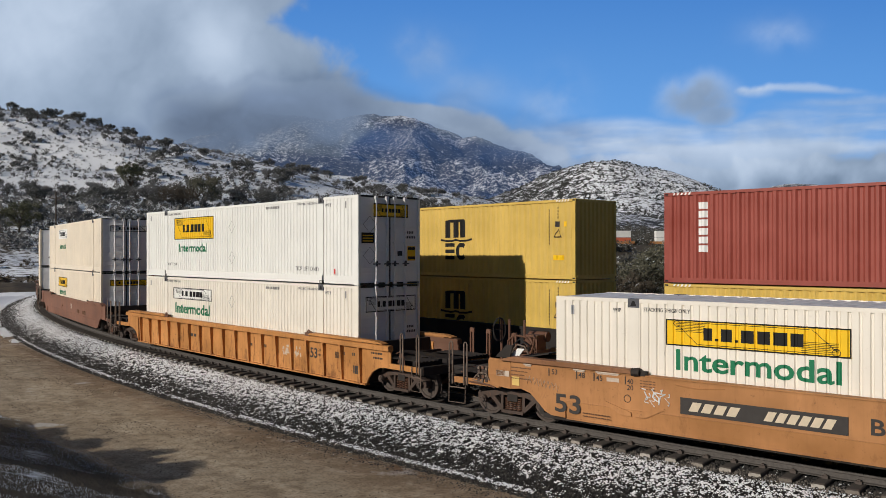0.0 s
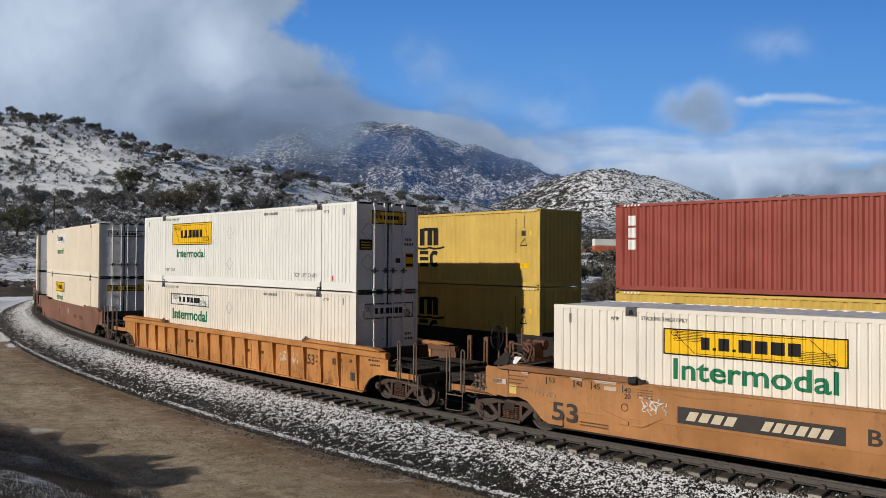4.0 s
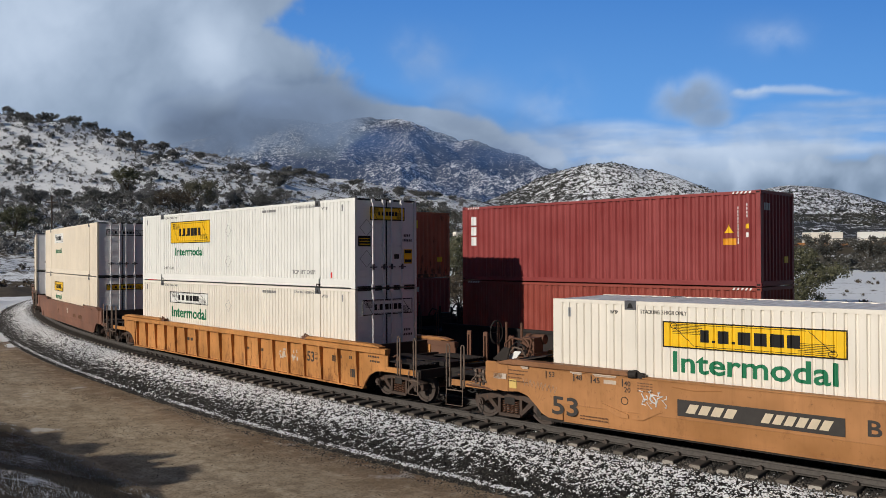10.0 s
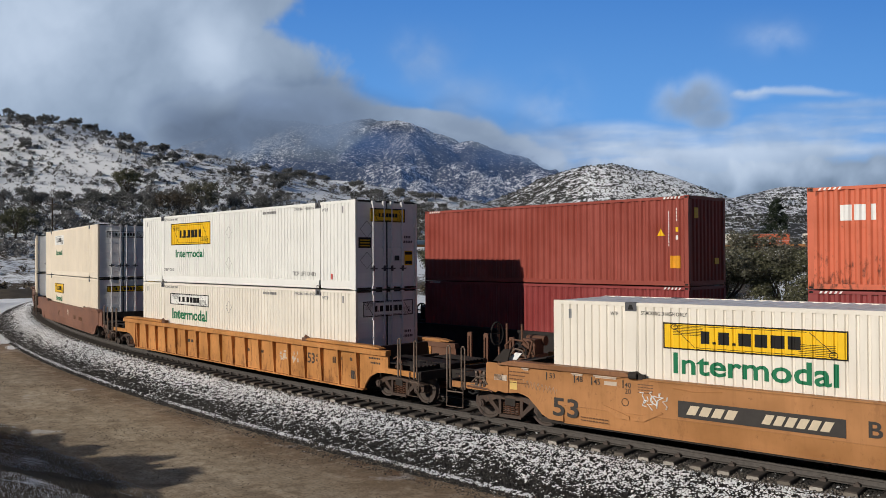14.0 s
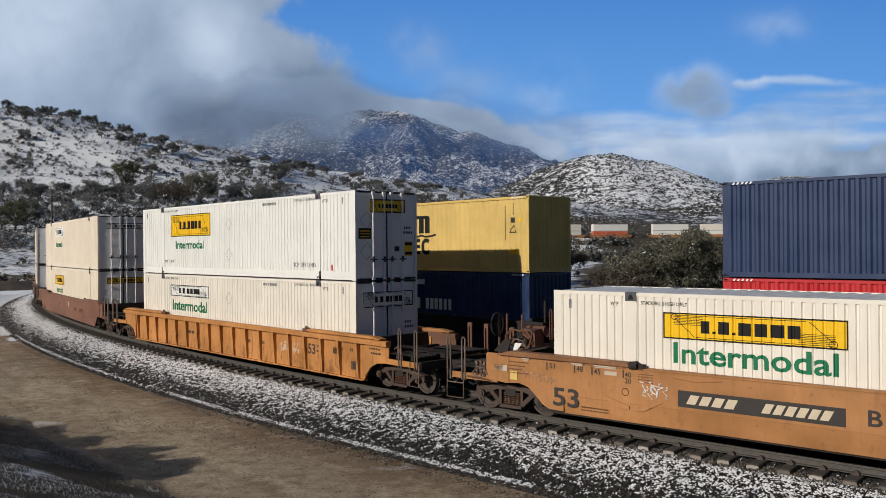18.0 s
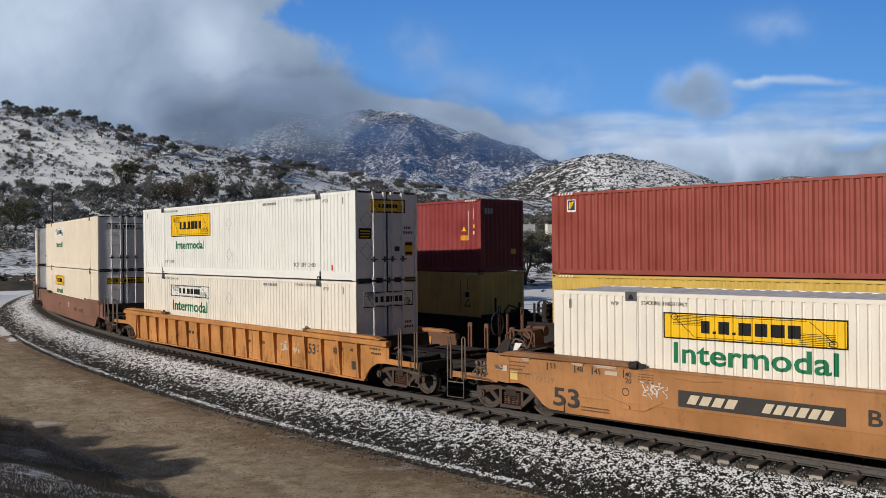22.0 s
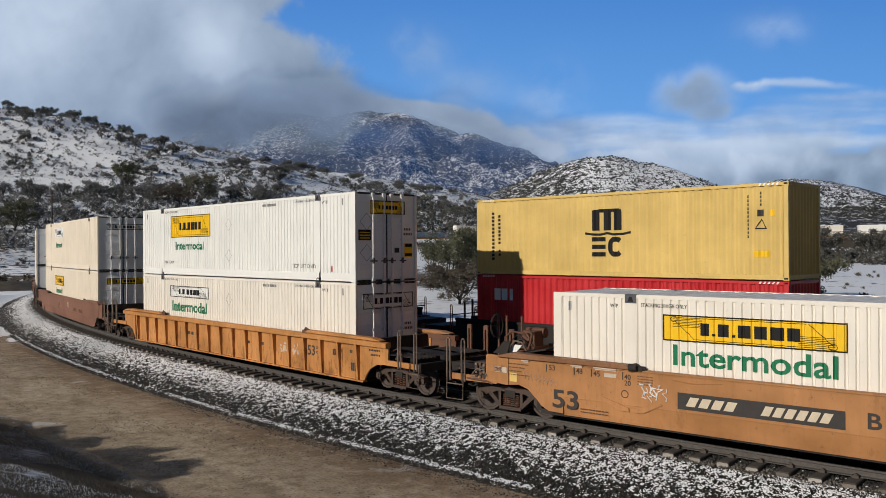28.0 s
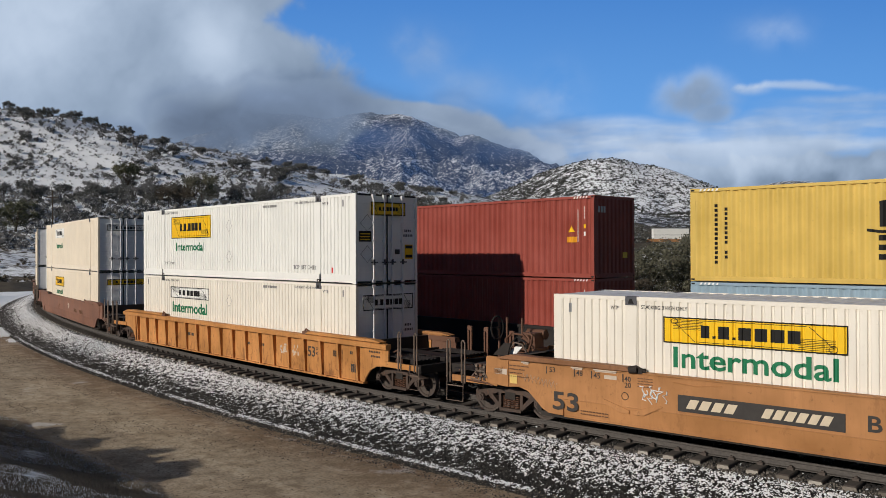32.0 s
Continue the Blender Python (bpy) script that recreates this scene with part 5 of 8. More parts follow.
def ribbed_well(label):
    """Older yellow well car with upright ribs on its sides."""
    car = thing("well_car", label, "rail car", "standing well cars")
    # on sy = 1 some yellow steel is coloured brown to look dimmer
    for sy in (-1, 1):
        y0, y1 = (-1.39, -1.35) if sy < 0 else (1.35, 1.39)
        side = part("side_sheet", Geo().prism(mirror_outline([(8.7, 1.38), (8.62, 0.22)]), y0, y1), CAR_YELLOW, car, "yellow side sheet")
        for e in (-1, 1):
            plate = [(e * x, z) for x, z in [(8.7, 1.38), (9.86, 1.38), (9.86, 0.86), (9.28, 0.8), (8.98, 0.66), (8.78, 0.44), (8.66, 0.22)]]
            part("end_plate", Geo().prism(plate, sy * 1.44, sy * 1.38), CAR_YELLOW if sy < 0 else STEEL_RUST, car, "yellow end plate cut round the wheel, coloured brown on the far side")
            cap = [(e * 5.6, 1.55), (e * 5.75, 1.63), (e * 9.2, 1.63), (e * 9.6, 1.575), (e * 9.6, 1.55)]
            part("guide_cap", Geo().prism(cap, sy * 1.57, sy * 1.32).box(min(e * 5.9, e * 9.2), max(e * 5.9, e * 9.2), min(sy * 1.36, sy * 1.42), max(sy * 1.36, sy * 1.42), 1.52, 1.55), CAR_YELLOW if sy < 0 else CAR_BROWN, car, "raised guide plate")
            part("latch", Geo().box(min(e * 5.35, e * 5.65), max(e * 5.35, e * 5.65), min(sy * 1.36, sy * 1.52), max(sy * 1.36, sy * 1.52), 1.5, 1.62).tube([(e * 5.4, sy * 1.45, 1.6), (e * 5.55, sy * 1.5, 1.7), (e * 5.7, sy * 1.45, 1.62)], 0.03), STEEL_RUST, car, "rusty locking device")
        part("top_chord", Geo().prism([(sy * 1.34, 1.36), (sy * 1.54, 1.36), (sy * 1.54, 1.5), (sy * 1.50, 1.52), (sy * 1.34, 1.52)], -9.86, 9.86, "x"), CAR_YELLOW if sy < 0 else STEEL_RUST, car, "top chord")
        part("bottom_chord", Geo().prism([(sy * 1.3, 0.2), (sy * 1.47, 0.2), (sy * 1.47, 0.25), (sy * 1.3, 0.25)], -8.66, 8.66, "x"), CAR_YELLOW, car, "bottom chord")
        n = 18
        for k in range(n):
            x = -8.35 + 16.7 * k / (n - 1)
            rib = Geo().prism([(sy * 1.39, 0.25), (sy * 1.46, 0.25), (sy * 1.535, 1.30), (sy * 1.535, 1.36), (sy * 1.39, 1.36)], x - 0.045, x + 0.045, "x")
            part("rib", rib, CAR_YELLOW, side)
    part("floor_pan", Geo().box(-8.42, 8.42, -1.3, 1.3, 0.24, 0.355), STEEL_DARK, car, "well floor")
    for e in (-1, 1):
        end_gear(car, e, CAR_YELLOW)
        truck(car, e * 9.95)
    marks_on(car, -1.392, [
        ("lettering", letters("53", 0.34, SIGN_GREY), SIGN_GREY, 5.72, 0.93, "faded car length number"),
        ("lettering", letters("20", 0.1, SIGN_GREY), SIGN_GREY, 6.05, 1.06, ""), ("lettering", letters("40", 0.1, SIGN_GREY), SIGN_GREY, 6.05, 0.9, ""),
        ("worn_mark", worn_shape(7), SIGN_PALE, 4.0, 0.86, "worn white paint"), ("worn_mark", worn_shape(9), SIGN_PALE, 4.78, 0.86, "worn white paint"),
        ("data_block", slabs([0.012] * 7, 0.2, 0.016), SIGN_GREY, 7.05, 1.0, "grey data stencil"), ("data_block", slabs([0.06, 0.05], 0.1, 0.03), SIGN_GREY, 7.42, 1.08, "grey data stencil"), ("panel_seam", seam_shape(0.42, 0.72), CAR_YELLOW, 7.28, 0.82, "pressed panel edge"), ("panel_seam", seam_shape(0.42, 0.72), CAR_YELLOW, 1.6, 0.82, "pressed panel edge"), ("panel_seam", seam_shape(0.42, 0.72), CAR_YELLOW, -4.3, 0.82, "pressed panel edge"), ("data_block", slabs([0.02] * 9, 0.1, 0.02), SIGN_GREY, 2.5, 0.92, "grey data stencil"),
        ("data_block", slabs([0.05, 0.1, 0.06, 0.05], 0.26, 0.02), SIGN_GREY, 8.1, 0.62, "grey data stencil"), ("data_block", slabs([0.05, 0.05], 0.1, 0.03), SIGN_GREY, 7.95, 1.1, "grey data stencil"),
        ("data_block", slabs([0.2, 0.2, 0.2], 0.12, 0.1), SIGN_GREY, -3.3, 0.9, "grey data stencil"),
        ("data_block", slabs([0.03, 0.03, 0.03], 0.1, 0.02), SIGN_GREY, 1.6, 0.9, "grey data stencil")])
    marks_on(car, -1.446, [
        ("stencil", slabs([0.045] * 7, 0.055, 0.035), SIGN_GREY, 9.2, 1.24, "unreadable black stencil"),
        ("stencil", slabs([0.045] * 6, 0.055, 0.035), SIGN_GREY, 9.25, 1.1, "unreadable black stencil")])
    return car


def smooth_well(label, material, detail=True):
    """Newer well car with flat sides."""
    car = thing("well_car", label, "rail car", "standing well cars")
    for sy in (-1, 1):
        y0, y1 = (-1.5, -1.44) if sy < 0 else (1.44, 1.5)
        part("side_sheet", Geo().prism(mirror_outline([(7.7, 1.56), (7.7, 0.74)]), y0, y1), material, car, "flat side sheet")
        part("lower_sheet", Geo().prism([(sy * 1.5, 0.736), (sy * 1.445, 0.34), (sy * 1.385, 0.34), (sy * 1.44, 0.736)], -7.7, 7.7, "x"), material, car, "lower side sheet folded inward")
        for e in (-1, 1):
            plate = [(e * x, z) for x, z in [(7.7, 1.56), (9.98, 1.6), (10.02, 1.56), (10.02, 0.92), (9.4, 0.86), (9.0, 0.9), (8.72, 0.82), (8.46, 0.6), (8.3, 0.44), (8.1, 0.355), (7.7, 0.34)]]
            part("end_plate", Geo().prism(plate, sy * 1.5, sy * 1.44), material, car, "end plate cut round the wheel")
            part("seam", Geo().box(min(e * 9.3, e * 9.33), max(e * 9.3, e * 9.33), min(sy * 1.505, sy * 1.52), max(sy * 1.505, sy * 1.52), 0.88, 1.58), material, car, "")
            part("guide_cap", Geo().prism([(e * 5.85, 1.575), (e * 6.0, 1.67), (e * 9.2, 1.70), (e * 9.6, 1.60), (e * 9.6, 1.575)], sy * 1.60, sy * 1.34), CAP_BROWN if material is CAR_BROWN else material, car, "bent guide plate")
            part("latch", Geo().box(min(e * 5.6, e * 5.9), max(e * 5.6, e * 5.9), min(sy * 1.36, sy * 1.54), max(sy * 1.36, sy * 1.54), 1.54, 1.64).tube([(e * 5.55, sy * 1.5, 1.58), (e * 5.75, sy * 1.53, 1.7), (e * 5.95, sy * 1.5, 1.66)], 0.03), STEEL_DARK, car, "dark locking device")
        part("top_chord", Geo().prism([(sy * 1.34, 1.50), (sy * 1.535, 1.53), (sy * 1.535, 1.56), (sy * 1.34, 1.565)], -7.7, 7.7, "x"), material, car, "top flange")
        part("bottom_chord", Geo().prism([(sy * 1.3, 0.30), (sy * 1.452, 0.30), (sy * 1.452, 0.338), (sy * 1.3, 0.338)], -7.7, 7.7, "x"), material, car, "bottom chord")
    part("floor_pan", Geo().box(-8.42, 8.42, -1.36, 1.36, 0.24, 0.355), STEEL_DARK, car, "well floor")
    for e in (-1, 1):
        end_gear(car, e, material)
        truck(car, e * 9.55)
    return car


def brake_gear(car):
    """Valves, a small tank, a grating and posts on the near end platform of the tan car."""
    gear = part("valve_bracket", Geo().box(-9.7, -8.5, 0.5, 1.0, 1.17, 1.25), STEEL_RUST, car, "bracket that carries the brake valves")
    gear.matrix_basis = pose(-1.1, 0, 0)
    part("control_valve", Geo().box(-9.15, -8.75, 0.5, 0.95, 1.6, 2.02).disc(-8.95, 1.85, 0.36, 0.5, 0.13, 12), STEEL_RUST, gear, "brake control valve")
    part("air_tank", Geo().tube([(-9.3, 1.0, 1.95), (-8.7, 1.0, 1.95)], 0.14, 12), STEEL_RUST, gear, "small air tank")
    part("valve_stand", Geo().prism([(-9.7, 1.2), (-8.6, 1.2), (-8.7, 1.6), (-9.5, 1.6)], 0.4, 1.1), STEEL_RUST, gear, "")
    part("pipe_bend", Geo().tube([(-9.5, 0.2, 1.3), (-9.52, 0.2, 1.85), (-9.3, 0.2, 2.02), (-9.0, 0.3, 1.98), (-8.85, 0.4, 1.8)], 0.03, 7), STEEL_RUST, gear, "bent pipe")
    part("pipe_bend", Geo().tube([(-8.8, 0.1, 1.3), (-8.62, 0.1, 1.75), (-8.66, 0.25, 1.98), (-8.9, 0.5, 2.02)], 0.03, 7), STEEL_RUST, gear, "bent pipe")
    part("pipe_bend", Geo().tube([(-9.35, 0.15, 1.25), (-9.3, 0.12, 1.62), (-9.12, 0.1, 1.78), (-8.9, 0.12, 1.74), (-8.78, 0.15, 1.5), (-8.74, 0.2, 1.2)], 0.024, 7), PIPE, gear, "thin bent pipe")
    part("pipe_bend", Geo().tube([(-9.75, 0.45, 1.25), (-9.6, 0.3, 1.55), (-9.2, 0.2, 1.6), (-8.6, 0.2, 1.58)], 0.024, 7), STEEL_RUST, gear, "thin bent pipe")
    part("valve_cap", Geo().disc(-8.95, 1.62, 0.3, 0.42, 0.08, 12), CAST_STEEL, gear, "round valve cap")
    part("valve_cap", Geo().disc(-9.2, 1.72, 0.38, 0.5, 0.06, 10), CAST_STEEL, gear, "round valve cap")
    hoop = [(-10.0 + 0.05 * math.cos(k * 0.3927), 0.45 + 0.22 * math.cos(k * 0.3927), 2.12 + 0.33 * math.sin(k * 0.3927)) for k in range(17)]
    part("brake_wheel", Geo().tube(hoop, 0.024, 6).tube([hoop[0], hoop[8]], 0.014, 5).tube([hoop[4], hoop[12]], 0.014, 5), STEEL_DARK, gear, "upright hand brake wheel")
    part("air_hose", Geo().tube([(-9.3, 0.2, 1.3), (-9.32, 0.18, 1.75), (-9.1, 0.16, 1.93), (-8.85, 0.2, 1.78), (-8.8, 0.25, 1.4)], 0.022, 7), RUBBER, gear, "looped black hose")
    for x in (-10.0, -9.72, -9.2):
        part("stand_post", Geo().tube([(x, 0.55, 1.2), (x, 0.55, 2.42)], 0.035, 7), STEEL_RUST, gear, "upright post")
    part("gusset", Geo().prism([(-9.9, 1.62), (-9.45, 1.62), (-9.35, 1.95), (-9.55, 1.95)], -1.36, -1.3), STEEL_DARK, car, "black gusset plate")
    part("gusset", Geo().prism([(-9.6, 1.64), (-9.3, 1.64), (-9.1, 1.86), (-9.3, 1.86)], -1.2, -1.17), SIGN_WHITE, car, "white painted gusset plate")
    grate = Geo()
    for k in range(12):
        grate.box(-9.3 + k * 0.08, -9.26 + k * 0.08, -1.2, -0.3, 1.62, 1.66)
    grate.box(-9.3, -8.36, -1.2, -1.16, 1.6, 1.64).box(-9.3, -8.36, -0.34, -0.3, 1.6, 1.64)
    part("grating", grate, STEEL_DARK, car, "steel walkway grating")
    part("walkway_plate", Geo().prism([(-9.2, 1.62), (-8.3, 1.8), (-8.3, 1.83), (-9.2, 1.65)], -1.3, -0.25), STEEL_DARK, car, "tilted dark plate")
    block = part("release_block", Geo().box(-10.4, -10.06, -1.42, -1.2, 0.92, 1.36), CAST_STEEL, car, "cast housing with bolts and levers")
    rng = random.Random(8)
    for i in range(3):
        for j in range(4):
            x, z = -10.36 + 0.12 * i + 0.03 * rng.random(), 0.97 + 0.105 * j + 0.03 * rng.random()
            if (i + j) % 2:
                part("bolt", Geo().disc(x, z, -1.5, -1.42, 0.032 + 0.014 * rng.random(), 8), PIPE, block)
            else:
                part("lug", Geo().box(x - 0.045, x + 0.035, -1.48, -1.42, z - 0.03, z + 0.035), STEEL_RUST if j % 2 else CAST_STEEL, block)
    part("pull_rod", Geo().tube([(-10.5, -1.5, 1.02), (-10.3, -1.53, 1.2), (-10.08, -1.52, 1.18), (-9.98, -1.52, 1.02)], 0.016, 6), PIPE, car, "bent pull rod")
    part("pull_rod", Geo().tube([(-10.75, -1.4, 0.98), (-10.5, -1.47, 0.96), (-10.2, -1.5, 0.93)], 0.016, 6), PIPE, car, "bent pull rod")
    part("lever_rod", Geo().tube([(-10.65, -1.5, 0.92), (-10.0, -1.52, 0.9), (-9.8, -1.52, 0.84)], 0.022, 6), STEEL_RUST, car, "uncoupling lever")


def tan_marks(car):
    ys = -1.509
    marks_on(car, ys, [("number_field", Geo().box(-1.69, 1.69, -0.004, 0, -0.18, 0.18), SIGN_GREY, -3.09, 0.99, "dark grey field under pale number blocks"),
                      *[("number_block", g, SIGN_TAN, -4.03, 0.99, "pale block of a painted mark") for g in slanted(4, 0.2, 0.2, 0.075)],
                      *[("number_block", g, SIGN_TAN, -2.30, 0.99, "pale block of a painted number") for g in slanted(6, 0.165, 0.2, 0.06)],
                      ("lettering", letters("53", 0.44, SIGN_GREY, wide=1.3), SIGN_GREY, -7.62, 0.66, "large grey car length number"),
                      ("lettering", letters("B", 0.31, SIGN_GREY, wide=1.15), SIGN_GREY, -0.90, 1.02, "grey letter"),
                      ("lettering", letters("53", 0.13, SIGN_GREY), SIGN_GREY, -8.0, 1.41, ""), ("lettering", letters("48", 0.13, SIGN_GREY), SIGN_GREY, -7.24, 1.40, ""),
                      ("lettering", letters("45", 0.13, SIGN_GREY), SIGN_GREY, -6.77, 1.38, ""), ("lettering", letters("40", 0.12, SIGN_GREY), SIGN_GREY, -5.98, 1.38, ""),
                      ("lettering", letters("20", 0.12, SIGN_GREY), SIGN_GREY, -5.98, 1.24, "")])
    for x in (-8.16, -7.38, -6.91, -6.1):
        marks_on(car, ys, [("tick", Geo().box(-0.012, 0.012, -0.004, 0, -0.1, 0.08), SIGN_GREY, x, 1.41, "")])
    rng = random.Random(5)
    for k in range(7):
        pts = []
        x0, z0 = -5.62 + 0.085 * k, 1.05 + 0.12 * rng.random()
        for j in range(6):
            pts.append((x0 + 0.09 * rng.uniform(-1, 1), -1.512, z0 + 0.055 * (j - 2.5) + 0.05 * rng.uniform(-1, 1)))
        part("scrawl", Geo().tube(pts, 0.014, 4), SIGN_WHITE, car, "white spray scrawl")
    for k in range(9):
        x0 = -8.3 + 0.11 * k - 0.55
        part("scrawl", Geo().tube([(x0, -1.505, 1.26 - 0.014 * k), (x0 + 0.05, -1.505, 1.06 - 0.012 * k), (x0 + 0.10, -1.505, 1.22 - 0.014 * k)], 0.005, 4), SIGN_PALE, car, "faint chalk scrawl")
    for k, w in enumerate((0.62, 0.5, 0.4, 0.62)):
        marks_on(car, -1.508, [("stencil", slabs([w / 6] * 5, 0.026, 0.02), SIGN_FAINT, -9.0 + w / 2 - 0.3, 1.42 - 0.09 * k, "unreadable small stencil")])
    marks_on(car, -1.508, [("reflector", Geo().box(-0.11, 0.11, -0.006, 0, -0.11, 0.11), PALE_YELLOW, -9.15, 1.08, "small faded yellow square"),
                           ("plate", Geo().box(-0.26, 0.26, -0.012, 0, -0.08, 0.08), CAR_BROWN, -9.75, 1.26, "welded plate"),
                           ("plate", Geo().box(-0.2, 0.2, -0.012, 0, -0.07, 0.07), SIGN_PALE, -9.55, 1.24, "pale patch")])
    for x, w in ((-8.78, 0.22), (-7.3, 0.32), (-6.55, 0.6)):
        part("hinge_bar", Geo().tube([(x - w / 2, -1.525, 1.528), (x + w / 2, -1.525, 1.525)], 0.02, 8).box(x - w / 2 + 0.03, x + w / 2 - 0.03, -1.512, -1.5, 1.48, 1.518), SIGN_PALE, car, "worn hinge bar")
    part("guide_end", Geo().tube([(-5.9, -1.56, 1.62), (-5.72, -1.56, 1.62)], 0.09, 12, 0.8), STEEL_DARK, car, "rounded dark end of the guide")
    for sgn, x in ((1, -6.25), (-1, -5.55)):
        part("wedge_plate", Geo().prism([(x - 0.42 * sgn, 0.84), (x - 0.36 * sgn, 0.87), (x + 0.30 * sgn, 0.68), (x + 0.30 * sgn, 0.60), (x + 0.05 * sgn, 0.60)], -1.522, -1.5), CAR_BROWN, car, "welded wedge plate")
    ring = [(-6.05 + 0.085 * math.cos(a * 0.524), -1.506, 0.99 + 0.085 * math.sin(a * 0.524)) for a in range(13)]
    part("round_mark", Geo().tube(ring, 0.008, 4), SIGN_GREY, car, "small round stencil")
    for k in range(2):
        marks_on(car, -1.506, [("stencil", slabs([0.05, 0.07, 0.04, 0.08, 0.06, 0.05, 0.07, 0.05, 0.08], 0.024, 0.022), SIGN_FAINT, -6.85, 0.52 - 0.07 * k, "unreadable small stencil")])
    for k in range(4):
        marks_on(car, -1.506, [("stencil", slabs([0.05, 0.07, 0.04, 0.08, 0.06], 0.02, 0.018), SIGN_FAINT, -5.55, 1.43 - 0.06 * k, "unreadable small stencil")])
    marks_on(car, -1.506, [("label_frame", Geo().box(-0.16, 0.16, -0.004, 0, -0.045, 0.045), SIGN_PALE, -6.42, 1.38, "faint pale painted label")])
    for x0 in (-4.9, 0.1, 3.0):
        part("dent", Geo().tube([(x0, -1.501, 1.42), (x0 + 0.5, -1.504, 1.38), (x0 + 1.1, -1.501, 1.44)], 0.011, 4), CAR_BROWN, car, "long dented seam")


def far_well(label, joined_left, joined_right):
    """A forty-foot well of the articulated moving cars."""
    car = thing("well_car", label, "rail car", "moving well cars")
    for sy in (-1, 1):
        part("side_sheet", Geo().prism([(-7.0, 1.45), (-7.0, 0.85), (-6.5, 0.7), (-6.2, 0.3), (6.2, 0.3), (6.5, 0.7), (7.0, 0.85), (7.0, 1.45)], sy * 1.5, sy * 1.42), DARK_CAR, car, "side sheet")
        part("top_chord", Geo().prism([(sy * 1.36, 1.4), (sy * 1.54, 1.4), (sy * 1.54, 1.5), (sy * 1.36, 1.5)], -7.0, 7.0, "x"), DARK_CAR, car, "top chord")
    part("floor_pan", Geo().box(-6.2, 6.2, -1.36, 1.36, 0.26, 0.345), STEEL_DARK, car, "well floor")
    for e in (-1, 1):
        part("end_platform", Geo().box(min(e * 6.25, e * 7.7), max(e * 6.25, e * 7.7), -1.4, 1.4, 1.0, 1.16), STEEL_DARK, car, "end platform")
        part("bulkhead", Geo().box(min(e * 6.22, e * 6.32), max(e * 6.22, e * 6.32), -1.36, 1.36, 0.3, 1.6), DARK_CAR, car, "well bulkhead")
        for sy in (-1, 1):
            part("grab_post", grab_post(e * 7.3, sy * 1.45, 0.9, 2.0), STEEL_RUST, car, "grab rail")
    for e in (-1, 1):
        for x, y, top in ((6.6, -0.95, 2.25), (7.45, -0.5, 2.1), (7.45, 0.6, 2.05)):
            part("stand_post", Geo().tube([(e * x, y, 1.1), (e * x, y, top)], 0.045, 7), STEEL_DARK, car, "upright post")
        part("valve_stand", Geo().box(min(e * 6.5, e * 7.0), max(e * 6.5, e * 7.0), 0.0, 0.5, 1.15, 1.75).disc(e * 6.75, 1.55, -0.16, 0.0, 0.17, 12), STEEL_DARK, car, "brake valve on a stand")
        part("pipe_bend", Geo().tube([(e * 6.5, -0.3, 1.15), (e * 6.45, -0.3, 1.7), (e * 6.7, -0.3, 1.95), (e * 7.1, -0.25, 1.85), (e * 7.2, -0.2, 1.2)], 0.03, 6), STEEL_DARK, car, "bent pipe")
        part("platform_rail", Geo().tube([(e * 7.3, -1.42, 1.6), (e * 7.3, 1.42, 1.6)], 0.025, 6), STEEL_DARK, car, "hand rail across the platform")
    if joined_left:
        wheel = [(-6.85 + 0.3 * math.cos(a * 0.4488), -0.72, 1.95 + 0.3 * math.sin(a * 0.4488)) for a in range(15)]
        part("hand_brake", Geo().tube(wheel, 0.03, 6).box(-7.14, -6.56, -0.74, -0.70, 1.92, 1.98).box(-6.88, -6.82, -0.74, -0.70, 1.66, 2.24).box(-6.97, -6.73, -0.68, -0.42, 1.15, 2.1), STEEL_DARK, car, "hand brake wheel on its housing")
    if joined_right:
        truck(car, 7.8)
    else:
        truck(car, 7.2)
        part("coupler", Geo().box(7.6, 9.75, -0.12, 0.12, 0.74, 0.94), STEEL_RUST, car, "rusty coupler")
        part("cross_sill", Geo().box(7.7, 8.9, -1.4, 1.4, 0.9, 1.12), DARK_CAR, car, "end sill")
        part("hand_brake", Geo().disc(8.6, 1.9, -0.6, -0.55, 0.28, 16).box(8.5, 8.7, -0.55, -0.4, 1.1, 2.1), STEEL_DARK, car, "hand brake wheel")
    if not joined_left:
        truck(car, -7.2)
        part("coupler", Geo().box(-9.75, -7.6, -0.12, 0.12, 0.74, 0.94), STEEL_RUST, car, "rusty coupler")
        part("cross_sill", Geo().box(-8.9, -7.7, -1.4, 1.4, 0.9, 1.12), DARK_CAR, car, "end sill")
    return car


# ---- clouds: a far backdrop of sky, and a low bank with painted haze before the mountain ----
def cloud_material(name):
    m = bpy.data.materials.new(name)
    m.use_nodes = True
    t = m.node_tree
    t.nodes.remove(t.nodes["Principled BSDF"])
    at = t.nodes.new("ShaderNodeAttribute")
    at.attribute_name = "cloud"
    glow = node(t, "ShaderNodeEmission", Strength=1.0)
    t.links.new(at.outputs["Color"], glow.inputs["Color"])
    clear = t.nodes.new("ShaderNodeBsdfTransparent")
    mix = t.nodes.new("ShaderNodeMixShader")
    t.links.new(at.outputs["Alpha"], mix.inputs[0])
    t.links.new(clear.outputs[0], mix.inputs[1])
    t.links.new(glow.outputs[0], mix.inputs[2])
    t.links.new(mix.outputs[0], t.nodes["Material Output"].inputs[0])
    return m


def blob(x, y, cx, cy, rx, ry):
    return np.exp(-(((x - cx) / rx) ** 2 + ((y - cy) / ry) ** 2))


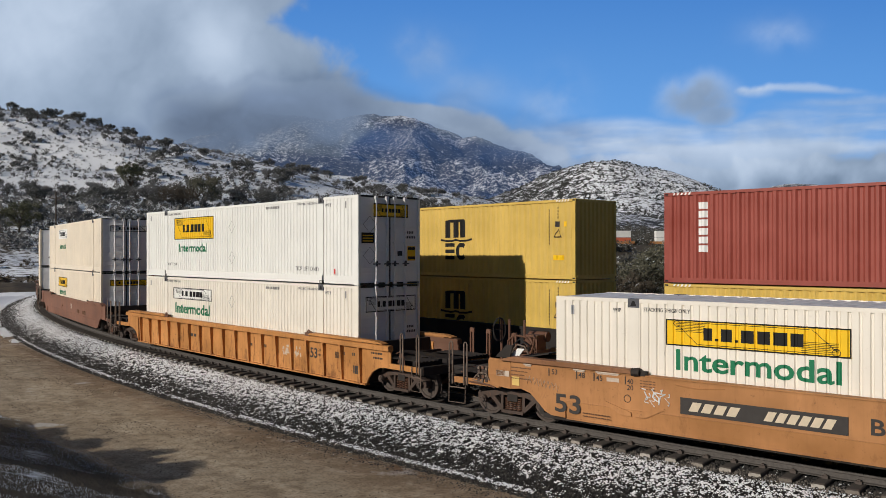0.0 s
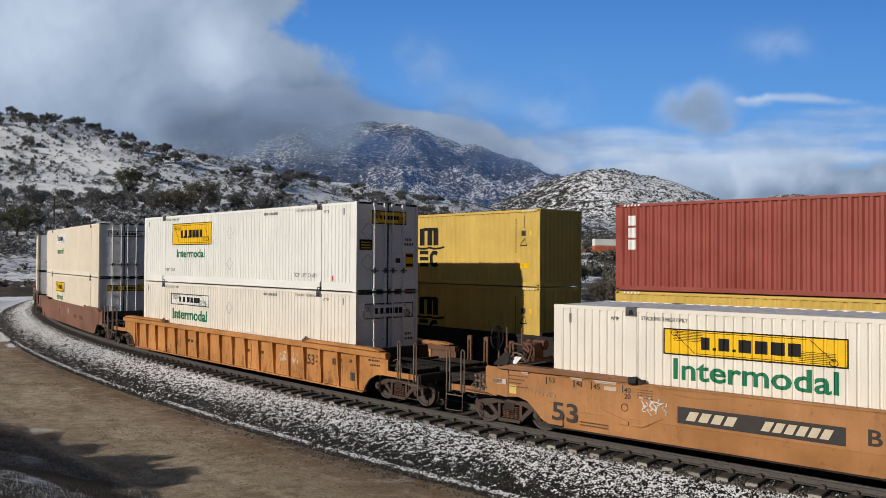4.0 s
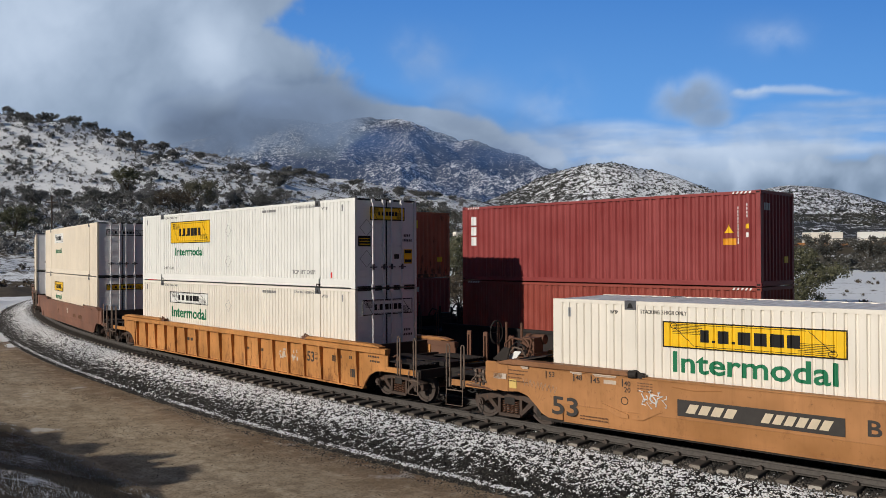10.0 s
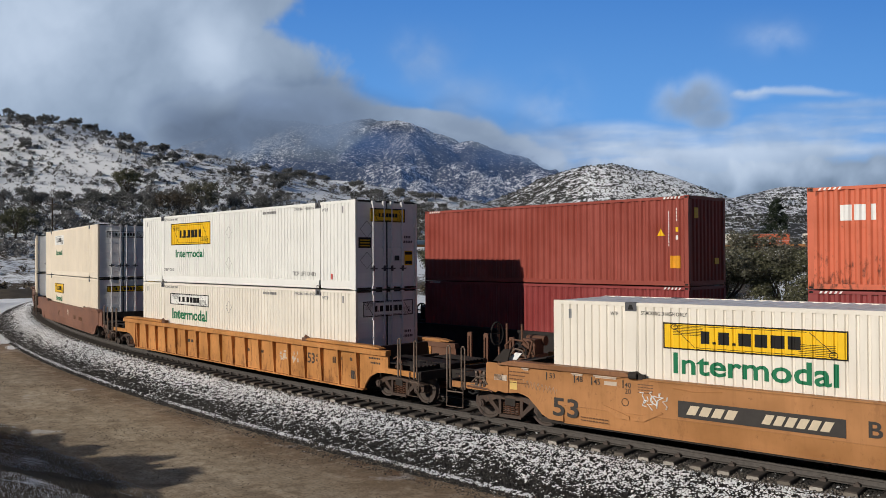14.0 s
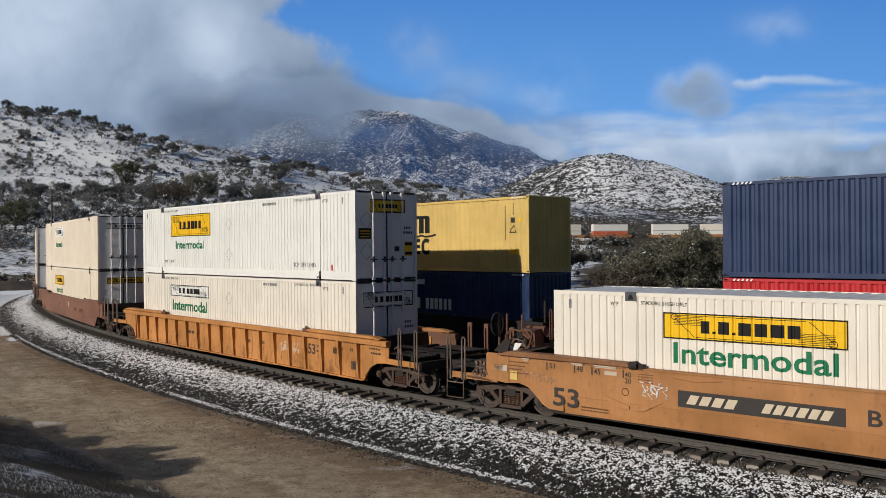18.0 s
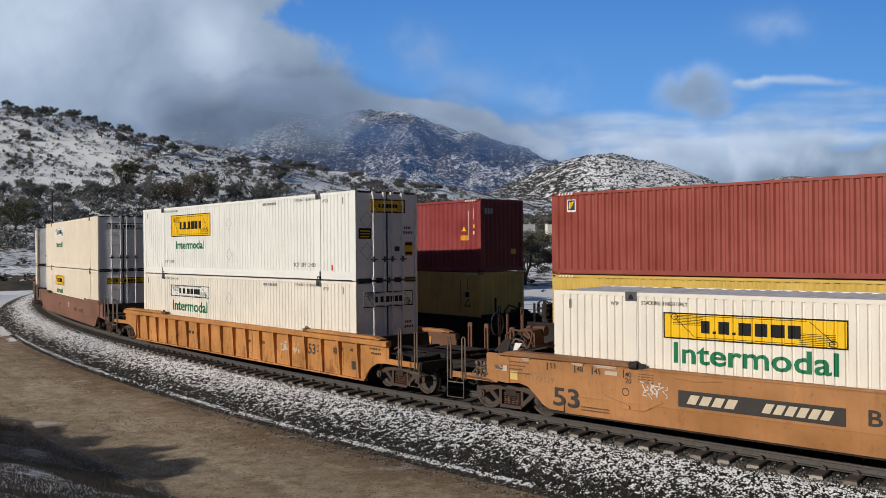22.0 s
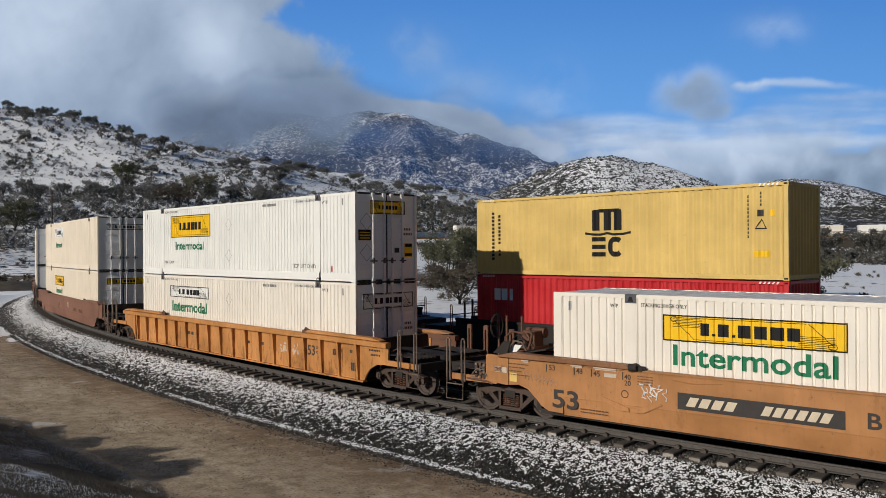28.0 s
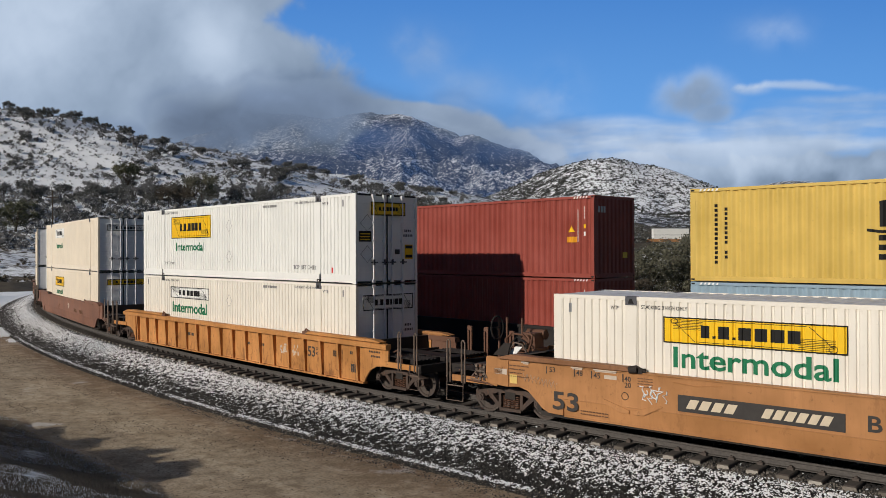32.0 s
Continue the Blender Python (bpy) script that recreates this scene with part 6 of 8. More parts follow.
def sheet(name, label, dist, az, el, fields):
    a, e = np.meshgrid(np.radians(az), np.radians(el))
    # flat chart of the sky: x to the right, y down, in units in which one radian ahead is 1445
    cx, cy = 784 + 1445 * np.tan(a), 455 - 1445 * np.tan(e) / np.cos(a)
    rgb, alpha = fields(cx, cy)
    p = np.stack([dist * np.sin(a) * np.cos(e), dist * np.cos(a) * np.cos(e), dist * np.sin(e) + EYE[2]], -1).reshape(-1, 3)
    n, m = a.shape
    i, j = np.meshgrid(np.arange(n - 1), np.arange(m - 1), indexing="ij")
    q = np.stack([i * m + j, i * m + j + 1, (i + 1) * m + j + 1, (i + 1) * m + j], -1).reshape(-1, 4)
    me = bpy.data.meshes.new(name)
    me.from_pydata(p.tolist(), [], q.tolist())
    col = me.color_attributes.new("cloud", "FLOAT_COLOR", "POINT")
    col.data.foreach_set("color", np.concatenate([rgb, alpha[..., None]], -1).ravel())
    me.polygons.foreach_set("use_smooth", np.ones(len(q), bool))
    me.materials.append(cloud_material(name + "_vapour"))
    me.update()
    ob = tagged(new(name, me), label, "clouds", "", "structure")
    return ob


def tint(base, k):
    return np.stack([base[c] * k for c in range(3)], -1)


def high_clouds(x, y):
    warp = (waves(x, y, 170, 4, 41) - 0.5) * 150
    n1 = waves(x + warp, y * 1.25 + warp, 260, 6, 42)
    n2 = waves(x + 0.5 * warp, y + 0.5 * warp, 90, 6, 43)
    n3 = waves(x + 0.4 * warp, y + 0.3 * warp, 36, 5, 46)
    lines = waves(x * 0.4 + 0.3 * warp, y * 2.6 + 0.25 * warp, 130, 6, 44)
    # the grey mass over the hill
    edge = np.interp(y, [-400, 0, 25, 45, 70, 95, 130, 160, 185, 205, 240, 275, 320], [650, 580, 545, 512, 545, 585, 625, 650, 690, 800, 930, 990, 1010])
    mass = smooth_step(-26, 36, edge - x + (n1 - 0.5) * 100 + (n2 - 0.5) * 110 + (n3 - 0.5) * 60)
    # long thin bands to the side of it, and a grey floor of cloud below them
    top = np.interp(x, [860, 960, 1100, 1170, 1280, 1340, 1420, 1568], [235, 222, 212, 212, 215, 194, 186, 178]) + (n2 - 0.5) * 22
    bands = smooth_step(-4, 22, y - top) * smooth_step(820, 960, x) * np.clip(0.30 + 2.6 * (lines - 0.40) + 0.5 * (n2 - 0.5) + 0.3 * smooth_step(1280, 1420, x), 0.05, 0.9)
    floor_line = np.interp(x, [860, 1000, 1090, 1200, 1300, 1420, 1568], [292, 284, 272, 286, 290, 274, 258])
    low = smooth_step(-14, 26, y - floor_line + (n2 - 0.5) * 62 + (n3 - 0.5) * 30) * smooth_step(840, 980, x)
    arc = 6 * np.cos((x - 1400) / 62)
    streak = 0.6 * smooth_step(0.1, 1.0, blob(x, y + arc + 10 * (n3 - 0.5), 1412, 169, 112, 8) * (0.3 + 1.0 * lines + 0.3 * n3)) + 0.6 * smooth_step(0.1, 1.0, blob(x, y + 8 * (n3 - 0.5), 1318, 172, 46, 12) * (0.1 + 1.3 * n3))
    streak = np.maximum(streak, 0.7 * smooth_step(0.1, 1.0, blob(x, y - 0.05 * (1500 - x) + 12 * (n3 - 0.5), 1500, 190, 170, 14) * (0.2 + 1.2 * lines)))
    wob = (n2 - 0.5) * 60
    puff = smooth_step(0.1, 1.0, blob(x + wob, y + 0.7 * wob, 1238, 190, 72, 42) * (0.2 + 0.9 * n2 + 0.7 * n3))
    puff = np.maximum(puff, 0.9 * smooth_step(0.12, 1.0, blob(x + wob, y + wob, 1270, 222, 46, 30) * (0.2 + 0.9 * n2 + 0.7 * n3)))
    ragged = np.clip(2.4 * (0.6 * n2 + 0.4 * n3) - 0.72, 0, 1)
    wisp = 0.6 * ragged * (0.75 * blob(x, y, 1378, 68, 52, 26) + 0.8 * blob(x + 1.5 * wob, y, 765, 105, 42, 44) + 0.7 * blob(x + wob, y, 985, 195, 42, 55) + 0.6 * blob(x, y, 830, 165, 70, 34))
    alpha = np.clip(np.maximum.reduce([mass * 0.98, bands, low * 0.96, streak, puff * 0.85, wisp]), 0, 1)
    bright = 0.41 + 0.16 * (n1 - 0.5) + 0.15 * blob(x, y, 375, 75, 62, 62) - 0.07 * blob(x, y, 275, 95, 50, 70) + 0.15 * (n2 - 0.5) + 0.06 * (n3 - 0.5)
    bright = bright - 0.09 * blob(x, y, 520, 225, 300, 70) - 0.05 * blob(x, y, 100, 190, 220, 60) + 0.17 * blob(x, y, 30, 40, 200, 130) - 0.06 * blob(x, y, 560, 150, 110, 60)
    side_light = 0.57 + 0.40 * (lines - 0.5) + 0.18 * (n3 - 0.5)
    side_light = side_light * (1 - low) + low * (0.45 + 0.36 * (n2 - 0.5) + 0.16 * (n3 - 0.5) - 0.10 * smooth_step(300, 340, y) - 0.08 * smooth_step(1330, 1480, x) + 0.12 * blob(x, y, 1110, 284, 90, 14))
    right = smooth_step(850, 1000, x)
    bright = bright * (1 - right) + right * side_light
    bright = bright * (1 - puff) + puff * (0.335 + 0.1 * (n3 - 0.5))
    bright = np.clip(np.maximum(bright, streak * 0.66), 0.12, 0.9)
    warm = np.clip((bright - 0.2) / 0.5, 0, 1)[..., None]
    rgb = bright[..., None] * ((1 - warm) * np.array([0.76, 0.95, 1.26]) + warm * np.array([0.95, 1.0, 1.12]))
    # open sky: deep blue above, paler towards the horizon
    k = smooth_step(-250, 420, y)[..., None]
    blue = (1 - k) * np.array([0.034, 0.15, 0.465]) + k * np.array([0.155, 0.37, 0.72])
    rgb = 1.58 * np.array([0.915, 1.0, 1.06]) * (rgb * alpha[..., None] + blue * (1 - alpha[..., None]))
    side = smooth_step(2200, 1750, np.abs(x - 784)) * smooth_step(-900, -500, y)
    return rgb, side


def low_clouds(x, y):
    warp = (waves(x, y, 90, 4, 51) - 0.5) * 70
    n = waves(x + warp, y * 1.5 + warp, 120, 6, 52)
    mass = smooth_step(-34, 56, np.interp(x, [150, 360, 420, 470, 520, 560, 590, 620, 660, 760, 820, 900, 960, 1010, 1060, 1150, 1300], [330, 312, 304, 280, 268, 272, 274, 236, 208, 214, 240, 262, 292, 300, 288, 288, 284]) - y + (n - 0.5) * 110)
    mass = mass * smooth_step(220, 320, x) * smooth_step(1330, 1120, x) * smooth_step(-45, 30, y - np.interp(x, [200, 600, 720, 800, 900, 1000, 1150, 1300], [180, 165, 190, 208, 232, 262, 285, 290]) + (n - 0.5) * 60)
    # thin self-glowing blue film that paints distance haze over the slopes
    haze_veil = 0.38 * smooth_step(205, 245, y) * smooth_step(1120, 980, x)
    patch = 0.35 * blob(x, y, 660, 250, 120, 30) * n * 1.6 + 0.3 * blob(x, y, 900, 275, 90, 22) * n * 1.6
    # shreds that cling to the ridge line
    line = np.interp(x, [600, 645, 700, 764, 800, 850, 900, 950, 1000, 1060], [210, 206, 208, 228, 238, 247, 262, 284, 298, 292])
    shred = np.clip(1.25 * n + 0.9 * (waves(x, y, 42, 5, 53) - 0.5) - 0.22, 0, 1)
    cling = 0.85 * np.exp(-((y - line) / (17 + 8 * n)) ** 2) * shred * smooth_step(600, 660, x) * smooth_step(1110, 1010, x)
    mass = np.maximum(mass, cling)
    mass = np.maximum(mass, 0.85 * smooth_step(0.1, 0.9, blob(x, y, 605, 205, 50, 34) * (0.4 + 1.2 * n)))
    alpha = np.clip(np.maximum(mass * (0.985 - 0.085 * smooth_step(440, 600, x) - 0.2 * smooth_step(640, 760, x)), haze_veil + patch), 0, 0.985)
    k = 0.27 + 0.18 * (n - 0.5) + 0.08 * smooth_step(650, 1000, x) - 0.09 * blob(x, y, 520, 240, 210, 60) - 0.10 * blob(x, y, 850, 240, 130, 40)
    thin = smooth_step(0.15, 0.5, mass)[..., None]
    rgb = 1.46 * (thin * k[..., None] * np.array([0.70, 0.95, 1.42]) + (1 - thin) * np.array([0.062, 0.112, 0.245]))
    return rgb, alpha


sheet("sky_backdrop", "broken grey and white clouds across a blue sky", 4600, np.concatenate([np.arange(-56, -31, 0.5), np.arange(-31, 31.01, 0.1), np.arange(31.5, 56.1, 0.5)]), np.concatenate([np.arange(-3, 19.5, 0.1), np.arange(19.5, 44, 0.5)]), high_clouds)
sheet("low_cloud_bank", "grey mist hanging across the mountain top, with painted blue haze below", 1830, np.arange(-26, 26.01, 0.12), np.arange(-1, 16, 0.12), low_clouds)


# ---- ballast stones, ties ----
def stones(name, label, where, count, s0, s1, y0, y1, level, size, seed, material, bias=1.0, heaps=False):
    """Many small angular stones lying on a bed."""
    rng = np.random.RandomState(seed)
    u = rng.rand(count) ** bias
    s = s0 + (s1 - s0) * u
    y = y0 + (y1 - y0) * rng.rand(count)
    if heaps:
        n = waves(s * 1.0, y * 1.6, 2.2, 4, seed + 1)
        keep = (n > 0.56) | (rng.rand(count) < 0.10) | (y > -4.9 + 1.2 * n) if material is PEBBLE else n + 0.15 * rng.rand(count) > 0.5
        s, y = s[keep], y[keep]
        count = len(s)
    z = level(y)
    hub, radius, origin = where
    ang = s / origin - radians(142)
    r = radius - y
    cx, cy = hub.x + r * np.cos(ang), hub.y + r * np.sin(ang)
    base = np.array([(1, 0, 0), (-0.3, 0.95, 0.1), (-0.5, -0.85, 0), (0.35, 0.2, 0.75), (-0.35, -0.1, 0.7), (0, 0, -0.6)])
    tris = np.array([(0, 1, 3), (1, 4, 3), (1, 2, 4), (2, 0, 3), (2, 3, 4), (1, 0, 5), (2, 1, 5), (0, 2, 5)])
    k = size * (0.55 + 0.9 * rng.rand(count, 1, 1))
    v = base[None] * k * (0.7 + 0.6 * rng.rand(count, 6, 3))
    t = rng.rand(count) * 6.283
    c, sn = np.cos(t)[:, None], np.sin(t)[:, None]
    x2, y2 = v[..., 0] * c - v[..., 1] * sn, v[..., 0] * sn + v[..., 1] * c
    tilt = (rng.rand(count, 1) - 0.5) * 1.2
    z2 = v[..., 2] + x2 * tilt
    p = np.stack([x2 + cx[:, None], y2 + cy[:, None], z2 + z[:, None] + 0.2 * size], -1).reshape(-1, 3)
    f = (tris[None] + (np.arange(count) * 6)[:, None, None]).reshape(-1, 3)
    me = bpy.data.meshes.new(name)
    me.vertices.add(len(p))
    me.vertices.foreach_set("co", p.ravel())
    me.loops.add(f.size)
    me.loops.foreach_set("vertex_index", f.ravel())
    me.polygons.add(len(f))
    me.polygons.foreach_set("loop_start", np.arange(0, f.size, 3))
    me.materials.append(material)
    share = np.interp(y + (rng.rand(count) - 0.5) * 0.4, [-4.7, -4.2, -3.85, -3.6, -3.3, -2.9, -2.4, -1.8, -1.5, -1.3, 2.0], [0.06, 0.10, 0.18, 0.22, 0.27, 0.42, 0.61, 0.68, 0.5, 0.14, 0.06])
    share = share + 0.07 * smooth_step(10, 24, s) * smooth_step(-4.3, -3.6, y) * smooth_step(-2.2, -2.9, y)
    layer = me.attributes.new("snow", "FLOAT", "POINT")
    layer.data.foreach_set("value", np.repeat(share, 6))
    me.update(calc_edges=True)
    return tagged(new(name, me), label, "stones", "", "stuff")


def bed_level(y):
    return np.interp(y, [p[0] for p in BED], [p[1] for p in BED])


NEAR_BED = (HUB, NEAR_R, 177.3)
stones("ballast_stones", "angular grey ballast stones dusted with snow", NEAR_BED, 66000, 12, 46, -4.05, -0.5, bed_level, 0.036, 61, BALLAST)
stones("ballast_stones", "angular grey ballast stones dusted with snow", NEAR_BED, 46000, -34, 14, -4.0, -0.9, bed_level, 0.05, 62, BALLAST)
stones("ballast_stones", "angular grey ballast stones on the far stretch of the curve", NEAR_BED, 16000, -80, -33, -4.1, -1.2, bed_level, 0.075, 59, BALLAST)
stones("ballast_stones", "angular grey ballast stones between the rails", NEAR_BED, 9000, -8, 44, -0.7, 1.6, bed_level, 0.036, 63, BALLAST)
stones("ballast_stones", "angular grey ballast stones between the ties", NEAR_BED, 12000, 2, 46, -1.5, -0.84, lambda y: np.full_like(y, -0.285), 0.033, 65, TIE_GRAVEL)
stones("snow_ridge", "thin broken line of snow along the tie ends", NEAR_BED, 3600, 6, 44, -1.48, -1.38, lambda y: np.full_like(y, -0.275), 0.018, 58, SNOW, 1.0, True)
stones("gravel", "fine brown-grey gravel spilled from the ballast foot", NEAR_BED, 15000, 12, 40, -4.7, -3.75, bed_level, 0.022, 69, GRIT, 1.0)
stones("ballast_stones", "stray ballast stones at the foot of the slope", NEAR_BED, 3600, 15, 40, -4.5, -3.85, bed_level, 0.03, 70, BALLAST, 1.0)
stones("gravel", "loose dark pebbles scattered on the dirt road", NEAR_BED, 28000, -30, 34, -10.5, -3.9, lambda y: np.full_like(y, -0.852), 0.019, 64, PEBBLE, 1.0, True)


stones("snow_ridge", "thin broken line of snow along the ballast foot", NEAR_BED, 8000, -2, 30, -3.86, -3.72, lambda y: bed_level(y) + 0.012, 0.022, 66, SNOW, 1.0, True)
stones("snow_ridge", "crust of snow along the ballast foot", NEAR_BED, 4200, -12, 8, -3.86, -3.74, lambda y: bed_level(y) + 0.012, 0.03, 67, SNOW, 0.9)
stones("snow_ridge", "wide ragged crust of snow along the ballast foot", NEAR_BED, 6400, -70, -8, -4.5, -3.8, lambda y: np.full_like(y, -0.84), 0.065, 68, SNOW, 0.8, True)


def tie_mesh():
    """A concrete tie: sloped sides, bevelled ends and shallow seats under the rails."""
    half = 1.34
    ends = [(-half, 0.9), (-half + 0.05, 1.0), (-0.5, 1.0), (-0.3, 0.9), (0.3, 0.9), (0.5, 1.0), (half - 0.05, 1.0), (half, 0.9)]
    g = Geo()
    for y, k in ends:
        g.v += [(-0.145, y, -0.22), (0.145, y, -0.22), (0.125, y, -0.02 - 0.2 * (1 - k)), (0.105, y, -0.2 * (1 - k)), (-0.105, y, -0.2 * (1 - k)), (-0.125, y, -0.02 - 0.2 * (1 - k))]
    for i in range(len(ends) - 1):
        for j in range(6):
            g.f.append((i * 6 + j, i * 6 + (j + 1) % 6, i * 6 + 6 + (j + 1) % 6, i * 6 + 6 + j))
    g.f += [tuple(range(5, -1, -1)), tuple(range(42, 48))]
    me = g.mesh("tie", CONCRETE)
    me.materials.append(TIE_END)
    # end faces get the paler concrete, all other faces the darker one
    for p in me.polygons:
        if abs(p.normal.y) > 0.8:
            p.material_index = 1
    return me


bed = bpy.data.objects["ballast_bed_near"]
tie = tie_mesh()
clip = Geo().box(-0.07, 0.07, 0.065, 0.13, 0.0, 0.04).box(-0.06, 0.06, -0.15, -0.065, 0.0, 0.055).box(-0.03, 0.03, -0.13, -0.08, 0.055, 0.085).mesh("rail_clip", WHEEL_STEEL)
for k in range(200):
    s = -65.76 + k * 0.61
    t_ob = child("tie", tie, bed, "", on_near(s, 0, -0.175))
    if s > 4:
        child("rail_clip", clip, t_ob, "", pose(0, -0.755, 0.0))
bed = bpy.data.objects["ballast_bed_far"]
for k in range(60):
    child("tie", tie, bed, "", on_far(-2 + k * 0.61, 0, -0.175 + 0.07))


# ---- standing train ----
M_POSE = pose(-7.36, 32.64, 0, 0, 0, -46.83)
R_POSE, L_POSE, L2_POSE = (on_near(s, -0.25, 0) for s in (36.81, -10.27, -34.2))
SIDE = -1.2955


def stand(ob, m, z=0.0):
    ob.matrix_basis = m @ pose(0, 0, z)
    return ob


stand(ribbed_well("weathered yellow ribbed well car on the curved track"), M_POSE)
tan = stand(smooth_well("weathered tan-brown well car with grey numerals", CAR_BROWN), R_POSE)
brake_gear(tan)
tan_marks(tan)
for m in (L_POSE, L2_POSE):
    car = stand(smooth_well("oxide-brown well car on the curved track", CAR_RED), m)
    marks_on(car, -1.502, [("number_block", row_of([0.14] * 4, 0.2, 0.06), SIGN_FAINT, 3.0, 0.95, "dark block of a painted number"), ("number_block", row_of([0.12] * 6, 0.2, 0.05), SIGN_FAINT, 4.6, 0.95, "dark block of a painted number"), ("patch", worn_shape(13), SIGN_FAINT, -2.0, 0.9, "worn paint patch"), ("patch", worn_shape(14), SIGN_PALE, 1.0, 1.1, "worn pale paint patch")])


def doors_signs(c, plated, lower):
    """Signs on the doors that face +x."""
    m = pose(8.085, 0, 0, 0, 0, 90)
    put_banner(c, 0, 2.42 if not lower else 2.3, 1.45 if not lower else 2.1, 0.44 if not lower else 0.5, pose(8.125, 0, 0, 0, 0, 90), SIGN_YELLOW if plated else None)
    child("number_line", once("nr1", lambda: slabs([0.045] * 4, 0.08, 0.03).mesh("number_line", SIGN_STEEL)), c, "unreadable black number", pose(8.07, 0.87, 1.72 if not lower else 1.5, 0, 0, 90))
    child("number_line", once("nr2", lambda: slabs([0.045] * 6, 0.08, 0.03).mesh("number_line", SIGN_STEEL)), c, "unreadable black number", pose(8.07, 0.87, 1.56 if not lower else 1.34, 0, 0, 90))
    if not lower:
        child("notice", once("nt1", lambda: Geo().box(-0.25, 0.25, -0.006, 0, -0.17, 0.17).mesh("notice", SIGN_BLACK)), c, "black notice plate", pose(8.07, -0.92, 1.52, 0, 0, 90))
        for k in range(3):
            child("notice_line", once("nt2", lambda: Geo().box(-0.2, 0.2, -0.004, 0, -0.015, 0.015).mesh("notice_line", SIGN_YELLOW)), c, "pale line of small print", pose(8.079, -0.92, 1.6 - 0.09 * k, 0, 0, 90))
        child("notice", once("nt3", lambda: Geo().box(-0.17, 0.17, -0.006, 0, -0.24, 0.24).mesh("notice", SIGN_YELLOW)), c, "yellow and black warning plate", pose(8.07, 0.92, 1.02, 0, 0, 90))
        for dz in (0.16, -0.15):
            child("notice_bar", once("nt4", lambda: Geo().box(-0.15, 0.15, -0.004, 0, -0.05, 0.05).mesh("notice_bar", SIGN_BLACK)), c, "black bar", pose(8.079, 0.92, 1.02 + dz, 0, 0, 90))
        child("notice", once("nt5", lambda: Geo().box(-0.1, 0.1, -0.006, 0, -0.08, 0.08).mesh("notice", SIGN_GREY)), c, "small grey plate", pose(8.07, 0.42, 1.02, 0, 0, 90))
        for z in (1.95, 0.95):
            child("placard_frame", once("dia", lambda: diamond(0.28).mesh("placard_frame", SIGN_SOFT)), c, "empty placard diamond", pose(8.07, -0.83, z, 0, 0, 90))


def diamond(r, t=0.012, depth=0.005):
    g = Geo()
    pts = [(0, r), (r, 0), (0, -r), (-r, 0)]
    for i in range(4):
        (x0, z0), (x1, z1) = pts[i], pts[(i + 1) % 4]
        k = 1 - t / r * 1.4
        g.prism([(x0, z0), (x1, z1), (x1 * k, z1 * k), (x0 * k, z0 * k)], -depth, 0)
    return g


def side_words(c, small=True):
    items = [("lettering", letters("TOP LIFT ONLY", 0.15, SIGN_SOFT), SIGN_SOFT, 5.18, 0.49, "small grey words"),
             ("lettering", letters("TOP LIFT ONLY", 0.12, SIGN_SOFT), SIGN_SOFT, -5.45, 0.55, "small grey words"),
             ("lettering", letters("WTP", 0.11, SIGN_SOFT), SIGN_SOFT, 6.4, 2.62, ""),
             ("lettering", letters("STACKING 3 HIGH ONLY", 0.085, SIGN_SOFT), SIGN_SOFT, 5.2, 2.72, "small grey words"),
             ("lettering", letters("STACKING 3 HIGH ONLY", 0.09, SIGN_SOFT), SIGN_SOFT, -5.2, 2.72, "small grey words"),
             ("number_line", slabs([0.06] * 10, 0.09, 0.03), SIGN_SOFT, 2.9, 2.68, "unreadable small number"),
             ("red_tab", Geo().box(-0.04, 0.04, -0.006, 0, -0.09, 0.09), SIGN_RED, 6.79, 0.42, "small red tab"),
             ("slot", Geo().box(-0.03, 0.03, -0.006, 0, -0.11, 0.11), SIGN_SOFT, 7.4, 2.6, ""), ("slot", Geo().box(-0.03, 0.03, -0.006, 0, -0.11, 0.11), SIGN_SOFT, -7.6, 2.6, ""),
             ("placard_frame", diamond(0.24), SIGN_GREY2, -0.1, 2.05, "empty placard diamond"), ("placard_frame", diamond(0.24), SIGN_GREY2, -0.1, 0.85, "empty placard diamond")]
    marks_on(c, SIDE, items, ROAD_PRESS)


c = stand(container_53("clean white ribbed domestic container with a yellow sign plate", WHITE, DOOR_GREY, True), M_POSE, 3.276)
put_banner(c, -3.37, 2.08, 3.56, 0.92, pose(0, SIDE, 0), SIGN_YELLOW, press=ROAD_PRESS)
marks_on(c, SIDE, [("lettering", letters("Intermodal", 0.34, SIGN_GREEN, wide=1.26), SIGN_GREEN, -3.45, 1.24, "dark green painted word")], ROAD_PRESS)
side_words(c)
doors_signs(c, True, False)
c = stand(container_53("cream-white ribbed domestic container with faded green lettering", CREAM, DOOR_GREY, True), M_POSE, 0.36)
put_banner(c, -3.5, 2.22, 3.5, 0.48, pose(0, SIDE, 0), None, press=ROAD_PRESS)
marks_on(c, SIDE, [("lettering", letters("Intermodal", 0.44, SIGN_GREEN, wide=1.2), SIGN_GREEN, -3.5, 1.57, "faded dark green painted word")], ROAD_PRESS)
side_words(c)
doors_signs(c, False, True)
c = stand(container_53("cream-white ribbed domestic container with a long yellow sign", CREAM, DOOR_GREY, True), R_POSE, 0.36)
put_banner(c, -3.31, 2.19, 3.82, 0.58, pose(0, SIDE, 0), SIGN_YELLOW, press=ROAD_PRESS)
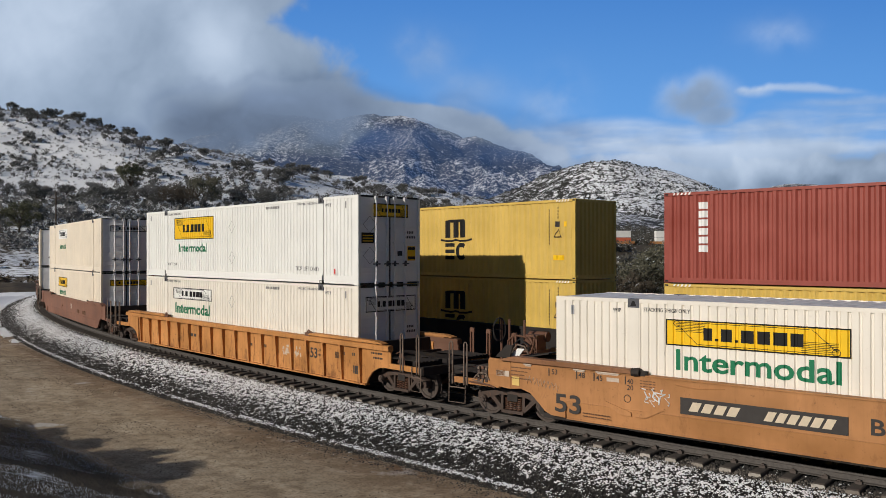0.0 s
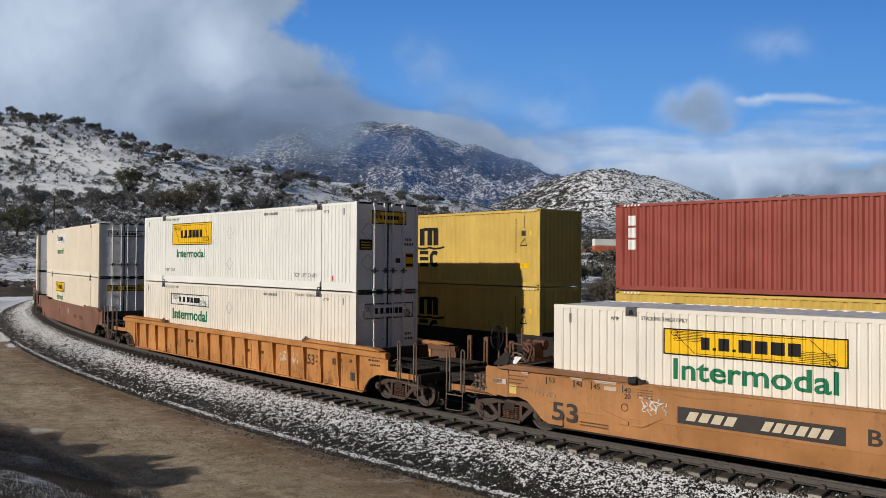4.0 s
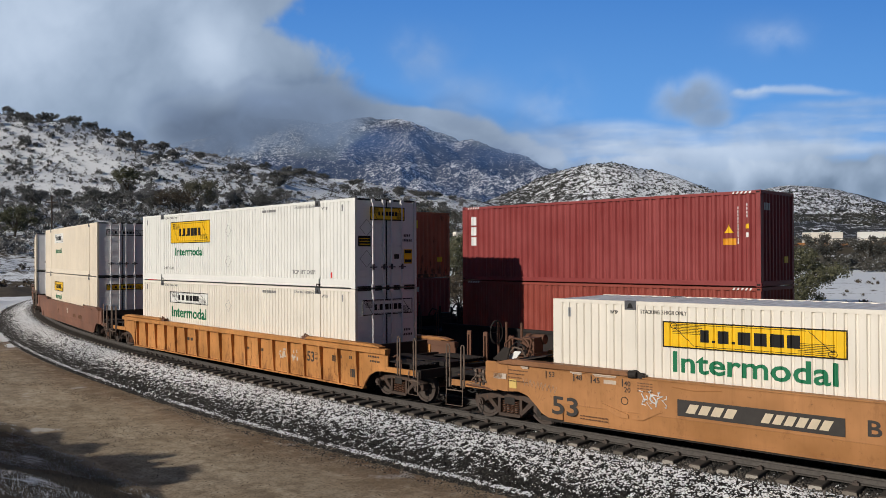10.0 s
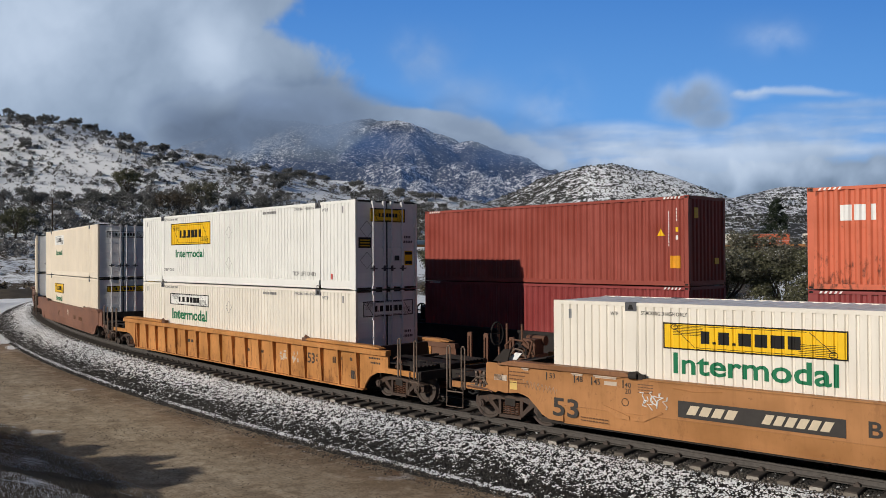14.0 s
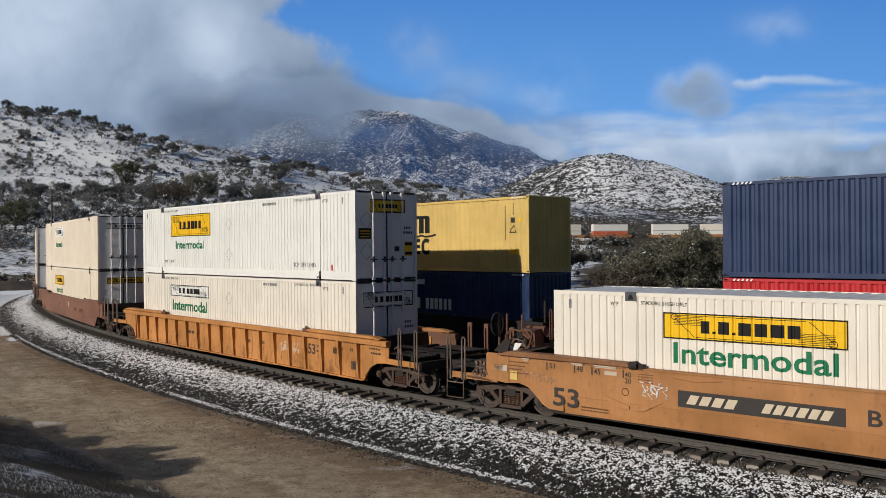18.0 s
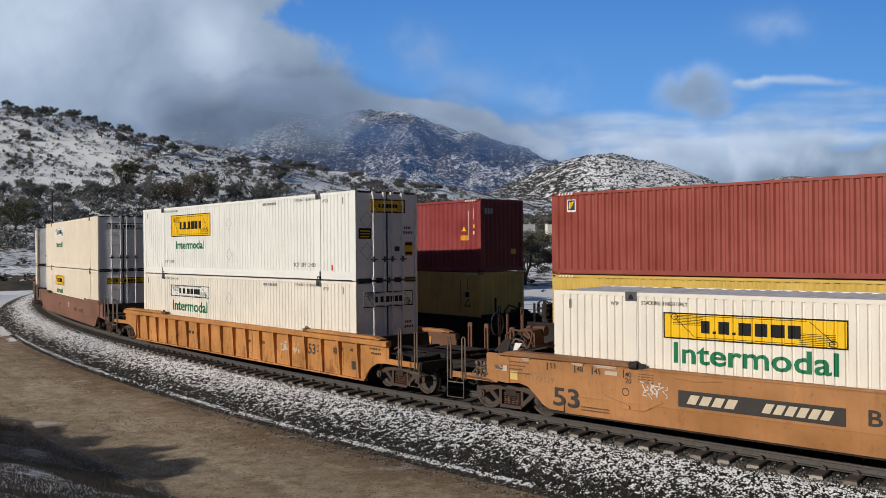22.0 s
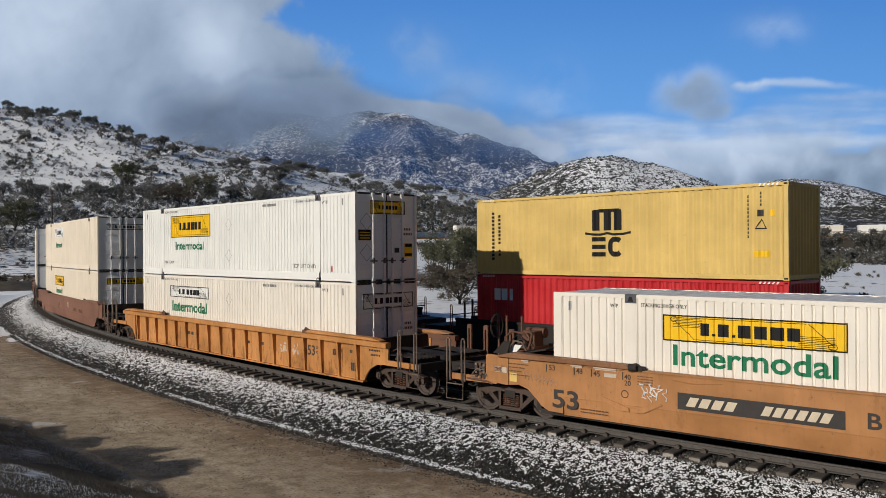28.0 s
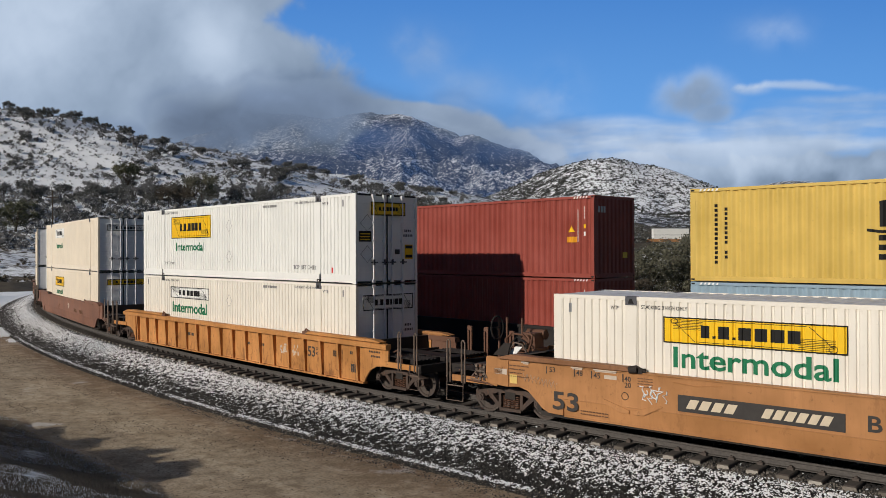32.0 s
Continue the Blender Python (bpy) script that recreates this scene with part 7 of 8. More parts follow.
marks_on(c, SIDE, [("lettering", letters("Intermodal", 0.46, SIGN_GREEN, wide=1.24), SIGN_GREEN, -3.28, 1.57, "large green painted word"),
                   ("lettering", letters("STACKING 3 HIGH ONLY", 0.09, SIGN_GREY, wide=0.78), SIGN_BLACK, -5.2, 2.66, "small black words"),
                   ("lettering", letters("WTP", 0.09, SIGN_GREY, wide=0.75), SIGN_BLACK, -6.42, 2.62, ""), ("slot", Geo().box(-0.03, 0.03, -0.008, 0, -0.11, 0.11), GALV, -7.62, 2.58, "")], ROAD_PRESS)
for m, first in ((L_POSE, True), (L2_POSE, False)):
    for z, plate in ((0.36, SIGN_YELLOW), (3.276, None)):
        c = stand(container_53("yellowed cream domestic container with a small sign panel", OLD_CREAM, DOOR_GREY, True), m, z)
        if first:
            put_banner(c, -3.1, 2.1 if plate else 2.25, 2.9, 0.6, pose(0, SIDE, 0), plate, plate is not None, press=ROAD_PRESS)
            marks_on(c, SIDE, [("lettering", letters("Intermodal", 0.34, SIGN_GREEN), SIGN_GREEN, -3.1, 1.45, "green painted word")], ROAD_PRESS)
            put_banner(c, 0.1, 2.35, 1.9, 0.32, pose(8.125, 0, 0, 0, 0, 90), plate)

# ---- moving train: upper and lower box of each car, counted along the train ----
OFFSETS = [-30.24, -14.64, 0.74, 16.1, 35.85, 51.6, 67.2, 82.94, 98.66, 118.3, 134.0, 149.65, 165.4, 180.9, 200.5, 216.2]
RED_LABEL = "oxide red corrugated shipping container with white marks"
FLAG = [("house_flag", Geo().box(-0.2, 0.2, -0.006, 0, -0.22, 0.22), SIGN_WHITE, -5.26, 2.42, "white square of a painted flag"), ("flag_field", Geo().box(-0.16, 0.16, -0.010, -0.006, -0.15, 0.19), BLUE, -5.26, 2.42, "blue field"),
        ("flag_stroke", Geo().prism([(-0.1, -0.1), (-0.02, -0.1), (0.1, 0.16), (-0.06, 0.12)], -0.014, -0.010), SIGN_YELLOW, -5.26, 2.42, "yellow stroke")]
GREY_MARK = [("company_block", row_of([0.22, 0.22], 0.36, 0.05), SIGN_RED, -5.35, 2.3, "red block of a painted mark"), ("company_block", row_of([0.2, 0.2, 0.2, 0.2], 0.3, 0.07), SIGN_WHITE, -4.5, 2.28, "white block of a painted mark")]


def red(material=None, **kw):
    return red_box(RED_LABEL, material or RED, **kw)


LOADS = [
    (lambda: red(upright=SIX_BLOCKS), yellow_box),
    (yellow_box, yellow_box),
    (lambda: red(upright=THREE_BLOCKS), yellow_box),
    (yellow_box, yellow_box),
    (lambda: red(upright=SIX_BLOCKS, end_word=False), lambda: red()),
    (lambda: red(DARK_RED, upright=THREE_BLOCKS), lambda: red(plate_low=True)),
    (lambda: red_box("rust-spotted orange-red corrugated shipping container", ORANGE_RED, None, False, short_mark(0), plate_low=True), lambda: red(DARK_RED, bare=True)),
    (lambda: red(plate_low=True, end_word=False), lambda: red(DARK_RED, bare=True)),
    (blue_box, lambda: red_box("bright red corrugated shipping container", BRIGHT_RED, None, True, short_mark(0))),
    (lambda: yellow_box(material=PALE_YELLOW), lambda: blue_box(False)),
    (lambda: red(plate_low=True, end_word=False, extra=FLAG), yellow_box),
    (lambda: red(DARK_RED, upright=THREE_BLOCKS), lambda: yellow_box(material=PALE_YELLOW)),
    (lambda: yellow_box(material=PALE_YELLOW), lambda: red(DARK_RED)),
    (lambda: yellow_box(material=PALE_YELLOW), lambda: red_box("bright red corrugated shipping container", BRIGHT_RED, None, True, short_mark(0))),
    (yellow_box, lambda: red_box("pale grey-blue corrugated shipping container with worn marks", GREY_BLUE, None, False, GREY_MARK)),
    (lambda: red(upright=THREE_BLOCKS), lambda: red()),
]
FIRSTS, LASTS = (35.85, 118.3, 200.5), (16.1, 98.66, 180.9)
MOVERS = []
for off, (upper, lower) in zip(OFFSETS, LOADS):
    first, last = off in FIRSTS, off in LASTS
    car = far_well("weathered brown articulated well car of the moving train", not last, not first)
    MOVERS += [(car, off, 0.08), (lower(), off, 0.43), (upper(), off, 3.342)]


# ---- the standing train on the far side of the loop ----
def distant_box(length, material, label):
    root = thing("far_container", label, "shipping container", "containers across the valley")
    a = length / 2
    side = once(("dside", length, material.name), lambda: corrugated(-a, a, 0.12, 2.8, 0.5, 0.012, -1.28).mesh("side_panel", material))
    child("side_panel", side, root)
    child("side_panel", side, root, "", FLIP.copy())
    child("roof_panel", once(("droof", length), lambda: Geo().box(-a, a, -1.28, 1.28, 2.8, 2.89).mesh("roof_panel", SNOWY)), root, "roof dusted with snow")
    end = once(("dend", length, material.name), lambda: Geo().box(a - 0.06, a, -1.27, 1.27, 0.05, 2.8).mesh("end_wall", material))
    child("end_wall", end, root)
    child("end_wall", end, root, "", FLIP.copy())
    child("bottom_frame", once(("dbot", length), lambda: Geo().box(-a, a, -1.285, 1.285, 0.0, 0.12).mesh("bottom_frame", STEEL_DARK)), root)
    return root


def distant_well():
    root = thing("far_well_car", "brown well car on the track across the valley", "rail car", "far well cars")
    for sy in (-1, 1):
        part("side_sheet", Geo().prism([(-9.9, 1.5), (-9.9, 0.8), (-8.5, 0.3), (8.5, 0.3), (9.9, 0.8), (9.9, 1.5)], sy * 1.5, sy * 1.42), CAR_BROWN, root)
    part("floor_pan", Geo().box(-8.5, 8.5, -1.4, 1.4, 0.25, 0.35), STEEL_DARK, root)
    for e in (-1, 1):
        part("end_platform", Geo().box(min(e * 8.6, e * 11.6), max(e * 8.6, e * 11.6), -1.3, 1.3, 0.75, 1.0), STEEL_DARK, root)
        for dx in (-0.9, 0.9):
            part("wheel", Geo().disc(e * 9.7 + dx, 0.46, -0.8, 0.8, 0.46, 14), STEEL_RUST, root)
    return root


FAR_LOADS = [(CREAM, None), (CREAM, CREAM), (GREY_BLUE, None), (CREAM, CREAM), (WHITE, GREY_BLUE), (CREAM, CREAM), (WHITE, ORANGE_RED), (WHITE, WHITE), (CREAM, WHITE), (ORANGE_RED, ORANGE_RED), (CREAM, CREAM), (WHITE, CREAM), (CREAM, CREAM)]
for k, (up, low) in enumerate(FAR_LOADS):
    m = on_upper(-55.45 + 22.25 * k + (6 if k > 6 else 0))
    distant_well().matrix_basis = m
    lab = "pale container on the train across the valley" if up in (CREAM, WHITE) else "coloured container on the train across the valley"
    distant_box(16.15, low or up, lab).matrix_basis = m @ pose(0, 0, 0.35)
    if low:
        distant_box(16.15, up, lab).matrix_basis = m @ pose(0, 0, 3.25)
for side in (-0.755, 0.755):
    setting("rail", swept(rail_profile(side), on_upper, -60, 290, 5.0), RAIL_SIDE, "rusty steel rail on the far side of the loop")
setting("ballast_bed_upper", swept([(-2.6, -0.75), (-1.5, -0.17), (1.5, -0.17), (2.6, -0.75)], on_upper, -60, 290, 4.0), BALLAST, "grey ballast under the track across the valley")


# ---- trees and scrub ----
def leaves_mesh(name, centres, spread, per, size, material, rng, flat=0.8, heart=0.0):
    """Leaf-sized blades strewn about each centre; heart: the share of larger blades that close its middle."""
    n = len(centres) * per
    c = np.repeat(np.asarray(centres, float), per, axis=0)
    sp = np.repeat(np.broadcast_to(np.asarray(spread, float), (len(centres),)), per)
    d = rng.randn(n, 3)
    d /= np.linalg.norm(d, axis=1)[:, None]
    d *= (rng.rand(n, 1) ** 0.45) * sp[:, None]
    d[:, 2] *= flat
    inner = np.tile(np.arange(per) < heart * per, len(centres))
    d[inner] *= 0.55
    c = c + d
    sz = (np.repeat(np.broadcast_to(np.asarray(size, float), (len(centres),)), per) * (0.5 + rng.rand(n)) * np.where(inner, 2.0, 1.0))[:, None, None]
    a = rng.randn(n, 3)
    b = rng.randn(n, 3)
    a /= np.linalg.norm(a, axis=1)[:, None]
    b -= a * (a * b).sum(1)[:, None]
    b /= np.linalg.norm(b, axis=1)[:, None]
    quad = np.stack([-a * 0.5, b * 0.32, a * 0.6, -b * 0.32], 1) * sz
    p = (c[:, None] + quad).reshape(-1, 3)
    me = bpy.data.meshes.new(name)
    me.vertices.add(4 * n)
    me.vertices.foreach_set("co", p.ravel())
    me.loops.add(4 * n)
    me.loops.foreach_set("vertex_index", np.arange(4 * n))
    me.polygons.add(n)
    me.polygons.foreach_set("loop_start", np.arange(0, 4 * n, 4))
    me.materials.append(material)
    me.update(calc_edges=True)
    return me


def ground_at(x, y):
    return float(land_height(np.array([x]), np.array([y]))[0])


def tree(name, label, x, y, height, width, material, seed, per=60, size=0.35, bare=0.25, lean=0.0, sink=0.0, low=0.4, more=10, limbs=7, twigs=4, clump=1.0):
    rng = np.random.RandomState(seed)
    root = thing(name, label, "tree", m=pose(x, y, ground_at(x, y) - 0.1 - sink))
    wood = Geo()
    h0 = height * bare
    wood.tube([(0, 0, -0.2), (0.05 * height * lean, 0, h0 * 0.5), (0.1 * height * lean, 0.02, h0)], 0.035 * height, 8, 0.75)
    tips = []
    for i in range(limbs):
        a = 2 * math.pi * (i + rng.rand() * 0.6) / limbs
        reach = width / 2 * (0.55 + 0.4 * rng.rand())
        top = height * (0.55 + 0.4 * rng.rand()) if i else height * 0.95
        if i == 0:
            reach *= 0.2
        p0 = Vector((0.1 * height * lean, 0, h0 * (0.7 + 0.3 * rng.rand())))
        p1 = Vector((math.cos(a) * reach * 0.5, math.sin(a) * reach * 0.5, h0 + (top - h0) * 0.55))
        p2 = Vector((math.cos(a) * reach, math.sin(a) * reach, top * 0.92))
        wood.tube([p0, p0.lerp(p1, 0.5) + Vector((rng.randn(), rng.randn(), 0)) * 0.03 * width, p1, p2], 0.018 * height, 6, 0.3)
        tips += [p1.lerp(p2, 0.4), p2]
        for j in range(twigs):
            b = a + (rng.rand() - 0.5) * 2.2
            k = 0.15 + 0.8 * j / twigs
            q = p1.lerp(p2, k + 0.1) + Vector((math.cos(b), math.sin(b), 0.5 * (rng.rand() - 0.25))) * width * (0.09 + 0.12 * rng.rand())
            wood.tube([p1.lerp(p2, k), q], 0.007 * height, 5, 0.3)
            tips.append(q)
    for j in range(more):
        a = rng.rand() * 6.283
        tips.append(Vector((math.cos(a) * width * 0.42 * rng.rand() ** 0.5, math.sin(a) * width * 0.42 * rng.rand() ** 0.5, height * (low + (0.85 - low) * rng.rand()))))
    part("trunk", wood, BARK, root, "dark forked trunk and limbs")
    spread = [width * clump * (0.11 + 0.09 * rng.rand()) for _ in tips]
    child("crown", leaves_mesh("crown", [tuple(p) for p in tips], spread, per, size, material, rng, 0.8, 0.12), root, "uneven leafy crown")
    return root


def pine(x, y, height, width, seed):
    rng = np.random.RandomState(seed)
    root = thing("pine_tree", "tall dark pine standing beyond the far track", "tree", m=pose(x, y, ground_at(x, y) - 0.2))
    part("trunk", Geo().tube([(0, 0, 0), (0.1, 0, height * 0.5), (0, 0, height)], 0.02 * height, 7, 0.25), BARK, root)
    tips, spread = [], []
    for i in range(48):
        z = height * (0.24 + 0.74 * i / 47)
        r = width / 2 * (1 - 0.7 * (i / 47) ** 1.6) * (0.45 + 0.65 * rng.rand())
        a = rng.rand() * 6.283
        tips.append((math.cos(a) * r * 0.7, math.sin(a) * r * 0.7, z))
        spread.append(width * 0.16 * (1.15 - 0.5 * i / 47))
    child("crown", leaves_mesh("crown", tips, spread, 70, 0.75, PINE_LEAF, rng, 0.55, 0.2), root, "dark ragged needle crown")


def scrub(name, label, count, area, rmin, rmax, material, seed, per=26, keep=None, size=0.55, flat=0.66, heart=0.35, patch=70):
    """Bushes strewn over the slopes, as one mass."""
    rng = np.random.RandomState(seed)
    az = np.radians(area[0] + (area[1] - area[0]) * rng.rand(count * 3))
    dist = area[2] * (area[3] / area[2]) ** rng.rand(count * 3)
    x, y = dist * np.sin(az), dist * np.cos(az)
    clump = waves(x, y, patch, 4, seed + 5)
    ok = clump > (0.5 if keep is None else keep)
    hub = np.hypot(x - HUB.x, y - HUB.y)
    ok &= (np.abs(hub - 176) > 16) & (np.abs(hub - 212) > 12)
    x, y = x[ok][:count], y[ok][:count]
    z = land_height(x, y)
    r = rmin + (rmax - rmin) * rng.rand(len(x)) ** 2
    me = leaves_mesh(name, np.stack([x, y, z + 0.55 * r], -1), r, per, r * size, material, rng, flat, heart)
    return tagged(new(name, me), label, "scrub", "", "stuff")


scrub("hillside_scrub", "dark scrub and small oaks on the snowy slope", 1900, (-34, -11, 290, 720), 0.6, 2.8, HILL_LEAF, 71, per=60, size=0.24, keep=0.53, patch=85)
scrub("hillside_scrub", "sparse dark scrub on the open snow", 260, (-11, 4, 290, 800), 0.6, 2.6, HILL_LEAF, 65, per=60, size=0.24, keep=0.5)
scrub("hillside_scrub", "grey leafless brush on the snowy slope", 3500, (-34, -9, 250, 800), 0.5, 2.9, GREY_BRUSH, 69, per=64, size=0.17, keep=0.50, flat=0.8, patch=85)
scrub("hillside_scrub", "sparse grey brush on the open snow", 600, (-9, 6, 250, 850), 0.5, 2.6, GREY_BRUSH, 64, per=50, size=0.2, keep=0.45, flat=0.8)
scrub("hillside_scrub", "low brown tufts dotted over the open snow", 3200, (-34, 6, 260, 800), 0.3, 0.8, BROWN_LEAF, 77, per=12, size=0.5, keep=0.2)
scrub("valley_scrub", "dark bushes across the valley floor", 2600, (6, 34, 260, 950), 0.6, 2.4, SCRUB_LEAF, 73, keep=0.46, per=34, size=0.34)
scrub("tree_belt", "belt of dark oaks and brush at the foot of the far slope", 2000, (-2.5, 34, 250, 520), 1.4, 4.4, SCRUB_LEAF, 78, keep=0.30, per=90, size=0.2, flat=0.85)
scrub("loop_scrub", "low grey-brown scrub inside the loop", 130, (-2, 34, 60, 190), 0.3, 0.8, BROWN_LEAF, 74, keep=0.5, per=50, size=0.3)
scrub("loop_scrub", "grey-brown leafless brush inside the loop", 180, (11, 20, 95, 200), 0.4, 1.3, GREY_BRUSH, 76, keep=0.42, per=50, size=0.24, flat=0.8)
scrub("verge_scrub", "dark low brush on the snowy hummocks beside the road", 150, (-33, -21, 62, 230), 0.4, 1.5, BROWN_LEAF, 70, keep=0.4, per=60, size=0.24, flat=0.8, patch=30)
scrub("ridge_scrub", "dark oaks dotted over the far snowy hill", 9500, (4, 34, 1000, 1640), 0.7, 2.3, FAR_LEAF, 75, per=12, keep=0.40, size=0.75, flat=0.9)
scrub("ridge_scrub", "dark oaks dotted over the farthest snowy hill", 2600, (20, 34, 1640, 2080), 1.2, 3.4, FAR_LEAF, 79, per=10, keep=0.36, size=0.8, flat=0.9)

tree("oak_tree", "low grey-green oak scrub beside the inner track", 17.6, 80, 3.9, 6.5, BROWN_LEAF, 98, 110, 0.14, 0.08, low=0.05, more=26, limbs=8, twigs=6, clump=0.7)
tree("oak_tree", "small grey-green oak with a low crown", 20.6, 83, 5.3, 8.0, OAK_LEAF, 80, 130, 0.16, 0.08, low=0.05, more=28, limbs=9, twigs=7, clump=0.66)
tree("oak_tree", "broad grey-green oak with a low spreading crown", 24.6, 84, 7.6, 9.8, OAK_LEAF, 81, 170, 0.17, 0.1, low=0.03, more=50, limbs=9, twigs=8, clump=0.64)
tree("oak_tree", "broad grey-green oak with a tall spreading crown", 29.4, 85, 8.8, 11.5, OAK_LEAF, 82, 170, 0.17, 0.1, low=0.03, more=60, limbs=10, twigs=9, clump=0.6)
tree("oak_tree", "broad olive-green oak with a low spreading crown", 34.8, 84, 6.8, 10.2, GREEN_OAK, 97, 230, 0.17, 0.1, low=0.03, more=56, limbs=9, twigs=8, clump=0.62)
tree("oak_tree", "brown-leaved oak beside the inner track", 1.6, 80, 4.6, 7.0, BROWN_LEAF, 83, 150, 0.14, 0.12, low=0.12, more=22, limbs=8, twigs=6, clump=0.7)
tree("oak_tree", "olive-green oak beside the inner track", 1.6, 100, 8.6, 9.0, GREEN_OAK, 84, 220, 0.17, 0.12, low=0.12, more=26, limbs=8, twigs=6, clump=0.7)
tree("oak_tree", "tall grey-green oak on the snow", 6.2, 107, 9.6, 8.0, OAK_LEAF, 85, 220, 0.17, 0.22, low=0.25, more=24, limbs=8, twigs=6, clump=0.7)
tree("oak_tree", "grey-green oak on the snow", 11.2, 112, 8.2, 8.0, OAK_LEAF, 86, 220, 0.17, 0.14, low=0.15, more=24, limbs=8, twigs=6, clump=0.7)
tree("oak_tree", "thin brown-leaved oak on the snow", 17.5, 118, 7.0, 8.0, BROWN_LEAF, 100, 110, 0.16, 0.16, low=0.18, more=18, limbs=8, twigs=5, clump=0.7)
tree("oak_tree", "grey-green oak above the snow field", 111, 240, 11.5, 11.0, SCRUB_LEAF, 87, 150, 0.3, 0.22, low=0.3, more=22, clump=0.8, twigs=6)
tree("oak_tree", "grey-green oak above the snow field", 140, 268, 12.0, 13.0, SCRUB_LEAF, 88, 150, 0.32, 0.22, low=0.25, more=22, clump=0.8, twigs=6)
tree("oak_tree", "olive-green oak at the foot of the hill", -131, 250, 10, 12, GREEN_OAK, 89, 90, 0.34, 0.15, low=0.2, more=20, clump=0.8)
tree("oak_tree", "brown oak at the foot of the hill", -104, 322, 9, 16, BROWN_LEAF, 90, 80, 0.4)
tree("oak_tree", "leafless grey oak at the foot of the hill", -118, 255, 10, 8.5, GREY_BRUSH, 91, 60, 0.25, 0.25, clump=0.8)
tree("oak_tree", "dark oak at the foot of the hill", -92, 262, 8.0, 11, SCRUB_LEAF, 92, 90, 0.3, 0.15, low=0.15, more=20)
tree("oak_tree", "leafless grey oak at the foot of the hill", -101, 250, 9, 9, GREY_BRUSH, 93, 60, 0.25, 0.25, clump=0.8)
tree("oak_tree", "dark oak at the foot of the hill", -76, 258, 8.5, 10, SCRUB_LEAF, 104, 90, 0.3, 0.15, low=0.15, more=20)
tree("oak_tree", "brown oak at the foot of the hill", -110, 238, 7.5, 10, BROWN_LEAF, 105, 90, 0.28, 0.15, low=0.15, more=20)
tree("oak_tree", "tall grey-green oak on the snowy slope", -144, 372, 14.5, 13, GREEN_OAK, 106, 90, 0.4, 0.2, low=0.25, more=20, clump=0.8)
tree("oak_tree", "broad grey-green oak on the snowy slope", -105, 355, 11.5, 17, OAK_LEAF, 107, 90, 0.4, 0.15, low=0.15, more=24, clump=0.8)

# oaks over the slope and along its crest, in three shapes
kinds = [tree("hillside_oak", "dark small oak on the snowy hillside", -400, 700, 6.6, 7.5, HILL_LEAF, 101, 64, 0.28, 0.15, low=0.12, more=20),
         tree("hillside_oak", "dark small oak on the snowy hillside", -410, 700, 5.0, 7.0, HILL_LEAF, 102, 64, 0.26, 0.15, low=0.12, more=20),
         tree("hillside_oak", "grey leafless small oak on the snowy hillside", -420, 700, 6.5, 6.0, GREY_BRUSH, 103, 50, 0.22, 0.2, low=0.2, more=14)]
pick = random.Random(17)
# crest oaks by their bearing, then strays along the crest and over the slope
crest = [(x / 1445, 597) for x in (-770, -738, -709, -701, -692, -658, -650, -628, -619, -596, -564, -556)]
for k in range(140):
    if k < len(crest):
        y = crest[k][1] / math.hypot(1, crest[k][0])
        x = crest[k][0] * y
    elif k < 18:
        f = 2 + pick.random() * 5.2
        (x0, y0, _), (x1, y1, _) = LEFT_HILL[1 + int(f)], LEFT_HILL[2 + int(f)]
        u = f - int(f)
        x, y = x0 + (x1 - x0) * u + pick.uniform(-14, 14), y0 + (y1 - y0) * u - pick.uniform(0, 30)
    else:
        for _ in range(8):
            a = radians(pick.uniform(-30, 3))
            d = pick.uniform(275, 640)
            x, y = d * math.sin(a), d * math.cos(a)
            if waves(np.array([x]), np.array([y]), 95, 4, 76)[0] > 0.54:
                break
    copy_thing(kinds[k % 2 if k < len(crest) else k % 3], pose(x, y, ground_at(x, y) - 0.2, 0, 0, pick.uniform(0, 360)))
for k, ob in enumerate(kinds):
    x, y = (-150, -185, -70)[k], (420, 470, 520)[k]
    ob.matrix_basis = pose(x, y, ground_at(x, y) - 0.2)
for ob in list(scene.objects):
    if ob.name.startswith("hillside_oak"):
        ob["group"] = "oaks on the hillside"
pine(182, 445, 25, 19, 94)
pole = thing("utility_pole", "dark wooden utility pole below the snowy hill", "pole", m=pose(-57, 119, ground_at(-57, 119)))
part("shaft", Geo().tube([(0, 0, -0.3), (0, 0, 14.2)], 0.14, 8, 0.7), BARK, pole)
part("crossarm", Geo().box(-0.9, 0.9, -0.06, 0.06, 13.2, 13.35), BARK, pole)




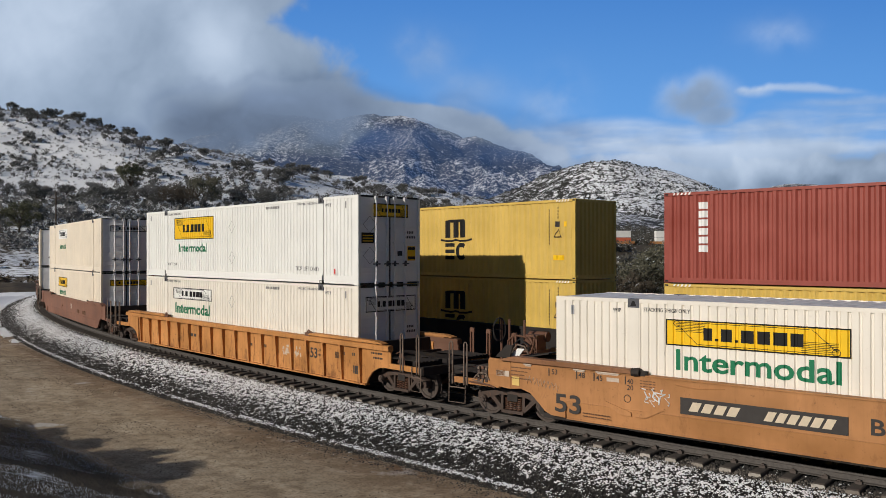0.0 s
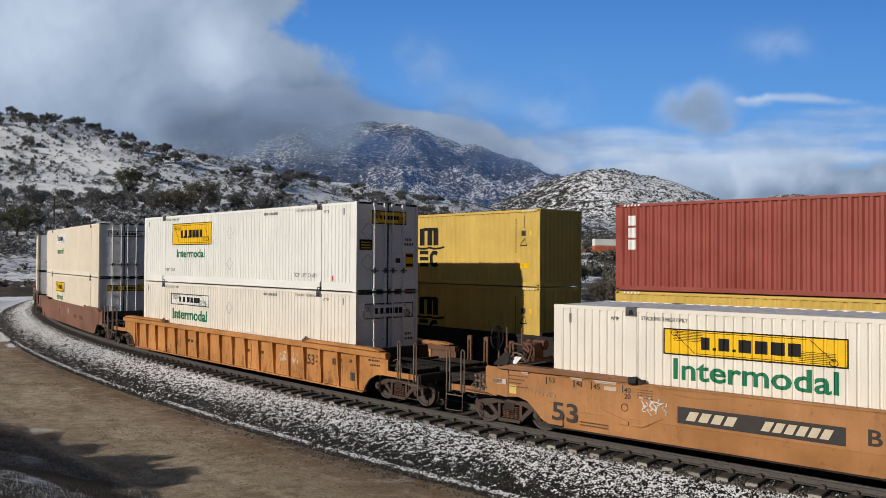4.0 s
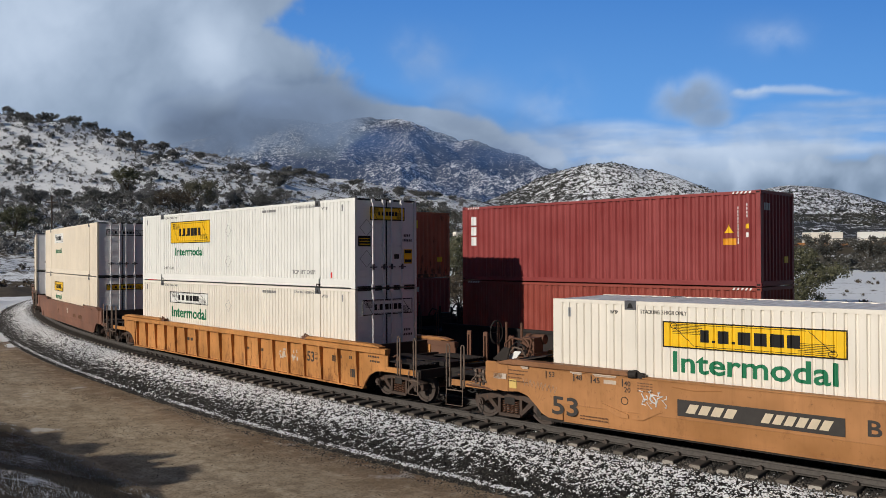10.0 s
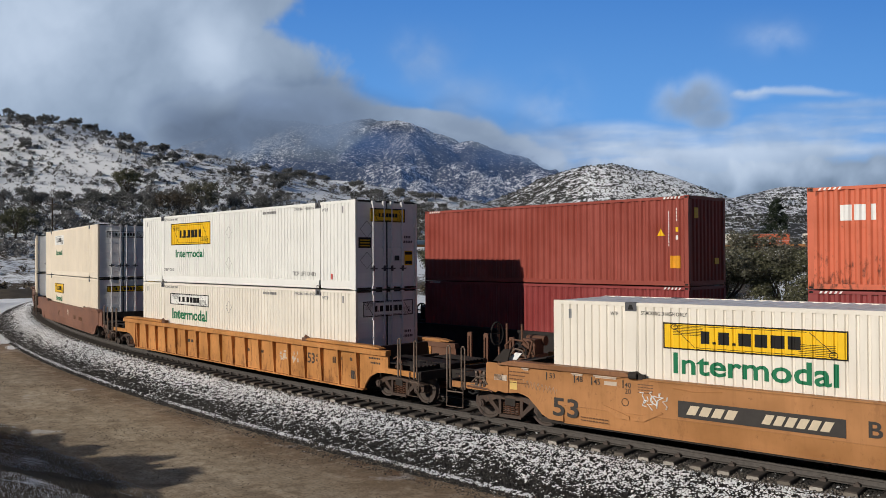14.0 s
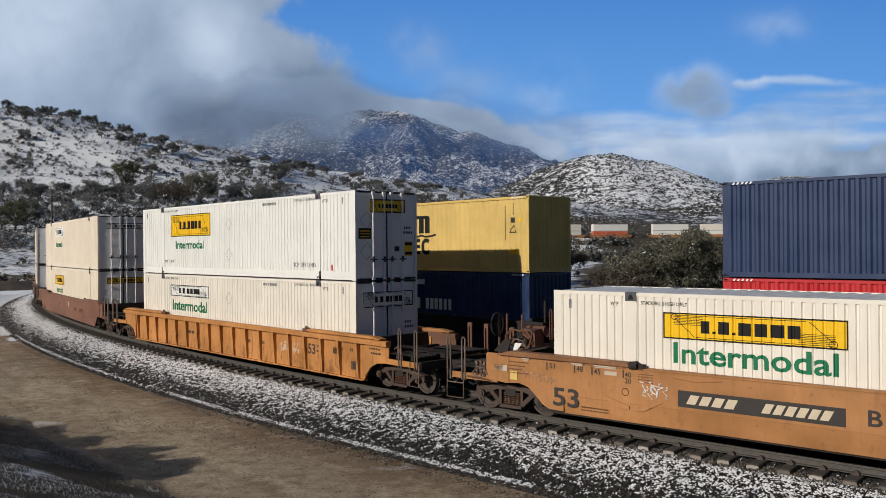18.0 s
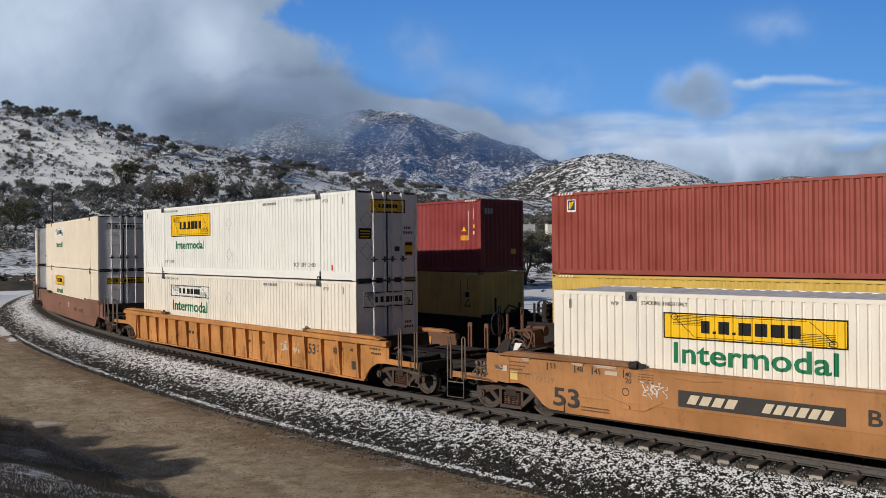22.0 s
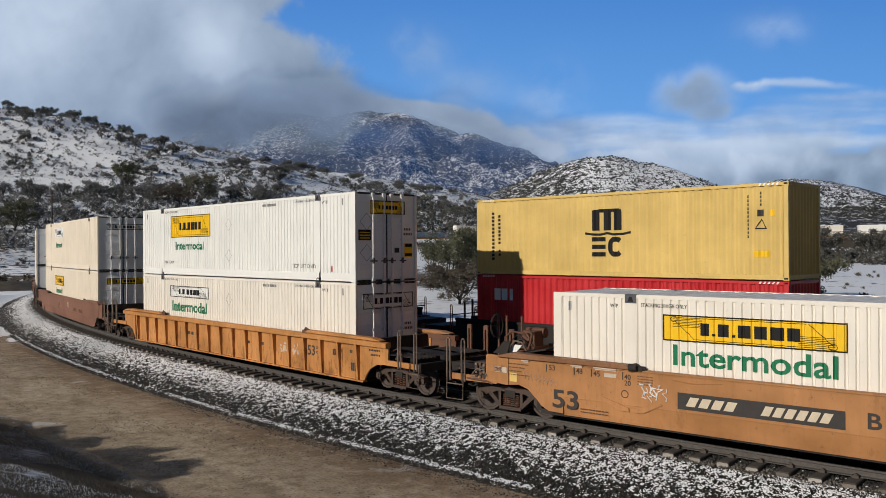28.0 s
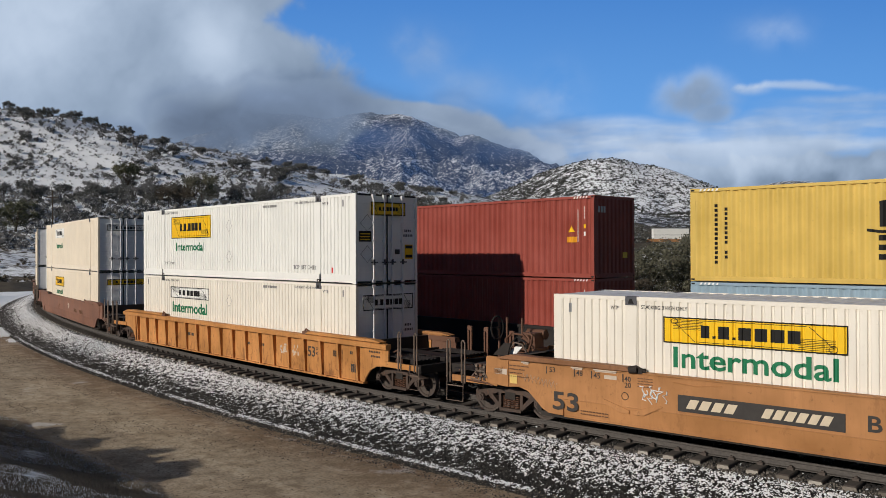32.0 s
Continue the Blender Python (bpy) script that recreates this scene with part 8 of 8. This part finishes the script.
# ---- the bank beside the road: dry grass, and unseen bushes added to shade it ----
def grass(name, label, count, box, height, material, seed):
    rng = np.random.RandomState(seed)
    x = box[0] + (box[1] - box[0]) * rng.rand(count)
    y = box[2] + (box[3] - box[2]) * rng.rand(count)
    off = np.hypot(x - HUB.x, y - HUB.y) - NEAR_R
    ok = (off > 9.0 + 0.5 * rng.rand(count)) & (waves(x, y, 1.6, 3, seed) > 0.42)
    x, y = x[ok], y[ok]
    z = land_height(x, y)
    n = len(x)
    h = height * (0.4 + rng.rand(n))
    a = rng.rand(n) * 6.283
    lean = (rng.rand(n, 2) - 0.5) * 1.1 * h[:, None]
    w = 0.006 + 0.006 * rng.rand(n)
    p = np.empty((n, 3, 3))
    p[:, 0] = np.stack([x - w * np.cos(a), y - w * np.sin(a), z - 0.02], -1)
    p[:, 1] = np.stack([x + w * np.cos(a), y + w * np.sin(a), z - 0.02], -1)
    p[:, 2] = np.stack([x + lean[:, 0], y + lean[:, 1], z + h], -1)
    me = bpy.data.meshes.new(name)
    me.vertices.add(3 * n)
    me.vertices.foreach_set("co", p.ravel())
    me.loops.add(3 * n)
    me.loops.foreach_set("vertex_index", np.arange(3 * n))
    me.polygons.add(n)
    me.polygons.foreach_set("loop_start", np.arange(0, 3 * n, 3))
    me.materials.append(material)
    me.update(calc_edges=True)
    return tagged(new(name, me), label, "grass", "", "stuff")


FROST = leaf_stuff("frosted_grass_blades", (0.42, 0.45, 0.5), (0.75, 0.78, 0.84))
DRY_GRASS = leaf_stuff("dry_grass_blades", (0.05, 0.045, 0.035), (0.13, 0.115, 0.09))
grass("dry_grass", "matted dry grass dusted with snow on the roadside bank", 60000, (-19, -4, 10, 32), 0.04, DRY_GRASS, 95)
grass("frosted_grass", "frosted grass blades among the dry ones on the bank", 120000, (-19, -4, 10, 32), 0.028, FROST, 96)
# added outside the view, only to cast shadows on road and bank
for x, y, h, w, seed in ((-13.3, 16.0, 0.7, 1.9, 96), (-13.9, 13.6, 0.7, 2.3, 97), (-14.9, 17.5, 0.34, 2.0, 98), (-15.6, 19.6, 0.22, 1.8, 99)):
    tree("roadside_bush", "low leafy bush added out of view to shade the road and bank", x, y, h, w, HILL_LEAF, seed, 150, 0.12, 0.1, low=0.15, more=14)

# low tufts along the left edge of the road and on the valley floor
scrub("valley_brush", "low dark brush and tussocks on the snowy flat", 520, (-33, -20, 52, 280), 0.25, 1.1, HILL_LEAF, 76, keep=0.5, per=44, size=0.3)


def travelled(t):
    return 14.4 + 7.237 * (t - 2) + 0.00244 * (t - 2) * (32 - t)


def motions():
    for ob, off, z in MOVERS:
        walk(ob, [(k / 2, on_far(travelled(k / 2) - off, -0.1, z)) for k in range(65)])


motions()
